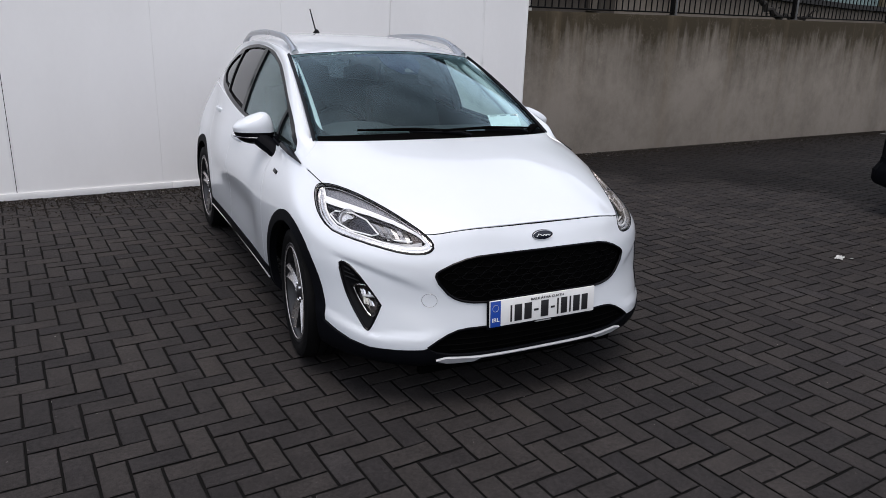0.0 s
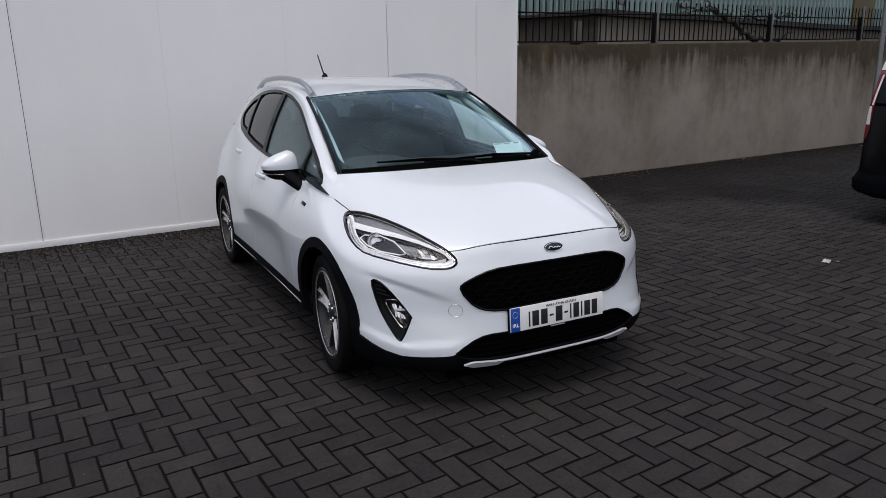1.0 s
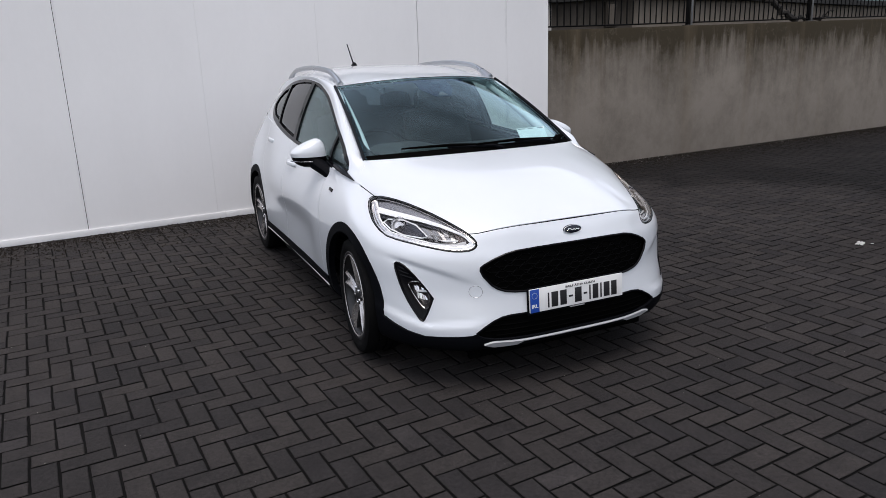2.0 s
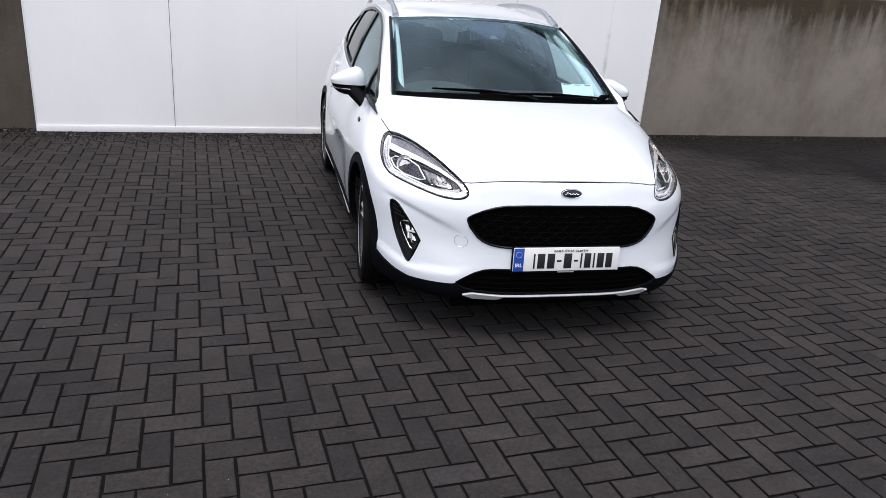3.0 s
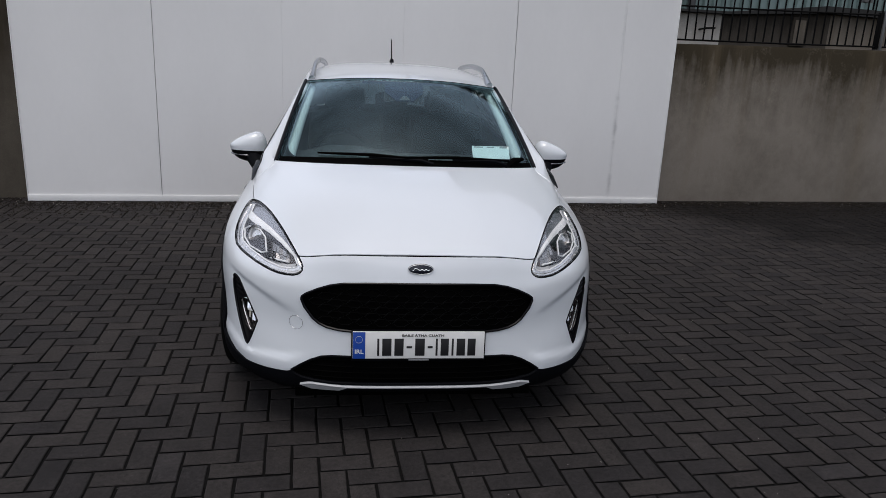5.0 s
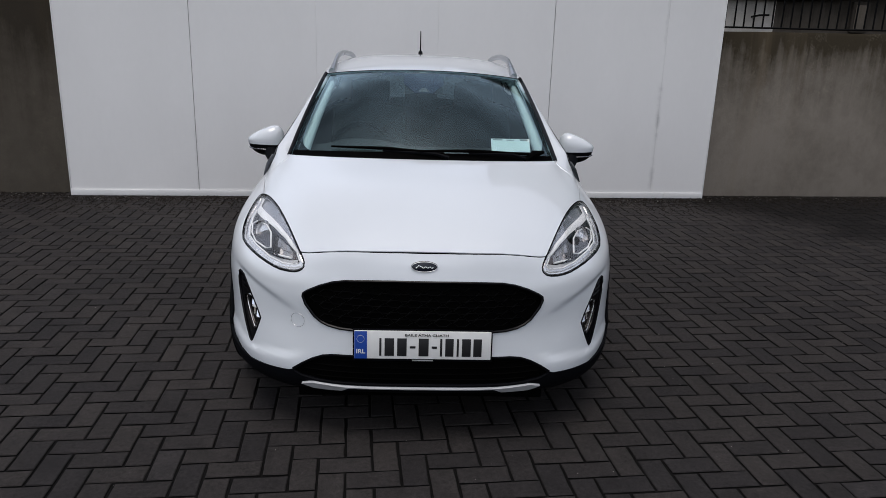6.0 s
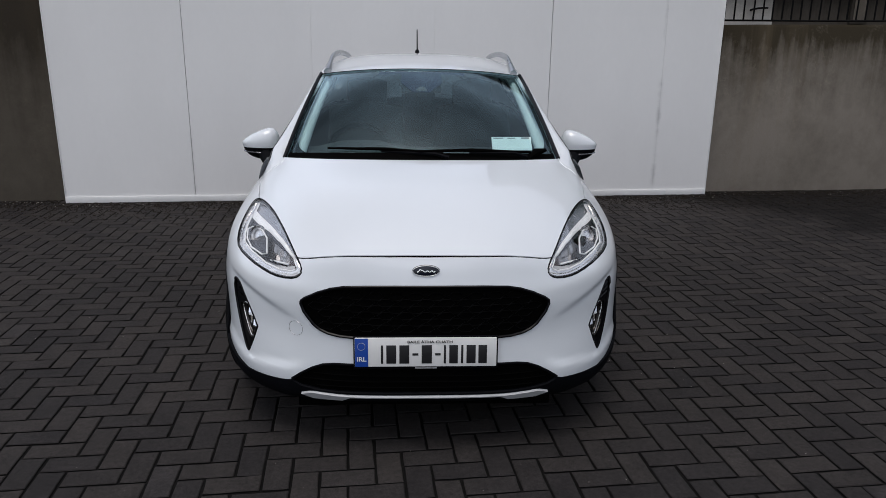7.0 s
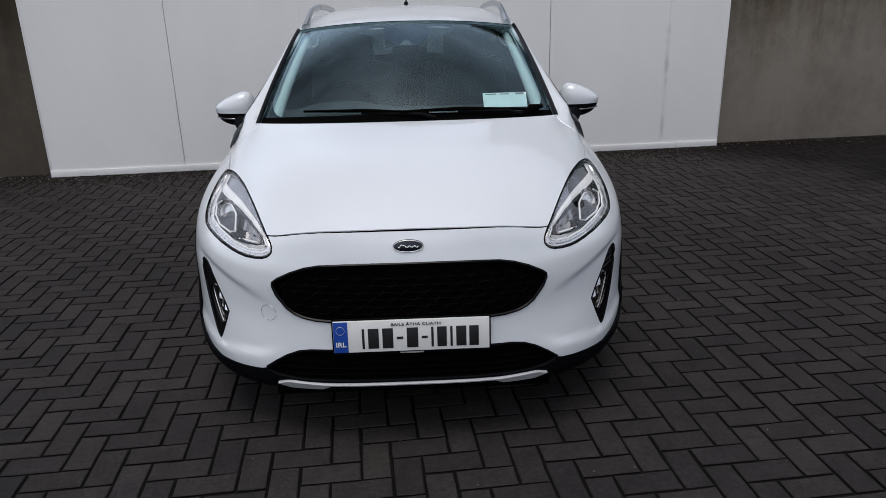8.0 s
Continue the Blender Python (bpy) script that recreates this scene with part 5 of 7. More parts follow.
# ---- mirrors ----


def mirror(s):
    ob = None
    def shell(z0, z1, grow, mat, name, parent, label):
        bm = bmesh.new()
        rows = []
        for i in range(17):
            v = z0 + (z1 - z0) * i / 16
            row = []
            for j in range(28):
                a = j * 2 * math.pi / 28
                e = max(0.0, 1 - abs(v) ** 2.6) ** (1 / 2.6)
                cx, cy = math.copysign(abs(math.cos(a)) ** 0.8, math.cos(a)), math.copysign(abs(math.sin(a)) ** 0.8, math.sin(a))
                x = 0.862 + 0.102 * cx * e * grow + 0.010 * v
                y = 1.462 + (0.075 if cy < 0 else 0.05) * cy * e * grow + 0.20 * (x - 0.862) * 0.4
                row.append((s * x, y, 0.991 + 0.078 * v + 0.42 * (0.862 - x) * max(0, v) + 0.10 * (0.862 - x) * (v < 0) * v))
            rows.append(row)
        add_grid(bm, rows, wrap=True)
        bmesh.ops.remove_doubles(bm, verts=bm.verts[:], dist=1e-5)
        bmesh.ops.holes_fill(bm, edges=[e for e in bm.edges if e.is_boundary])
        bmesh.ops.recalc_face_normals(bm, faces=bm.faces[:])
        return part(name, bm, mat, parent, label)
    ob = shell(-0.14, 1.0, 1.0, WHITE_PAINT, "door_mirror", car, "white door mirror with a black base")
    shell(-1.0, -0.142, 0.985, GLOSS_BLACK, "mirror_base", ob, "black lower mirror shell")
    part("mirror_arm", sweep([(s * 0.772, 1.295, 0.872), (s * 0.790, 1.335, 0.900), (s * 0.836, 1.435, 0.948)], [0.038, 0.040, 0.046], 10, squash=0.9), BLACK_PLASTIC, ob)
    part("mirror_foot", placed(box((-0.010, -0.07, -0.03), (0.010, 0.07, 0.03), 0.008), Matrix.Translation((s * 0.770, 1.34, 0.915)) @ pose(0, 0, 0, 8, 0, 0)), BLACK_PLASTIC, ob)
    part("repeater", sweep([(s * (0.862 + 0.098 * math.cos(a)), 1.462 + 0.07 * math.sin(a) + 0.08 * 0.098 * math.cos(a), 0.954 + 0.004 * math.cos(a)) for a in steps(-2.2, 0.1, 14)], 0.0035, 6), LAMP_GREY, ob)


mirror(-1)
mirror(1)

# ---- nose: lamps, grille, plate ----


def front_tube(outline, r, lift=0.0, closed=True, s=1, back=0.0):
    return sweep([Vector((s * q.x, q.y + back, q.z)) for q in (on_front(x, z, lift) for x, z in outline)], r, 6, closed)


def bowl(outline, depth, s, shrink=0.012):
    """A dished housing behind an opening of the nose."""
    rows = []
    for d, g in ((0.0, 0.001), (0.35, -0.3 * shrink), (0.8, -shrink), (1.0, -2.2 * shrink)):
        ring = []
        for x, z in grown(outline, g):
            q = on_front(x, z)
            ring.append(Vector((s * q.x, q.y + depth * d, q.z)))
        rows.append(ring)
    bm = bmesh.new()
    made = add_grid(bm, rows, wrap=True)
    c = sum((v.co for v in made[-1]), Vector()) / len(made[-1])
    hub = bm.verts.new(c + Vector((0, 0.01, 0)))
    last = made[-1]
    for a, b in zip(last, last[1:] + last[:1]):
        bm.faces.new((a, b, hub))
    bmesh.ops.recalc_face_normals(bm, faces=bm.faces[:])
    return bm


def disc_lathe(profile, at, s, tilt=0.0, sides=28, pitch=0.0):
    """A turned piece that faces ahead at a point of the right-hand half."""
    bm = add_lathe(bmesh.new(), profile, sides)
    bmesh.ops.remove_doubles(bm, verts=bm.verts[:], dist=1e-6)
    bmesh.ops.recalc_face_normals(bm, faces=bm.faces[:])
    turn = Matrix(((0, 1, 0, 0), (1, 0, 0, 0), (0, 0, 1, 0), (0, 0, 0, 1)))
    placed(bm, Matrix.Translation((s * at[0], at[1], at[2])) @ pose(0, 0, 0, -pitch, 0, s * tilt) @ turn)
    bmesh.ops.recalc_face_normals(bm, faces=bm.faces[:])
    return bm


def headlamp(s):
    bm = lamp_sheet.copy()
    if s < 0:
        bm = mirrored(bm)
    cover = part("headlamp", bm, CLEAR, car, "clear headlamp with a chrome surround and projector lens")
    m = cover.modifiers.new("thickness", "SOLIDIFY")
    m.thickness, m.offset = 0.003, -1
    cover.visible_shadow = False
    part("gasket", front_tube(grown(LAMP, 0.001), 0.0024, 0.0, True, s), GLOSS_BLACK, cover)
    part("housing", bowl(grown(LAMP, -0.004), 0.085, s, 0.006), LAMP_MID, cover, "grey reflector housing")
    # silver band round the outer and lower edge, with a white line along its inner side
    out = [(0.752, 0.833), (0.764, 0.806), (0.776, 0.772), (0.778, 0.742), (0.766, 0.714), (0.712, 0.698), (0.626, 0.682), (0.562, 0.673), (0.505, 0.676), (0.480, 0.687), (0.472, 0.703), (0.488, 0.731)]
    band = [(0.742, 0.828), (0.752, 0.800), (0.762, 0.770), (0.763, 0.746), (0.752, 0.725), (0.706, 0.712), (0.625, 0.696), (0.562, 0.688), (0.512, 0.690), (0.495, 0.697), (0.489, 0.707), (0.502, 0.729)]
    part("bezel", ribbon(out, band, s, -0.010, 0.003), LAMP_SILVER, cover, "bright silver bezel")
    line = grown(LAMP, -0.008)
    part("edge_line", front_tube(line, [0.0010 if z > 0.706 + 0.5 * (x - 0.48) else 0.0046 for x, z in line], -0.008, True, s), LAMP_SILVER, cover)
    part("light_guide", sweep([Vector((s * p.x, p.y, p.z)) for p in (on_front(*q, -0.010) for q in band[1:])], 0.0036, 8), LAMP_WHITE, cover, "thin white light guide")
    # grey panel above the broad white guide, which bends up at its outer end
    top = [(0.733, 0.838), (0.690, 0.842), (0.632, 0.825), (0.570, 0.795), (0.545, 0.779), (0.505, 0.752), (0.485, 0.730)]
    upper = [(0.742, 0.817), (0.682, 0.805), (0.622, 0.792), (0.564, 0.775), (0.540, 0.765), (0.505, 0.745), (0.480, 0.716)]
    lower = [(0.762, 0.795), (0.702, 0.786), (0.632, 0.776), (0.572, 0.762), (0.548, 0.752), (0.514, 0.735), (0.490, 0.710)]
    part("upper_panel", ribbon(top, upper, s, -0.020), LAMP_GREY, cover, "satin grey upper panel")
    part("light_guide", ribbon(upper, lower, s, -0.016, 0.004), LAMP_WHITE, cover, "broad white light guide bar")
    part("light_guide", ribbon([(0.733, 0.840), (0.737, 0.828), (0.742, 0.816)], [(0.750, 0.836), (0.760, 0.818), (0.764, 0.795)], s, -0.0155, 0.003), LAMP_WHITE, cover)
    # dark strip that paints in the shadow under the guide
    part("shadow_step", ribbon([(q[0], q[1] - 0.001) for q in lower[:5]], [(0.757, 0.782), (0.702, 0.776), (0.636, 0.768), (0.580, 0.755), (0.556, 0.746)], s, -0.026), LAMP_DARK, cover, "dark grey strip for the shadow under the light guide")
    q = on_front(0.694, 0.742)
    centre = (q.x, q.y + 0.067, q.z - 0.002)
    part("projector", disc_lathe([(-0.004, 0.037), (-0.010, 0.040), (-0.004, 0.043), (0.03, 0.039)], centre, s, 24, pitch=22), CHROME, cover, "chrome projector ring")
    dome = [(-0.016 * math.cos(a), 0.037 * math.sin(a)) for a in steps(0.0, math.pi / 2, 9)]
    lens = part("projector_lens", disc_lathe(dome, centre, s, 24, pitch=22), CLEAR, cover, "clear glass projector lens")
    lens.visible_shadow = False
    part("projector_bowl", disc_lathe([(0.002, 0.0375), (0.008, 0.035), (0.006, 0.030), (0.014, 0.024), (0.012, 0.017), (0.018, 0.0)], centre, s, 24, pitch=22), LAMP_SILVER, cover)
    frame_line = [(0.757, 0.760), (0.735, 0.773), (0.680, 0.775), (0.648, 0.760), (0.632, 0.722), (0.655, 0.715), (0.714, 0.721), (0.747, 0.737)]
    part("projector_frame", sweep([Vector((s * p.x, p.y, p.z)) for p in (on_front(x, z, -0.013) for x, z in frame_line)], 0.0036, 6, True), LAMP_WHITE, cover)
    # mirror funnel from the frame back to the lens
    bm = bmesh.new()
    rim = [on_front(x, z, -0.020) for x, z in rounded(frame_line, 3)]
    mid = sum(rim, Vector()) / len(rim)
    eye = Vector(centre)
    add_grid(bm, [[Vector((s * p.x, p.y, p.z)) for p in (a.lerp(eye + Vector((0, 0.022, 0)) + (a - mid).normalized() * 0.038, f) for a in rim)] for f in (0.0, 0.35, 0.7, 1.0)], wrap=True)
    part("projector_funnel", outward(bm, (s * mid.x, mid.y + 0.3, mid.z)), LAMP_DARK, cover, "dark silver funnel round the projector lens")
    # the second chamber: a faceted mirror behind a rib, and the indicator
    rng = random.Random(3)
    bm = bmesh.new()
    for i in range(6):
        for j in range(2):
            u0, u1, v0, v1 = i / 6, (i + 0.97) / 6, j / 2, (j + 0.97) / 2
            tilt = rng.uniform(-1.0, 1.0), rng.uniform(-0.5, 0.7)
            quad = []
            for u, v in ((u0, v0), (u1, v0), (u1, v1), (u0, v1)):
                x, z = 0.640 - 0.100 * u - 0.010 * v * (1 - u), 0.762 - 0.014 * u - (0.046 - 0.008 * u) * v
                p = on_front(x, z, -0.034)
                quad.append(bm.verts.new((s * p.x, p.y + tilt[0] * 0.10 * (u - u0 - 0.08) + tilt[1] * 0.046 * (v - v0 - 0.24), p.z)))
            bm.faces.new(quad)
    part("reflector", outward(bm, (s * 0.6, 3, 0.73)), LAMP_MIRROR, cover, "faceted mirror reflector")
    a, b = on_front(0.612, 0.709, -0.018), on_front(0.534, 0.712, -0.018)
    part("reflector_rib", sweep([(s * a.x, a.y, a.z), (s * b.x, b.y, b.z)], 0.0042, 6), LAMP_WHITE, cover)
    part("lower_panel", ribbon([(0.660, 0.706), (0.600, 0.704), (0.540, 0.703), (0.503, 0.712)], [(0.655, 0.699), (0.600, 0.696), (0.545, 0.691), (0.505, 0.699)], s, -0.020), LAMP_PALE, cover, "pale lower panel")
    # gloss black strip drawn for the shadow between projector frame and lower panel
    part("shadow_gap", ribbon([(0.752, 0.739), (0.714, 0.720), (0.672, 0.715), (0.628, 0.718), (0.566, 0.704)], [(0.754, 0.7265), (0.708, 0.7130), (0.670, 0.7045), (0.632, 0.7025), (0.562, 0.7005)], s, -0.0145), GLOSS_BLACK, cover, "black strip for the shadow under the projector")
    part("indicator", ribbon([(0.538, 0.748), (0.520, 0.736), (0.503, 0.722)], [(0.532, 0.708), (0.514, 0.708), (0.501, 0.713)], s, -0.028), AMBER, cover, "brown-tinted indicator")


def ribbon(upper, lower, s, lift, swell=0.0):
    """A strip between two lines of the nose, set back behind the lamp cover."""
    bm = bmesh.new()
    rows = []
    for t in steps(0, 1, 4):
        row = []
        for k in range(4 * (len(upper) - 1) + 1):
            i, f = min(k // 4, len(upper) - 2), k / 4 - min(k // 4, len(upper) - 2)
            a = [upper[i][c] + (upper[i + 1][c] - upper[i][c]) * f for c in (0, 1)]
            b = [lower[i][c] + (lower[i + 1][c] - lower[i][c]) * f for c in (0, 1)]
            p = on_front(a[0] + (b[0] - a[0]) * t, a[1] + (b[1] - a[1]) * t, lift + swell * math.sin(math.pi * t))
            row.append(Vector((s * p.x, p.y, p.z)))
        rows.append(row)
    add_grid(bm, rows)
    return outward(bm, (s * 0.6, 3, 0.73))


headlamp(-1)
headlamp(1)
lamp_sheet.free()


def fog_lamp(s):
    ob = part("fog_lamp", bowl(FOG, 0.055, s, 0.004), DARK_INNER, car, "faceted fog lamp in a black angular surround")
    part("surround", front_tube(grown(FOG, -0.003), 0.005, -0.002, True, s), GLOSS_BLACK, ob)
    outline = rounded([(0.737, 0.508), (0.708, 0.517), (0.682, 0.508), (0.667, 0.486), (0.661, 0.455), (0.669, 0.418), (0.686, 0.394), (0.702, 0.406), (0.722, 0.448), (0.735, 0.486)], 2)
    mid = (0.697, 0.456)

    def lens_edge(x, z):
        lo, hi = 0.0, 1.0
        for _ in range(14):
            f = (lo + hi) / 2
            lo, hi = (f, hi) if inside(outline, mid[0] + f * (x - mid[0]), mid[1] + f * (z - mid[1])) else (lo, f)
        return mid[0] + lo * (x - mid[0]), mid[1] + lo * (z - mid[1])

    rim = grown(FOG, -0.006)
    rows = []
    for f, lift in ((0.0, -0.006), (0.5, -0.012), (1.0, -0.014)):
        ring = []
        for x, z in rim:
            ex, ez = lens_edge(x, z)
            p = on_front(x + (ex - x) * f, z + (ez - z) * f, lift)
            ring.append(Vector((s * p.x, p.y, p.z)))
        rows.append(ring)
    bm = bmesh.new()
    add_grid(bm, rows, wrap=True)
    part("panel", outward(bm, (s * 0.6, 2, 0.45)), GLOSS_BLACK, ob, "gloss black panel round the fog lamp")
    for z in (0.575, 0.556, 0.537):
        xs = [x for x in steps(0.60, 0.79, 76) if inside(grown(FOG, -0.012), x, z)]
        a, b = on_front(xs[0], z - 0.006, -0.006), on_front(xs[-1], z + 0.004, -0.006)
        part("slat", sweep([(s * a.x, a.y, a.z), (s * b.x, b.y, b.z)], 0.0035, 5), GLOSS_BLACK, ob)
    part("lamp_bowl", bowl(outline, 0.034, s, 0.004), LAMP_MID, ob, "silver fog lamp reflector bowl")
    part("bezel", front_tube(outline, 0.0026, -0.010, True, s), LAMP_SILVER, ob)
    rng = random.Random(8)
    bm = bmesh.new()
    for i in range(9):
        for j in range(3):
            x0, z0 = 0.735 - 0.0083 * i, 0.514 - 0.040 * j
            corners = [(x0, z0), (x0 - 0.0079, z0), (x0 - 0.0079, z0 - 0.0385), (x0, z0 - 0.0385)]
            if sum(inside(grown(outline, 0.002), *q) for q in corners) < 3:
                continue
            tilt = rng.uniform(-0.9, 0.9), rng.uniform(-0.3, 1.3)
            made = []
            for x, z in corners:
                p = on_front(x, z, -0.026)
                made.append(bm.verts.new((s * p.x, p.y + tilt[0] * (x - x0 + 0.006) + tilt[1] * 0.6 * (z - z0 + 0.019), p.z)))
            bm.faces.new(made)
    part("reflector", outward(bm, (s * 0.6, 3, 0.45)), CHROME, ob, "faceted mirror reflector")
    a, b = on_front(0.715, 0.470, -0.018), on_front(0.676, 0.474, -0.018)
    part("bulb_shield", sweep([(s * a.x, a.y, a.z), (s * b.x, b.y, b.z)], 0.005, 8), LAMP_WHITE, ob)
    rows = []
    for g in (0.0, -0.010, -0.020):
        rows.append([Vector((s * p.x, p.y, p.z)) for p in (on_front(x, z, -0.008 - 0.05 * g) for x, z in grown(outline, g))])
    bm = bmesh.new()
    made = add_grid(bm, rows, wrap=True)
    bm.faces.new(made[-1])
    cover = part("cover", outward(bm, (s * 0.6, 2, 0.45)), CLEAR, ob)
    cover.visible_shadow = False


fog_lamp(-1)
fog_lamp(1)


def full(half):
    return half + [(-x, z) for x, z in reversed(half[1:-1])]


def both_tube(half, r, lift):
    pts = []
    for x, z in full(half):
        q = on_front(x, z, lift)
        pts.append(q)
    return sweep(pts, r, 6, True)


def dense(half, n=3):
    out = []
    for a, b in zip(half, half[1:]):
        out += [(a[0] + (b[0] - a[0]) * k / n, a[1] + (b[1] - a[1]) * k / n) for k in range(n)]
    return out + [half[-1]]


grille = part("grille", both(moved(grille_hole, -0.013)), DARK_INNER, car, "gloss black grille with a honeycomb pattern")
part("grille_rim", both_tube(dense(grown(GRILLE_HALF, 0.0)), 0.0055, 0.0), GLOSS_BLACK, grille)
cells = bmesh.new()
cw, ch = 0.074, 0.030
for row in range(9):
    for col in range(-8, 9):
        cx, cz = col * cw + (row % 2) * cw / 2, 0.455 + row * ch * 0.82
        ring = [(cx - cw * 0.46, cz), (cx - cw * 0.20, cz + ch * 0.46), (cx + cw * 0.20, cz + ch * 0.46), (cx + cw * 0.46, cz), (cx + cw * 0.20, cz - ch * 0.46), (cx - cw * 0.20, cz - ch * 0.46)]
        outline = grown(full(GRILLE_HALF), -0.004)
        if all(inside(outline, x, z) for x, z in ring):
            add_sweep(cells, [on_front(x, z, -0.008) for x, z in ring], 0.0022, 4, True)
part("grille_mesh", cells, GRILLE_BLACK, grille, "honeycomb bars of the grille")
intake = part("lower_intake", both(moved(intake_hole, -0.013)), DARK_INNER, car, "black lower air intake")
part("intake_rim", both_tube(dense(INTAKE_HALF), 0.005, 0.0), BLACK_PLASTIC, intake)
for z in (0.345, 0.320, 0.295, 0.270):
    w = 0.30 + 0.17 * math.sin(math.pi * (0.37 - z) / 0.13)
    part("intake_slat", sweep([on_front(x, z, -0.008) for x in steps(-w, w, 24)], 0.0035, 5), DARK_INNER, intake)

# satin skid strip under the intake
bm = bmesh.new()
rows = [[], [], [], []]
for x in steps(-0.470, 0.470, 60):
    a = abs(x)
    top = 0.242 + 0.006 * max(0, min(1, (a - 0.30) / 0.12)) - 0.010 * max(0, (a - 0.43) / 0.04)
    bot = 0.2315 - 0.014 * max(0.0, min(1.0, (a - 0.285) / 0.025)) + 0.014 * max(0, (a - 0.425) / 0.045)
    for k, (z, lift) in enumerate(((top, 0.002), (top - 0.003, 0.012), (bot + 0.003, 0.012), (bot, 0.002))):
        rows[k].append(on_front(x, z, lift))
add_grid(bm, rows)
part("skid_strip", outward(bm, (0, 0.5, 0.23)), SKID_GREY, car, "satin silver skid strip")

# badge
bm = bmesh.new()
def oval(rx, rz, lift, n=36):
    c = on_front(0.0001, 0.7205)
    return [Vector((rx * math.cos(k * 2 * math.pi / n), c.y - lift + 0.30 * rz * math.sin(k * 2 * math.pi / n), c.z + rz * math.sin(k * 2 * math.pi / n))) for k in range(n)]
made = add_grid(bm, [oval(0.051, 0.0195, -0.004), oval(0.050, 0.019, 0.005), oval(0.046, 0.0165, 0.0065)], wrap=True)
bm.faces.new(made[-1])
bmesh.ops.recalc_face_normals(bm, faces=bm.faces[:])
badge = part("badge", bm, BADGE_BLUE, car, "dark oval badge with a chrome rim")
part("rim", sweep(oval(0.0485, 0.0182, 0.0055), 0.0013, 6, True), SATIN_SILVER, badge)
c = on_front(0.0001, 0.7205)
def flourish(t):
    """Height of the pale line along the badge: one tall loop, then small waves."""
    return 0.0085 * math.exp(-((t + 0.62) / 0.16) ** 2) - 0.0035 * math.exp(-((t + 0.88) / 0.12) ** 2) + 0.0024 * math.sin(13 * t) - 0.0008


stroke = [(0.033 * t, c.y - 0.0085 + 0.30 * flourish(t), c.z + flourish(t)) for t in steps(-1, 1, 60)]
part("emblem", sweep(stroke, [0.0015 + 0.0006 * math.sin(k * 0.9) for k in range(61)], 6), LAMP_WHITE, badge, "flowing pale line across the badge")

# round towing cap
cap = [(0.489 + 0.0275 * math.cos(a), 0.481 + 0.0275 * math.sin(a)) for a in steps(0, 2 * math.pi, 32)[:-1]]
for side_x in (-1,):
    part("towing_cap", front_tube(cap, 0.0009, 0.0, True, side_x), LAMP_GREY, car, "outline of the round towing eye cap")

# number plate, its characters as plain bars
PLATE_M = Matrix.Translation((0, -0.014, 0.4205)) @ pose(0, 0, 0, -4, 0, 0)
plate = part("number_plate", placed(box((-0.262, -0.004, -0.0555), (0.262, 0.006, 0.0555), 0.003), PLATE_M), PLATE_WHITE, car, "white number plate with a blue band")
part("plate_holder", placed(box((-0.268, 0.0065, -0.068), (0.268, 0.014, 0.060), 0.003), PLATE_M), BLACK_PLASTIC, plate, "black plate holder")
part("blue_band", placed(box((-0.261, -0.0056, -0.0545), (-0.213, -0.0042, 0.0545), 0.0005), PLATE_M), PLATE_BLUE, plate)
for a, b, z0, z1 in ((-0.166, -0.158, -0.043, 0.028), (-0.146, -0.110, -0.043, 0.028), (-0.098, -0.062, -0.043, 0.028), (-0.050, -0.028, -0.012, -0.003), (-0.016, 0.022, -0.043, 0.028),
                     (0.034, 0.054, -0.012, -0.003), (0.066, 0.074, -0.043, 0.028), (0.086, 0.118, -0.043, 0.028), (0.130, 0.138, -0.043, 0.028), (0.150, 0.184, -0.043, 0.028), (0.194, 0.226, -0.043, 0.028)):
    part("character_bar", placed(box((a, -0.0056, z0), (b, -0.0042, z1), 0.0006), PLATE_M), PLATE_INK, plate)


def lettering(name, words, size, at, wide, mat, parent):
    """Raised words in the built-in font, centred at a point of the plate, with a given width."""
    curve = bpy.data.curves.new(name, "FONT")
    curve.body, curve.size, curve.extrude, curve.align_x, curve.align_y, curve.offset = words, size, 0.0004, "CENTER", "CENTER", 0.02 * size
    carrier = new(name, curve)
    bpy.context.view_layer.update()
    me = bpy.data.meshes.new_from_object(carrier.evaluated_get(bpy.context.evaluated_depsgraph_get()))
    bpy.data.objects.remove(carrier)
    bpy.data.curves.remove(curve)
    xs = [v.co.x for v in me.vertices]
    stretch = wide / (max(xs) - min(xs))
    me.transform(PLATE_M @ Matrix.Translation((at[0], -0.0062, at[1])) @ pose(0, 0, 0, 90, 0, 0) @ Matrix.Diagonal((stretch, 1, 1, 1)))
    me.materials.clear()
    me.materials.append(mat)
    ob = new(name, me)
    ob.parent = parent
    return ob


lettering("caption", "BAILE \u00c1THA CLIATH", 0.0135, (0.015, 0.0405), 0.166, PLATE_INK, plate)
lettering("band_letters", "IRL", 0.0235, (-0.2372, -0.026), 0.034, PLATE_WHITE, plate)
ring = sweep([(-0.2375 + 0.014 * math.cos(a), -0.0062, 0.024 + 0.014 * math.sin(a)) for a in steps(0, 2 * math.pi, 24)[:-1]], 0.0009, 4, True)
part("band_ring", placed(ring, PLATE_M), SATIN_SILVER, plate)
part("dealer_bar", placed(box((-0.040, -0.0010, -0.0645), (0.040, 0.0060, -0.0605), 0.0006), PLATE_M), SATIN_SILVER, plate)

# ---- wheels ----


STEER = 4.0


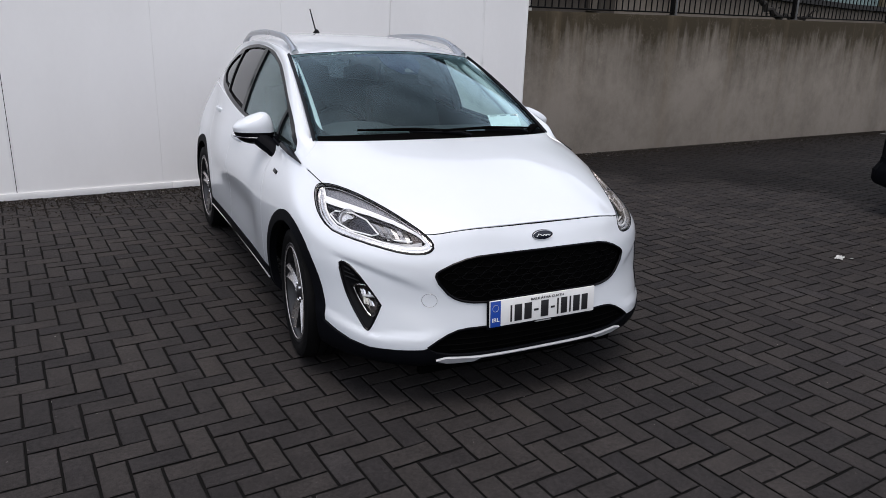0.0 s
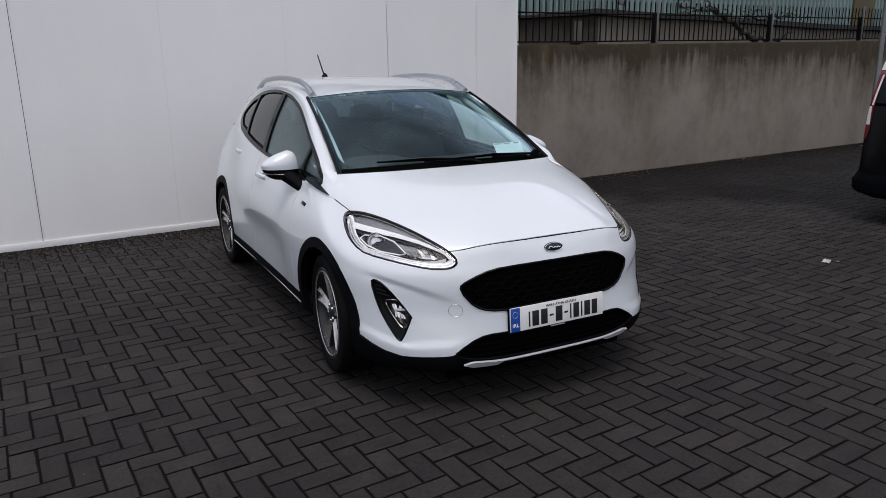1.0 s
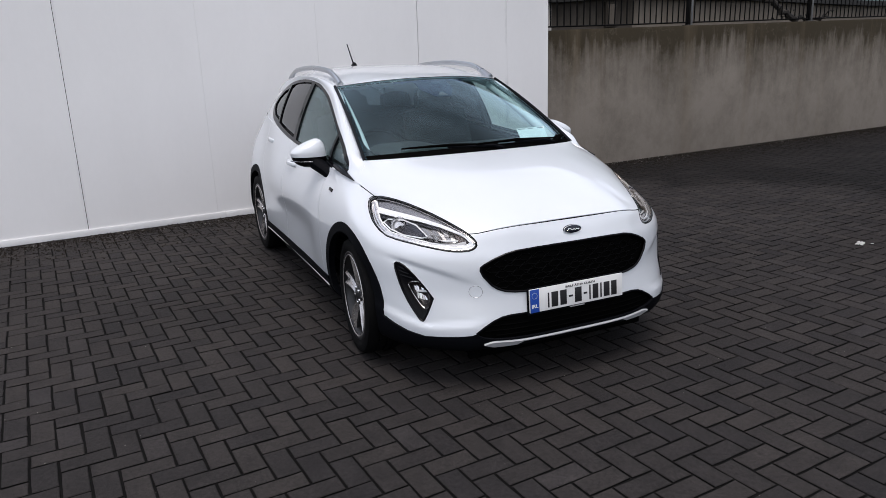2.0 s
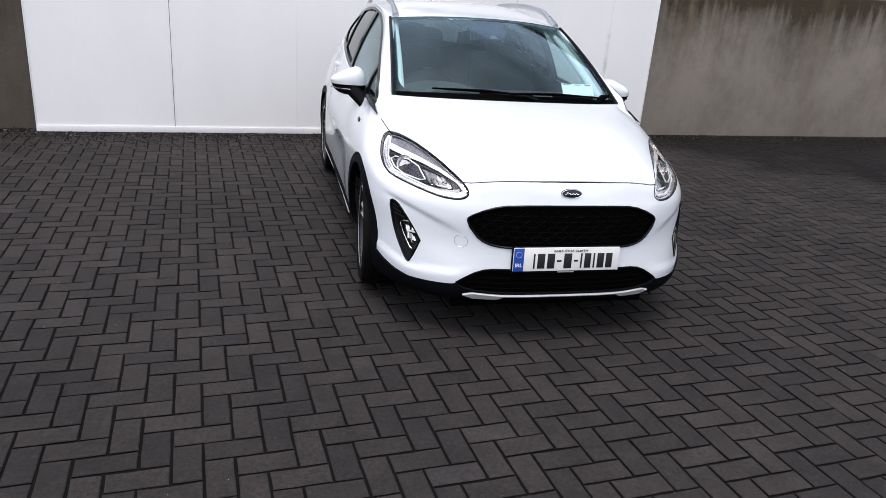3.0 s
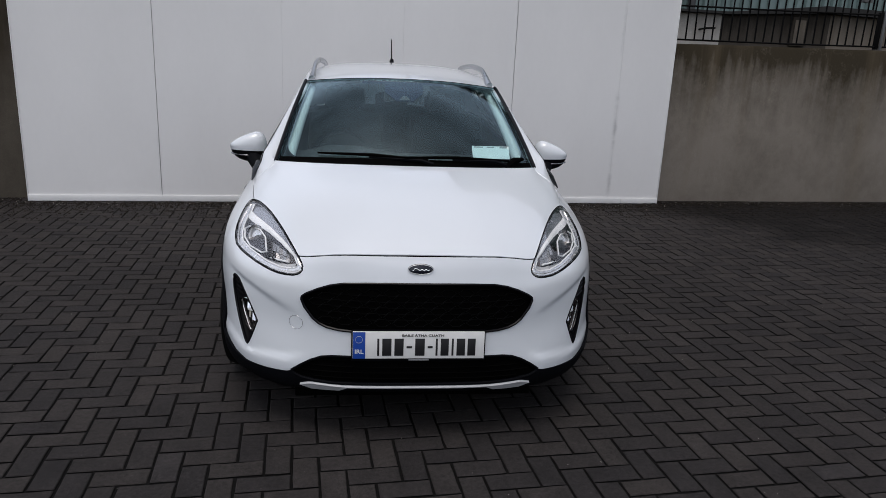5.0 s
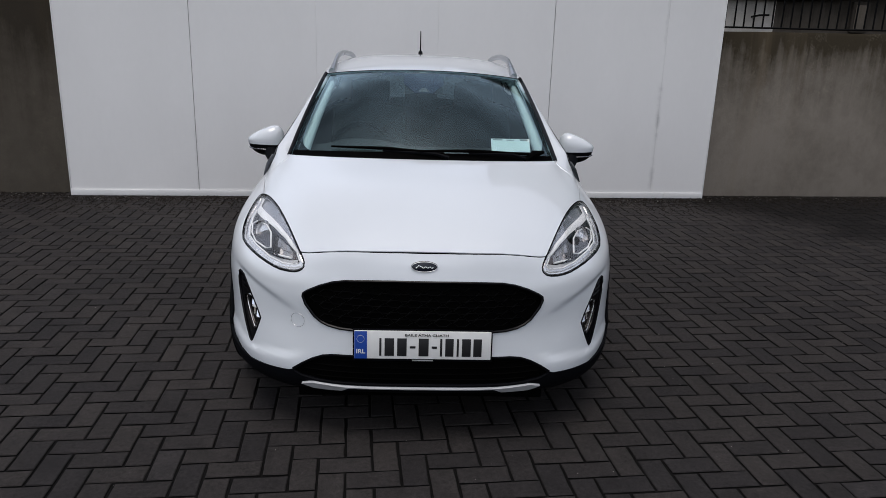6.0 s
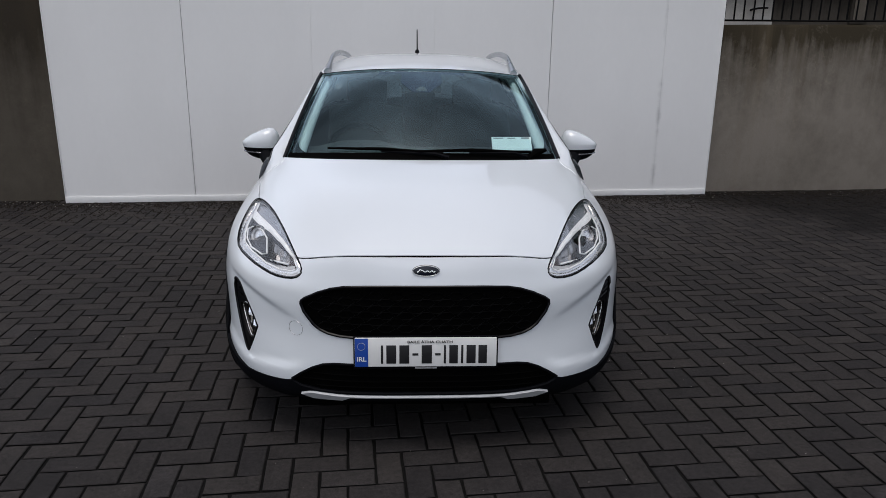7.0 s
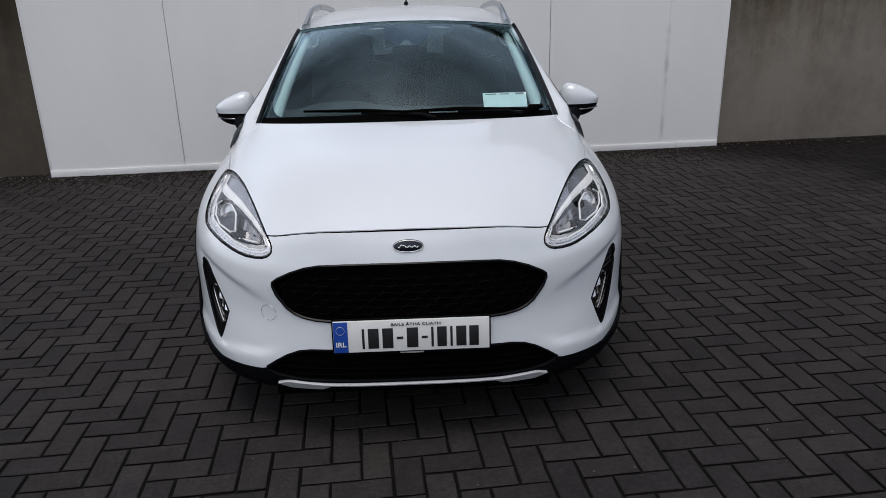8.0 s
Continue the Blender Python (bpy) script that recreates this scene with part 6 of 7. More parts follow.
def wheel(s, y):
    th_m = Matrix.Translation((s * 0.748, y, HUB)) @ (pose(0, 0, 0, 0, 0, 180) if s < 0 else Matrix())
    tyre_bm = add_lathe(bmesh.new(), [(-0.09, 0.225), (-0.102, 0.25), (-0.105, 0.275), (-0.096, 0.298), (-0.075, 0.307), (-0.046, 0.309), (-0.044, 0.302), (-0.036, 0.302), (-0.034, 0.3095),
                                     (-0.006, 0.310), (-0.004, 0.302), (0.004, 0.302), (0.006, 0.310), (0.034, 0.3095), (0.036, 0.302), (0.044, 0.302), (0.046, 0.309), (0.075, 0.307),
                                     (0.096, 0.298), (0.105, 0.275), (0.102, 0.25), (0.09, 0.225)], 64)
    bmesh.ops.recalc_face_normals(tyre_bm, faces=tyre_bm.faces[:])
    w = part("wheel", tyre_bm, RUBBER, car, "black tyre on a dark five-spoke alloy wheel")
    w.matrix_basis = th_m @ (pose(0, 0, 0, 0, 0, -STEER) if y == FRONT_AXLE else Matrix())
    barrel = add_lathe(bmesh.new(), [(-0.09, 0.212), (-0.085, 0.225), (-0.05, 0.200), (0.05, 0.204), (0.085, 0.214), (0.090, 0.219)], 56)
    part("rim", barrel, ALLOY_DARK, w, "dark grey alloy rim", sharp=50)
    part("rim_lip", add_lathe(bmesh.new(), [(0.090, 0.2195), (0.097, 0.224), (0.098, 0.236), (0.090, 0.241)], 56), ALLOY_DARK, w, "dark rim lip", sharp=50)
    part("rim_edge", add_lathe(bmesh.new(), [(0.0960, 0.2140), (0.0995, 0.2165), (0.0995, 0.2200), (0.0965, 0.2215)], 56), ALLOY, w, "bright machined rim edge", sharp=50)
    part("brake_disc", add_lathe(bmesh.new(), [(0.0, 0.0), (0.0, 0.14), (-0.02, 0.14), (-0.02, 0.0)], 36), LAMP_GREY, w)
    back = add_lathe(bmesh.new(), [(-0.03, 0.0), (-0.03, 0.205)], 36)
    part("backplate", back, DARK_INNER, w)
    for k in range(5):
        for name, mat, lift, half in (("spoke", ALLOY_DARK, 0.0, 1.0), ("spoke_face", ALLOY, 0.003, 0.86)):
            bm = bmesh.new()
            rows = []
            for t in steps(0.0, 1.0, 6):
                r = 0.045 + 0.170 * t
                wd = (0.030 + 0.026 * t**1.5) * half
                z = 0.070 + 0.018 * t + lift
                d = 0.035
                twist = 0.010 * math.sin(math.pi * t)
                if name == "spoke":
                    rows.append([(z - d, -wd + twist, r), (z - 0.012, -wd + twist, r), (z - 0.008, -wd * 0.85 + twist, r), (z - 0.022, twist, r), (z - 0.008, wd * 0.85 + twist, r), (z - 0.010, wd + twist, r), (z - d, wd + twist, r)])
                else:
                    rows.append([(z - 0.010, -wd * 1.05 + twist, r), (z, -wd * 0.62 + twist, r), (z - 0.017, -wd * 0.05 + twist, r), (z - 0.013, wd * 0.25 + twist, r), (z, wd * 0.62 + twist, r), (z - 0.010, wd * 1.05 + twist, r)])
            add_grid(bm, rows)
            outward(bm, (-0.2, 0, 0.13))
            ob = part(name, bm, mat, w, sharp=25)
            ob.matrix_basis = pose(0, 0, 0, k * 72 + 8, 0, 0)
    hub = add_lathe(bmesh.new(), [(0.0, 0.055), (0.068, 0.055), (0.074, 0.048), (0.074, 0.034), (0.080, 0.031), (0.083, 0.0)], 28)
    part("hub_cap", hub, ALLOY_DARK, w, sharp=25)
    for k in range(5):
        a = k * 72 + 44
        nut = add_lathe(bmesh.new(), [(0.060, 0.010), (0.080, 0.009), (0.081, 0.0)], 6, pose(0, 0.042 * math.sin(radians(a)), 0.042 * math.cos(radians(a))))
        part("wheel_nut", nut, LAMP_SILVER, w)


for s in (-1, 1):
    for y in (FRONT_AXLE, REAR_AXLE):
        wheel(s, y)
        tub = bmesh.new()
        rows = []
        for a in steps(-0.15, math.pi + 0.15, 24):
            rows.append([(s * x, y - 0.375 * math.cos(a), HUB + 0.375 * math.sin(a)) for x in (0.79, 0.65, 0.45)])
        add_grid(tub, rows)
        part("wheel_arch_liner", outward(tub, (0, y, 5)), DARK_INNER, car)

# underbody
part("underbody", box((-0.66, 0.42, 0.145), (0.66, 3.8, 0.235), 0.01), DARK_INNER, car)
# dam and tray added low to block light and deepen the shadow below
part("air_dam", box((-0.50, 0.13, 0.130), (0.50, 0.165, 0.215), 0.006), DARK_INNER, car, "black air dam under the bumper")
part("undertray", box((-0.52, 0.19, 0.150), (0.52, 0.415, 0.225), 0.01), DARK_INNER, car)

# ---- cabin ----


def dashboard():
    bm = bmesh.new()
    rows = []
    for k in range(25):
        x = -0.66 + 1.32 * k / 24
        hump = 0.035 * math.exp(-((x + 0.33) / 0.17) ** 4)
        rows.append([(x, 0.93 + 0.10 * (abs(x) / 0.66) ** 2, 0.955), (x, 1.10, 0.985 + 0.3 * hump), (x, 1.30, 1.000 + hump), (x, 1.44, 0.985 + hump), (x, 1.50, 0.93), (x, 1.46, 0.72), (x, 1.40, 0.50)])
    add_grid(bm, rows)
    return outward(bm, (0, 1.1, 0.6))


part("dashboard", dashboard(), CABIN, car, "charcoal dashboard")
wheel_pose = Matrix.Translation((-0.345, 1.60, 0.905)) @ pose(0, 0, 0, 66, 0, 0)
ring = sweep([wheel_pose @ Vector((0.185 * math.cos(a), 0.185 * math.sin(a), 0)) for a in steps(0, 2 * math.pi, 40)[:-1]], 0.016, 8, True)
sw = part("steering_wheel", ring, DARK_INNER, car, "black steering wheel")
part("boss", placed(box((-0.075, -0.06, -0.03), (0.075, 0.06, 0.015), 0.02), wheel_pose), DARK_INNER, sw)
for a in (0, math.pi, 1.5 * math.pi):
    part("wheel_spoke", sweep([wheel_pose @ Vector((0.05 * math.cos(a), 0.05 * math.sin(a), 0)), wheel_pose @ Vector((0.18 * math.cos(a), 0.18 * math.sin(a), 0))], 0.014, 6), DARK_INNER, sw)


def pad(size, m, bevel=0.05):
    bm = box([-v / 2 for v in size], [v / 2 for v in size])
    bmesh.ops.subdivide_edges(bm, edges=bm.edges[:], cuts=4, use_grid_fill=True)
    for v in bm.verts:
        q = [abs(c) / (s_ / 2) for c, s_ in zip(v.co, size)]
        if sum(q) > 2.0:
            v.co *= 1 - 0.10 * (sum(q) - 2.0)
        v.co.z += 0.02 * math.cos(3 * v.co.x / size[0])
    return placed(bm, m)


def seat(x, y, width, rear=False):
    back_h = 0.56 if rear else 0.62
    ob = part("rear_seat" if rear else "front_seat", pad((width, 0.50, 0.16), pose(x, y, 0.52, 8, 0, 0)), SEAT_CLOTH, car, "dark cloth car seat")
    part("backrest", pad((width, 0.13, back_h), pose(x, y + 0.30, 0.84, -20, 0, 0)), SEAT_CLOTH, ob)
    for hx in ((x,) if not rear else (x - 0.40, x, x + 0.40)):
        part("headrest", pad((0.26, 0.10, 0.19), pose(hx, y + 0.425, 1.115 if rear else 1.195, -14, 0, 0)), SEAT_CLOTH, ob)
        for d in (-0.05, 0.05):
            part("headrest_post", sweep([(hx + d, y + 0.385, 1.02), (hx + d, y + 0.41, 1.12)], 0.006, 6), CHROME, ob)


seat(-0.345, 1.95, 0.50)
seat(0.345, 1.95, 0.50)
seat(0.0, 2.85, 1.24, True)
part("cabin_floor", box((-0.70, 1.0, 0.30), (0.70, 3.85, 0.34), 0.01), CABIN, car)
for s in (-1, 1):
    bm = bmesh.new()
    add_grid(bm, [[(s * (belt(y)[0] - 0.05 - 0.03 * (z < 0.7)), y, z * (belt(y)[1] - 0.01) / 0.95) for z in (0.34, 0.60, 0.70, 0.88, 0.95)] for y in steps(1.25, 3.75, 20)])
    part("door_lining", outward(bm, (s * 5, 2.4, 0.7)), CABIN, car)
    pts = [screen(s * 0.945, v) + Vector((s * -0.002, 0.050, -0.044)) for v in steps(0.05, 0.98, 16)]
    part("pillar_lining", sweep(pts, [0.032 - 0.012 * k / 16 for k in range(17)], 10), CABIN_GREY, car, "light grey pillar lining")
    pts = [(s * (spline(ROOF_Y, ROOF_X, y) - 0.03), y, spline(ROOF_Y, ROOF_Z, y) - 0.035) for y in steps(1.82, 3.6, 14)]
    part("roof_lining_edge", sweep(pts, 0.025, 6), CABIN_GREY, car)
    pts = [(s * 0.745, 2.215, 0.97), (s * 0.678, 2.235, 1.17), (s * 0.560, 2.25, 1.36)]
    part("post_lining", sweep(pts, 0.020, 8), CABIN, car)
bm = bmesh.new()
add_grid(bm, [[roof_point(p, x * 0.93) + Vector((0, 0.02, -0.03)) for x in steps(-0.56, 0.56, 16)] for p in steps(0.0, 1.0, 16)])
part("roof_lining", outward(bm, (0, 2.5, 5)), CABIN_GREY, car, "light grey headlining")
# interior mirror and sensor housing
c = screen(0, 0.83)
bm = bmesh.new()
ring = lambda drop: [[screen(u * (0.075 + 0.115 * min(1.0, max(0.0, (v - 0.68) / 0.13))), v) + Vector((0, 0.012 + 0.9 * drop, -0.008 - 0.45 * drop)) for u in steps(-1, 1, 8)] for v in steps(0.68, 0.965, 10)]
shallow, deep = ring(0.0), ring(0.012)
add_grid(bm, shallow)
for edge in ([r[0] for r in shallow], [r[-1] for r in shallow], shallow[0], shallow[-1]):
    k = [[r[0] for r in shallow], [r[-1] for r in shallow], shallow[0], shallow[-1]].index(edge)
    add_grid(bm, [edge, [[r[0] for r in deep], [r[-1] for r in deep], deep[0], deep[-1]][k]])
hous = part("sensor_housing", outward(bm, (0, 1.75, 1.25)), SENSOR, car, "dark camera housing behind the windscreen")
part("screen_band", screen_sheet(-0.42, 0.42, 0.945, 0.985, 16, 3, -0.011), SENSOR, car, "dark dotted band along the top of the windscreen")
part("interior_mirror", placed(pad((0.22, 0.03, 0.065), Matrix()), Matrix.Translation(screen(0, 0.70) + Vector((0, 0.15, -0.005)))), MIRROR_SHELL, hous)
bm = bmesh.new()
q = screen(0, 0.80)
bm.faces.new([bm.verts.new(screen(u, v) + Vector((0, 0.008, -0.005))) for u, v in ((-0.055, 0.690), (0.055, 0.690), (0.018, 0.745), (-0.018, 0.745))])
part("camera_window", outward(bm, (0, 2, 1.2)), MIRROR_SHELL, hous)

# price card on the dashboard
CARD = Matrix.Translation((0.446, 1.105, 1.047)) @ pose(0, 0, 0, 52, 0, 3)
card = thing("price_card", "white printed card standing on the dashboard behind the windscreen", "card", CARD)
part("sheet", box((-0.100, -0.038, -0.0008), (0.100, 0.038, 0.0008)), PAPER, card)
for a, b, y0, y1 in ((-0.09, -0.04, 0.028, 0.034), (-0.02, 0.02, 0.028, 0.033), (0.05, 0.09, 0.026, 0.036)):
    part("print_bar", box((a, y0, 0.0012), (b, y1, 0.0016)), PRINT_GREY, card)


# ---- the dark van parked across the yard ----
# local axes: x from tail to nose, y to its left, z up; the tail is at x = 0
VAN = pose(4.94, 0.97, 0, 0, 0, -85) @ Matrix.Translation((-0.86, 0.875, 0))
van = thing("grey_van", "dark grey people carrier with tall red and clear tail lamps", "van", VAN)


def van_half(x, z):
    """Half width of the van at x along it and height z."""
    side = spline([0.15, 0.35, 0.65, 0.95, 1.15, 1.5, 1.72, 1.84], [0.84, 0.875, 0.89, 0.885, 0.872, 0.79, 0.715, 0.60], z)
    return side * (1 - 0.10 * max(0.0, 1 - (x - 0.07) / 0.28) ** 2.5) * (1 - 0.16 * max(0.0, (x - 3.4) / 1.0) ** 2)


def van_tail(z):
    return spline([0.2, 0.45, 0.8, 1.1, 1.5, 1.75, 1.84], [0.15, 0.11, 0.115, 0.135, 0.185, 0.245, 0.34], z)


def van_roof(x):
    return spline([0.0, 0.3, 1.2, 2.4, 2.9, 3.5, 3.75, 4.3, 4.42], [1.76, 1.815, 1.84, 1.82, 1.72, 1.28, 1.12, 0.95, 0.80], x)


def van_skin():
    bm = bmesh.new()
    rows = []
    for k in range(64):
        u = k / 63
        row = []
        for j in range(36):
            low_z = 0.22 + 0.17 * max(0.0, 1 - u * 4.42 / 0.55) ** 0.8
            z = low_z + (van_roof(u * 4.42) - low_z) * (1 - (1 - j / 35) ** 1.25)
            x = van_tail(z) + (4.42 - van_tail(z)) * u
            z = min(z, van_roof(x))
            row.append(Vector((x, -van_half(x, min(1.84, z * 1.84 / max(0.8, van_roof(x)) if x > 2.6 else z)), z)))
        rows.append(row)
    add_grid(bm, rows)
    return outward(bm, (2.2, 0, 0.8))


def mirror_y(bm):
    out = bm.copy()
    for v in out.verts:
        v.co.y = -v.co.y
    bmesh.ops.reverse_faces(out, faces=out.faces[:])
    return out


vskin = van_skin()
VTREE = BVHTree.FromBMesh(vskin)


def on_van(x, z, lift=0.0):
    hit, n, _, _ = VTREE.ray_cast(Vector((x, -3, z)), Vector((0, 1, 0)))
    if hit is None:
        hit, n, _, _ = VTREE.find_nearest(Vector((x, -0.8, z)))
    return hit + lift * n


for cx in (0.80, 3.46):
    taken(vskin, circle(cx, 0.32, 0.37, 36), (0, 2)).free()
VLAMP = rounded([(0.112, 0.80), (0.150, 0.82), (0.178, 0.94), (0.190, 1.12), (0.212, 1.30), (0.262, 1.52), (0.306, 1.72), (0.282, 1.745), (0.214, 1.60), (0.164, 1.40), (0.132, 1.15), (0.112, 0.95)], 3)
lamp = taken(vskin, VLAMP, (0, 2))
low = taken(vskin, [(-0.2, 0.1), (5, 0.1), (5, 0.36), (0.5, 0.36), (0.40, 0.50), (-0.2, 0.58)], (0, 2))
WINDOWS = (rounded([(0.40, 1.26), (0.50, 1.18), (1.62, 1.16), (1.62, 1.60), (0.62, 1.62), (0.47, 1.55), (0.40, 1.42)], 3), [(1.72, 1.12), (2.55, 1.10), (2.52, 1.58), (1.72, 1.60)])
vpanes = [taken(vskin, w, (0, 2)) for w in WINDOWS]
taken(vskin, [(0.20, 1.112), (1.72, 1.104), (1.72, 1.132), (0.20, 1.140)], (0, 2)).free()
hem(vskin, 0.012)
part("body", joined(mirror_y(vskin), vskin), VAN_PAINT, van)
rows = []
for x in steps(0.10, 4.40, 40):
    z = van_roof(x)
    w = on_van(x, z - 0.004).y
    rows.append([Vector((x, w * t, z + 0.02 * (1 - t * t))) for t in steps(-1, 1, 12)])
bm = bmesh.new()
add_grid(bm, rows)
part("roof", outward(bm, (2, 0, 0)), VAN_PAINT, van)
bm = bmesh.new()
add_grid(bm, [[Vector((van_tail(z) + 0.008 + 0.03 * (t * t - 1), on_van(van_tail(z) + 0.02, z).y * t, z)) for t in steps(-1, 1, 12)] for z in steps(0.5, 1.74, 20)])
part("tailgate", outward(bm, (2, 0, 1)), VAN_PAINT, van)
rail = []
for x in steps(0.20, 1.72, 20):
    rail.append(on_van(x, 1.122, -0.012))
part("door_track", sweep(rail, 0.012, 6), DARK_INNER, van, "black sliding door track")
rows_l = hem(moved(low, 0.006), 0.02)
part("lower_trim", mirror_y(rows_l), BLACK_PLASTIC, van, "black plastic lower trim")
part("lower_trim", rows_l, BLACK_PLASTIC, van, "black plastic lower trim")
rows = []
for y, x in ((-0.90, 0.44), (-0.895, 0.26), (-0.86, 0.10), (-0.80, 0.035), (-0.60, 0.0), (-0.3, -0.015), (0.3, -0.015), (0.60, 0.0), (0.80, 0.035), (0.86, 0.10), (0.895, 0.26), (0.90, 0.44)):
    back = min(x + 0.16, 0.50)
    rows.append([(back, y * 0.95, 0.555), (x + 0.075, y * 0.985, 0.545), (x + 0.012, y, 0.425), (x, y, 0.41), (x + 0.004, y, 0.325), (x + 0.03, y * 0.99, 0.285), (back, y * 0.96, 0.245)])
bm = bmesh.new()
add_grid(bm, rows)
part("rear_bumper", outward(bm, (0.6, 0, 0.4)), BLACK_PLASTIC, van, "black plastic rear bumper", sharp=30)
for b, name in ((lamp, "tail_lamp"),):
    other = mirror_y(b)
    for sheet in (b, other):
        tops = [taken(sheet, cut, (0, 2)) for cut in ([(-0.1, 0.95), (0.165, 0.935), (0.165, 1.11), (-0.1, 1.11)], [(0.203, 1.40), (0.222, 1.40), (0.178, 1.12), (0.156, 1.12)],
                                                      [(-0.1, 1.43), (0.224, 1.445), (0.246, 1.52), (0.284, 1.69), (-0.1, 1.69)])]
        ob = part(name, moved(sheet, 0.004), RED_LENS, van, "tall red and clear tail lamp")
        for top in tops:
            part("clear_section", moved(top, 0.004), WHITE_LENS, ob, "clear section of the tail lamp")
for b in vpanes:
    other = mirror_y(b)
    for sheet in (b, other):
        part("side_window", moved(sheet, -0.004), GLOSS_BLACK, van, "dark tinted window")
rows = [[Vector((x, on_van(x, van_roof(x) - 0.02).y * t * 0.9, van_roof(x) + 0.03 * (1 - t * t))) for t in steps(-1, 1, 10)] for x in steps(2.95, 3.6, 8)]
bm = bmesh.new()
add_grid(bm, rows)
part("windscreen", outward(bm, (2, 0, 0)), GLOSS_BLACK, van)
bm = bmesh.new()
add_grid(bm, [[Vector((4.42 - 0.06 * t * t, 0.70 * t, z)) for t in steps(-1, 1, 10)] for z in steps(0.25, 0.84, 6)])
part("nose", outward(bm, (2, 0, 0.5)), VAN_PAINT, van)
for s in (-1, 1):
    lip = [on_van(0.80 + 0.40 * math.cos(a), 0.32 + 0.40 * math.sin(a), 0.002) for a in steps(0.35, math.pi - 0.15, 20)]
    part("arch_lip", sweep([Vector((q.x, q.y * -s, q.z)) for q in lip], 0.014, 6), VAN_PAINT, van)
part("underbody", box((0.50, -0.74, 0.18), (4.2, 0.74, 0.40), 0.01), DARK_INNER, van)


def van_wheel(x, s):
    m = Matrix.Translation((x, s * 0.775, 0.318)) @ pose(0, 0, 0, 0, 0, 90 if s > 0 else -90)
    bm = add_lathe(bmesh.new(), [(-0.08, 0.215), (-0.10, 0.26), (-0.09, 0.305), (-0.05, 0.318), (0.05, 0.318), (0.09, 0.305), (0.10, 0.26), (0.085, 0.215)], 48)
    bmesh.ops.recalc_face_normals(bm, faces=bm.faces[:])
    w = part("wheel", bm, RUBBER, van, "black tyre with a silver wheel trim")
    w.matrix_basis = m
    part("rim", add_lathe(bmesh.new(), [(0.02, 0.18), (0.075, 0.195), (0.088, 0.205), (0.09, 0.216), (0.082, 0.22)], 40), SATIN_SILVER, w)
    part("backplate", add_lathe(bmesh.new(), [(0.03, 0.0), (0.03, 0.2)], 30), DARK_INNER, w)
    part("hub_cap", add_lathe(bmesh.new(), [(0.03, 0.055), (0.075, 0.05), (0.082, 0.03), (0.083, 0.0)], 24), ALLOY, w)
    for k in range(6):
        bm = bmesh.new()
        add_grid(bm, [[(0.068 + 0.012 * t, (-0.028 - 0.022 * t) * g, 0.04 + 0.16 * t) for g in (1, 0.6, -0.6, -1)] for t in steps(0, 1, 4)])
        for v in bm.verts:
            if abs(v.co.y) > 0.02 + 0.13 * (v.co.z - 0.04):
                v.co.x -= 0.012
        ob = part("spoke", outward(bm, (-0.3, 0, 0.1)), SATIN_SILVER, w)
        ob.matrix_basis = pose(0, 0, 0, 60 * k + 15, 0, 0)


for x in (0.80, 3.46):
    for s in (-1, 1):
        van_wheel(x, s)
        tub = bmesh.new()
        add_grid(tub, [[(x - 0.385 * math.cos(a), s * y, 0.32 + 0.385 * math.sin(a)) for y in (0.85, 0.5)] for a in steps(-0.1, math.pi + 0.1, 18)])
        part("wheel_arch_liner", outward(tub, (x, 0, 5)), DARK_INNER, van)

# ---- litter ----


def paper_scrap(x, y, turn, size):
    th = thing("paper_scrap", "crumpled scrap of white paper on the block paving", "litter", pose(x, y, 0.004, 0, 0, turn), "litter on the paving")
    bm = bmesh.new()
    rng = random.Random(int(x * 100))
    n = 9
    add_grid(bm, [[(size * (i / n - 0.5) * (1 + 0.2 * rng.random()), 0.5 * size * (j / n - 0.5) * (1 + 0.3 * rng.random()), 0.002 + size * 0.22 * abs(noise.noise(Vector((i * 0.7, j * 0.9, x))))) for i in range(n + 1)] for j in range(n + 1)])
    bmesh.ops.solidify(bm, geom=bm.faces[:], thickness=0.001)
    part("sheet", bm, LITTER, th)


paper_scrap(3.25, 0.845, 25, 0.090)
paper_scrap(3.325, 0.80, -30, 0.02)


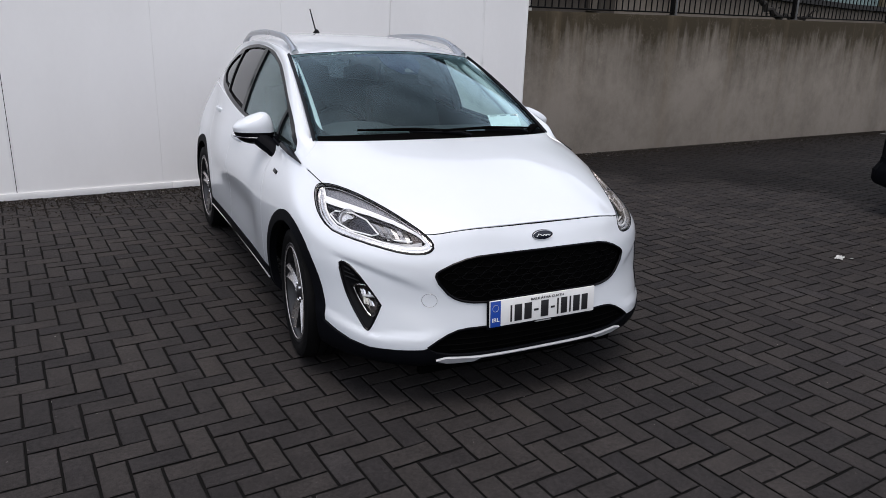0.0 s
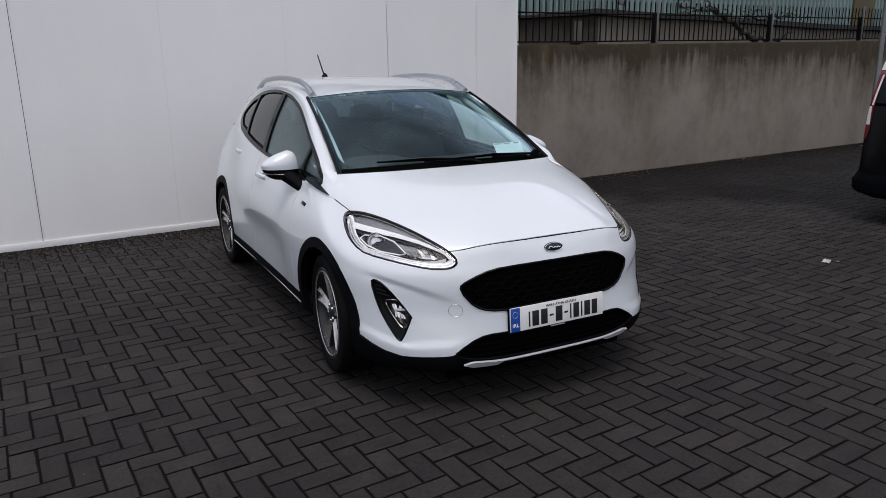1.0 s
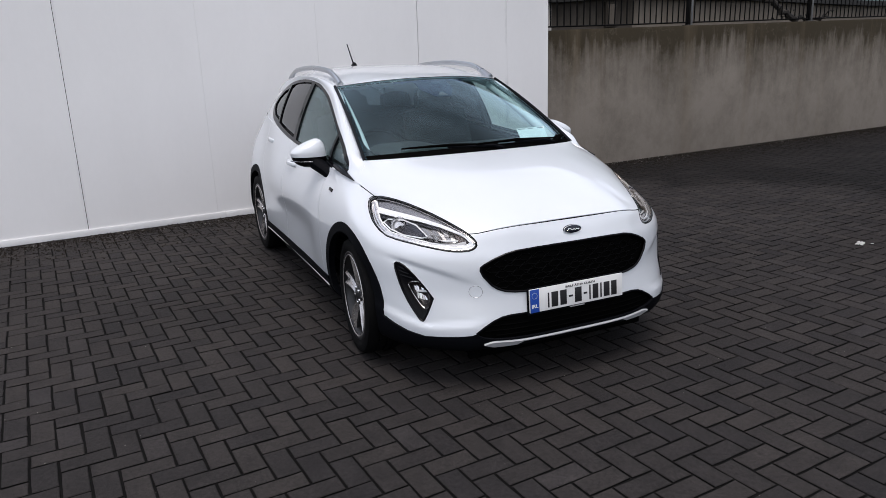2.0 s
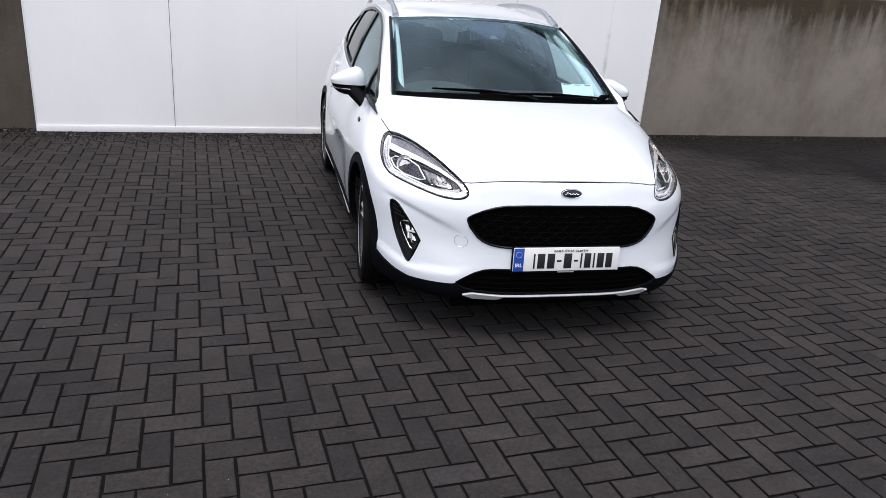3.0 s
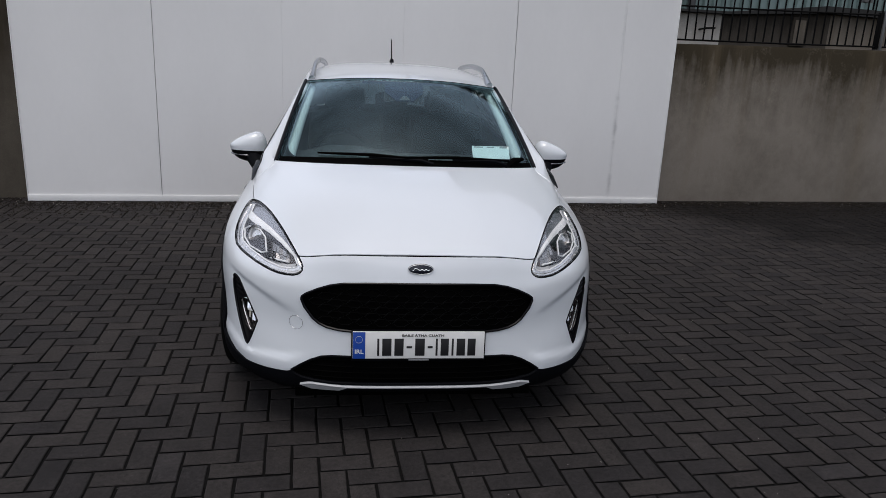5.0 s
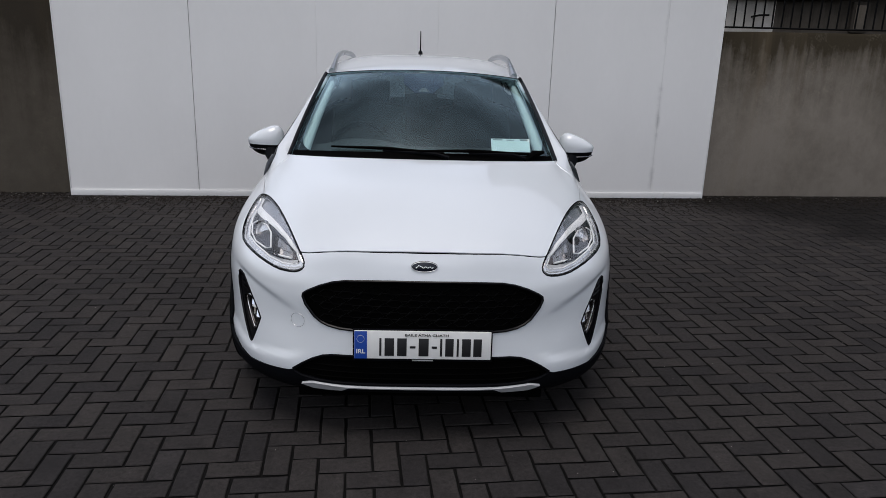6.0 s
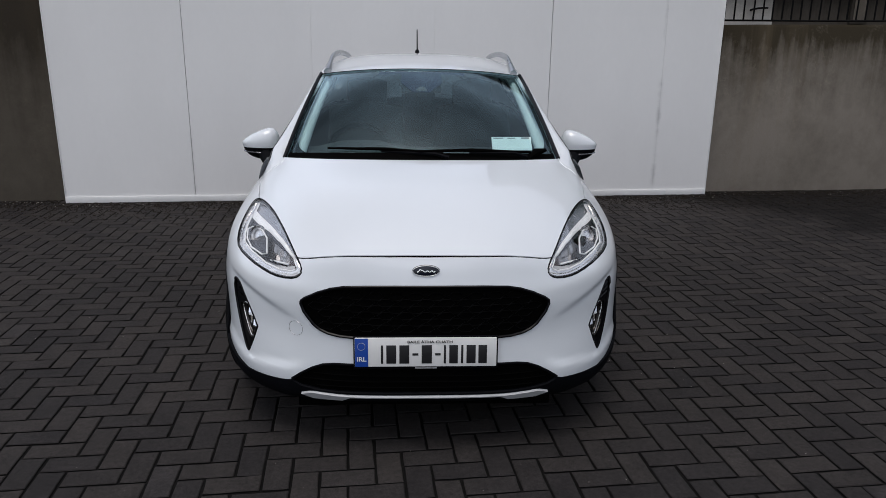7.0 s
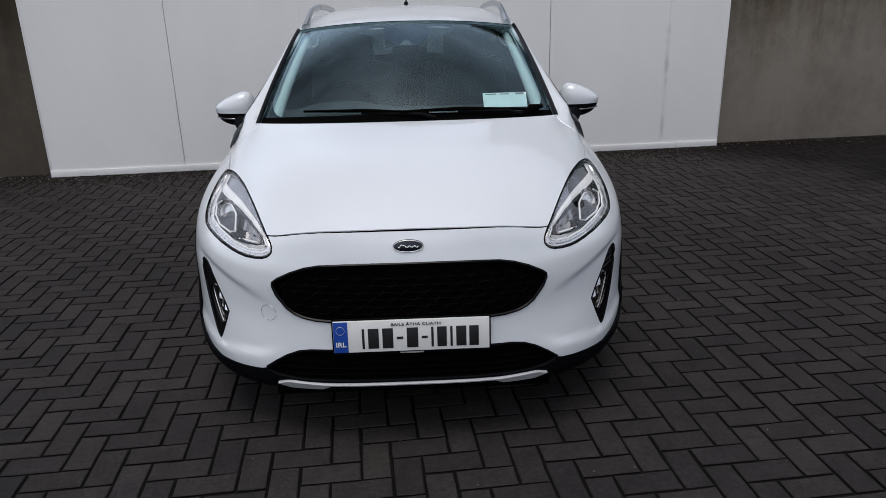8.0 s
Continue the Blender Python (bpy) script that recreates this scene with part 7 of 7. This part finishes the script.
def debris():
    """Dead leaves and grit gathered along the foot of the walls, and pale specks in the joints."""
    rng = random.Random(77)
    inv = SITE.inverted()
    for name, mat, label, count, pale in (("leaf_litter", DEBRIS, "dead leaves and grit along the foot of the wall", 20000, False), ("grit", GRIT, "pale grit scattered on the paving", 1100, True)):
        verts, faces = [], []
        for k in range(count):
            if pale:
                c = Vector((rng.uniform(-3.5, 4.0), rng.uniform(-1.7, 3.5), 0.002))
                s = rng.uniform(0.0012, 0.0035)
                if k % 3:
                    lx = rng.uniform(-5.5, 9)
                    c = SITE @ Vector((lx, (-0.02 if -3.5 < lx < 3.2 else 0.12) - abs(rng.gauss(0, 0.13)), 0.006))
                    s = rng.uniform(0.003, 0.008)
                if -0.85 < c.x < 0.85 and 0 < c.y:
                    continue
            else:
                lx = rng.uniform(-5.5, 12)
                c = SITE @ Vector((lx, (-0.015 if -3.5 < lx < 3.2 else 0.13) - abs(rng.gauss(0, 0.14)) - (0.7 * rng.random() ** 4), 0.003))
                s = rng.uniform(0.003, 0.012)
            t = pose(0, 0, 0, rng.uniform(-35, 35), rng.uniform(-35, 35), rng.uniform(0, 360))
            b = len(verts)
            for q in ((-1, -0.6, 0), (0.2, -0.8, 0.35), (1.1, 0.1, 0), (0.1, 0.7, 0.3), (0, 0, 0.75)):
                verts.append(c + t @ (Vector(q) * s))
            faces += [(b, b + 1, b + 4), (b + 1, b + 2, b + 4), (b + 2, b + 3, b + 4), (b + 3, b, b + 4)]
        me = bpy.data.meshes.new(name)
        me.from_pydata([tuple(v) for v in verts], [], faces)
        me.materials.append(mat)
        tagged(new(name, me), label, "debris", kind="stuff")


debris()

# ---- block paving in herringbone: blocks 200 x 100 mm ----
BLOCK, TURN_B, PHASE_V, PHASE_U = 0.1018, 4.9, 1.069, 1.088


def block_verts(long_way):
    """A block with a narrow chamfer; its corner is the origin."""
    w, h = (2 * BLOCK, BLOCK) if long_way else (BLOCK, 2 * BLOCK)
    g, c = 0.0048, 0.0040
    ring = lambda d, z: [(d, d, z), (w - d, d, z), (w - d, h - d, z), (d, h - d, z)]
    return ring(g, -0.020) + ring(g, -c) + ring(g + c, 0.0)


BLOCK_FACES = [(0, 1, 5, 4), (1, 2, 6, 5), (2, 3, 7, 6), (3, 0, 4, 7), (4, 5, 9, 8), (5, 6, 10, 9), (6, 7, 11, 10), (7, 4, 8, 11), (8, 9, 10, 11)]


def worn_block(long_way, rng):
    """A block whose upper edges are chipped and uneven: its points and faces."""
    w, h = (2 * BLOCK, BLOCK) if long_way else (BLOCK, 2 * BLOCK)
    nx, ny = (3, 2) if long_way else (2, 3)
    side = [(i / nx, 0.0) for i in range(nx)] + [(1.0, i / ny) for i in range(ny)] + [(1 - i / nx, 1.0) for i in range(nx)] + [(0.0, 1 - i / ny) for i in range(ny)]
    g, c = 0.0046, 0.0034
    chip = [rng.uniform(-0.0010, 0.0022) for _ in side]
    verts = []
    for extra, z in ((0.0, -0.020), (0.0, -c), (c, 0.0)):
        for (a, b), d in zip(side, chip):
            m = g + extra + d
            verts.append((m + a * (w - 2 * m), m + b * (h - 2 * m), z - (0.4 * max(0.0, d) if z == 0.0 else 0.0)))
    n = len(side)
    faces = [(i + r * n, (i + 1) % n + r * n, (i + 1) % n + (r + 1) * n, i + (r + 1) * n) for r in (0, 1) for i in range(n)]
    return verts, faces + [tuple(range(2 * n, 3 * n))]


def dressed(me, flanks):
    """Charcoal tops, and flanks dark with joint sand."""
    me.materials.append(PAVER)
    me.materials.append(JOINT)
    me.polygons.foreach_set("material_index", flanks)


def paving():
    root = thing("block_paving", "charcoal block paving laid in herringbone", "paving", pose(0, 0, 0, 0, 0, TURN_B), kind="structure")
    rng = random.Random(3)
    plain = [1, 1, 1, 1, 0, 0, 0, 0, 0]
    worn = [1] * 10 + [0] * 11
    shared, kinds = [], []
    for long_way in (True, False):
        row = []
        for _ in range(8):
            pts, fcs = worn_block(long_way, rng)
            kinds.append((pts, fcs))
            me = bpy.data.meshes.new("paver")
            me.from_pydata(pts, [], fcs)
            dressed(me, worn)
            row.append(me)
        shared.append(row)
    verts, faces, flanks = [], [], []
    singles = 0
    for m in range(-70, 90):
        for k in range(-75, 75):
            for long_way in (True, False):
                # upright blocks have their far corner at (k, -k); lying ones end on their near half
                u = PHASE_U + k + 4 * m - (2 if long_way else 0)
                v = PHASE_V - k - 2
                x, y = u * BLOCK, v * BLOCK
                wx, wy = x * math.cos(radians(TURN_B)) - y * math.sin(radians(TURN_B)), x * math.sin(radians(TURN_B)) + y * math.cos(radians(TURN_B))
                limit = 4.83 + 0.084 * wx + (0.18 if wx < -3.4 or wx > 3.1 else 0.04)
                if not (-9 < wx < 15 and -7.0 < wy < limit + 0.1):
                    continue
                z = max(-0.0015, min(0.0015, rng.gauss(0, 0.0008)))
                tilt = (max(-0.3, min(0.3, rng.gauss(0, 0.16))), max(-0.3, min(0.3, rng.gauss(0, 0.16))), rng.gauss(0, 0.3))
                m4 = Matrix.Translation((x, y, z)) @ pose(0, 0, 0, *tilt)
                pick = rng.randrange(8)
                if -1.95 < wx < 1.60 and -1.10 < wy < 0.50 and singles < 300:
                    ob = new("paver", shared[0 if long_way else 1][pick])
                    ob.parent = root
                    ob.matrix_basis = m4
                    singles += 1
                else:
                    near = -4.5 < wx < 5.5 and -2.0 < wy < 3.4
                    pts, fcs = kinds[pick + (0 if long_way else 8)] if near else (block_verts(long_way), BLOCK_FACES)
                    b = len(verts)
                    verts += [tuple(m4 @ Vector(p)) for p in pts]
                    faces += [tuple(i + b for i in f) for f in fcs]
                    flanks += worn if near else plain
    me = bpy.data.meshes.new("pavers_beyond")
    me.from_pydata(verts, [], faces)
    dressed(me, flanks)
    ob = new("pavers_beyond", me)
    ob.parent = root
    tagged(ob, kind="stuff")


paving()
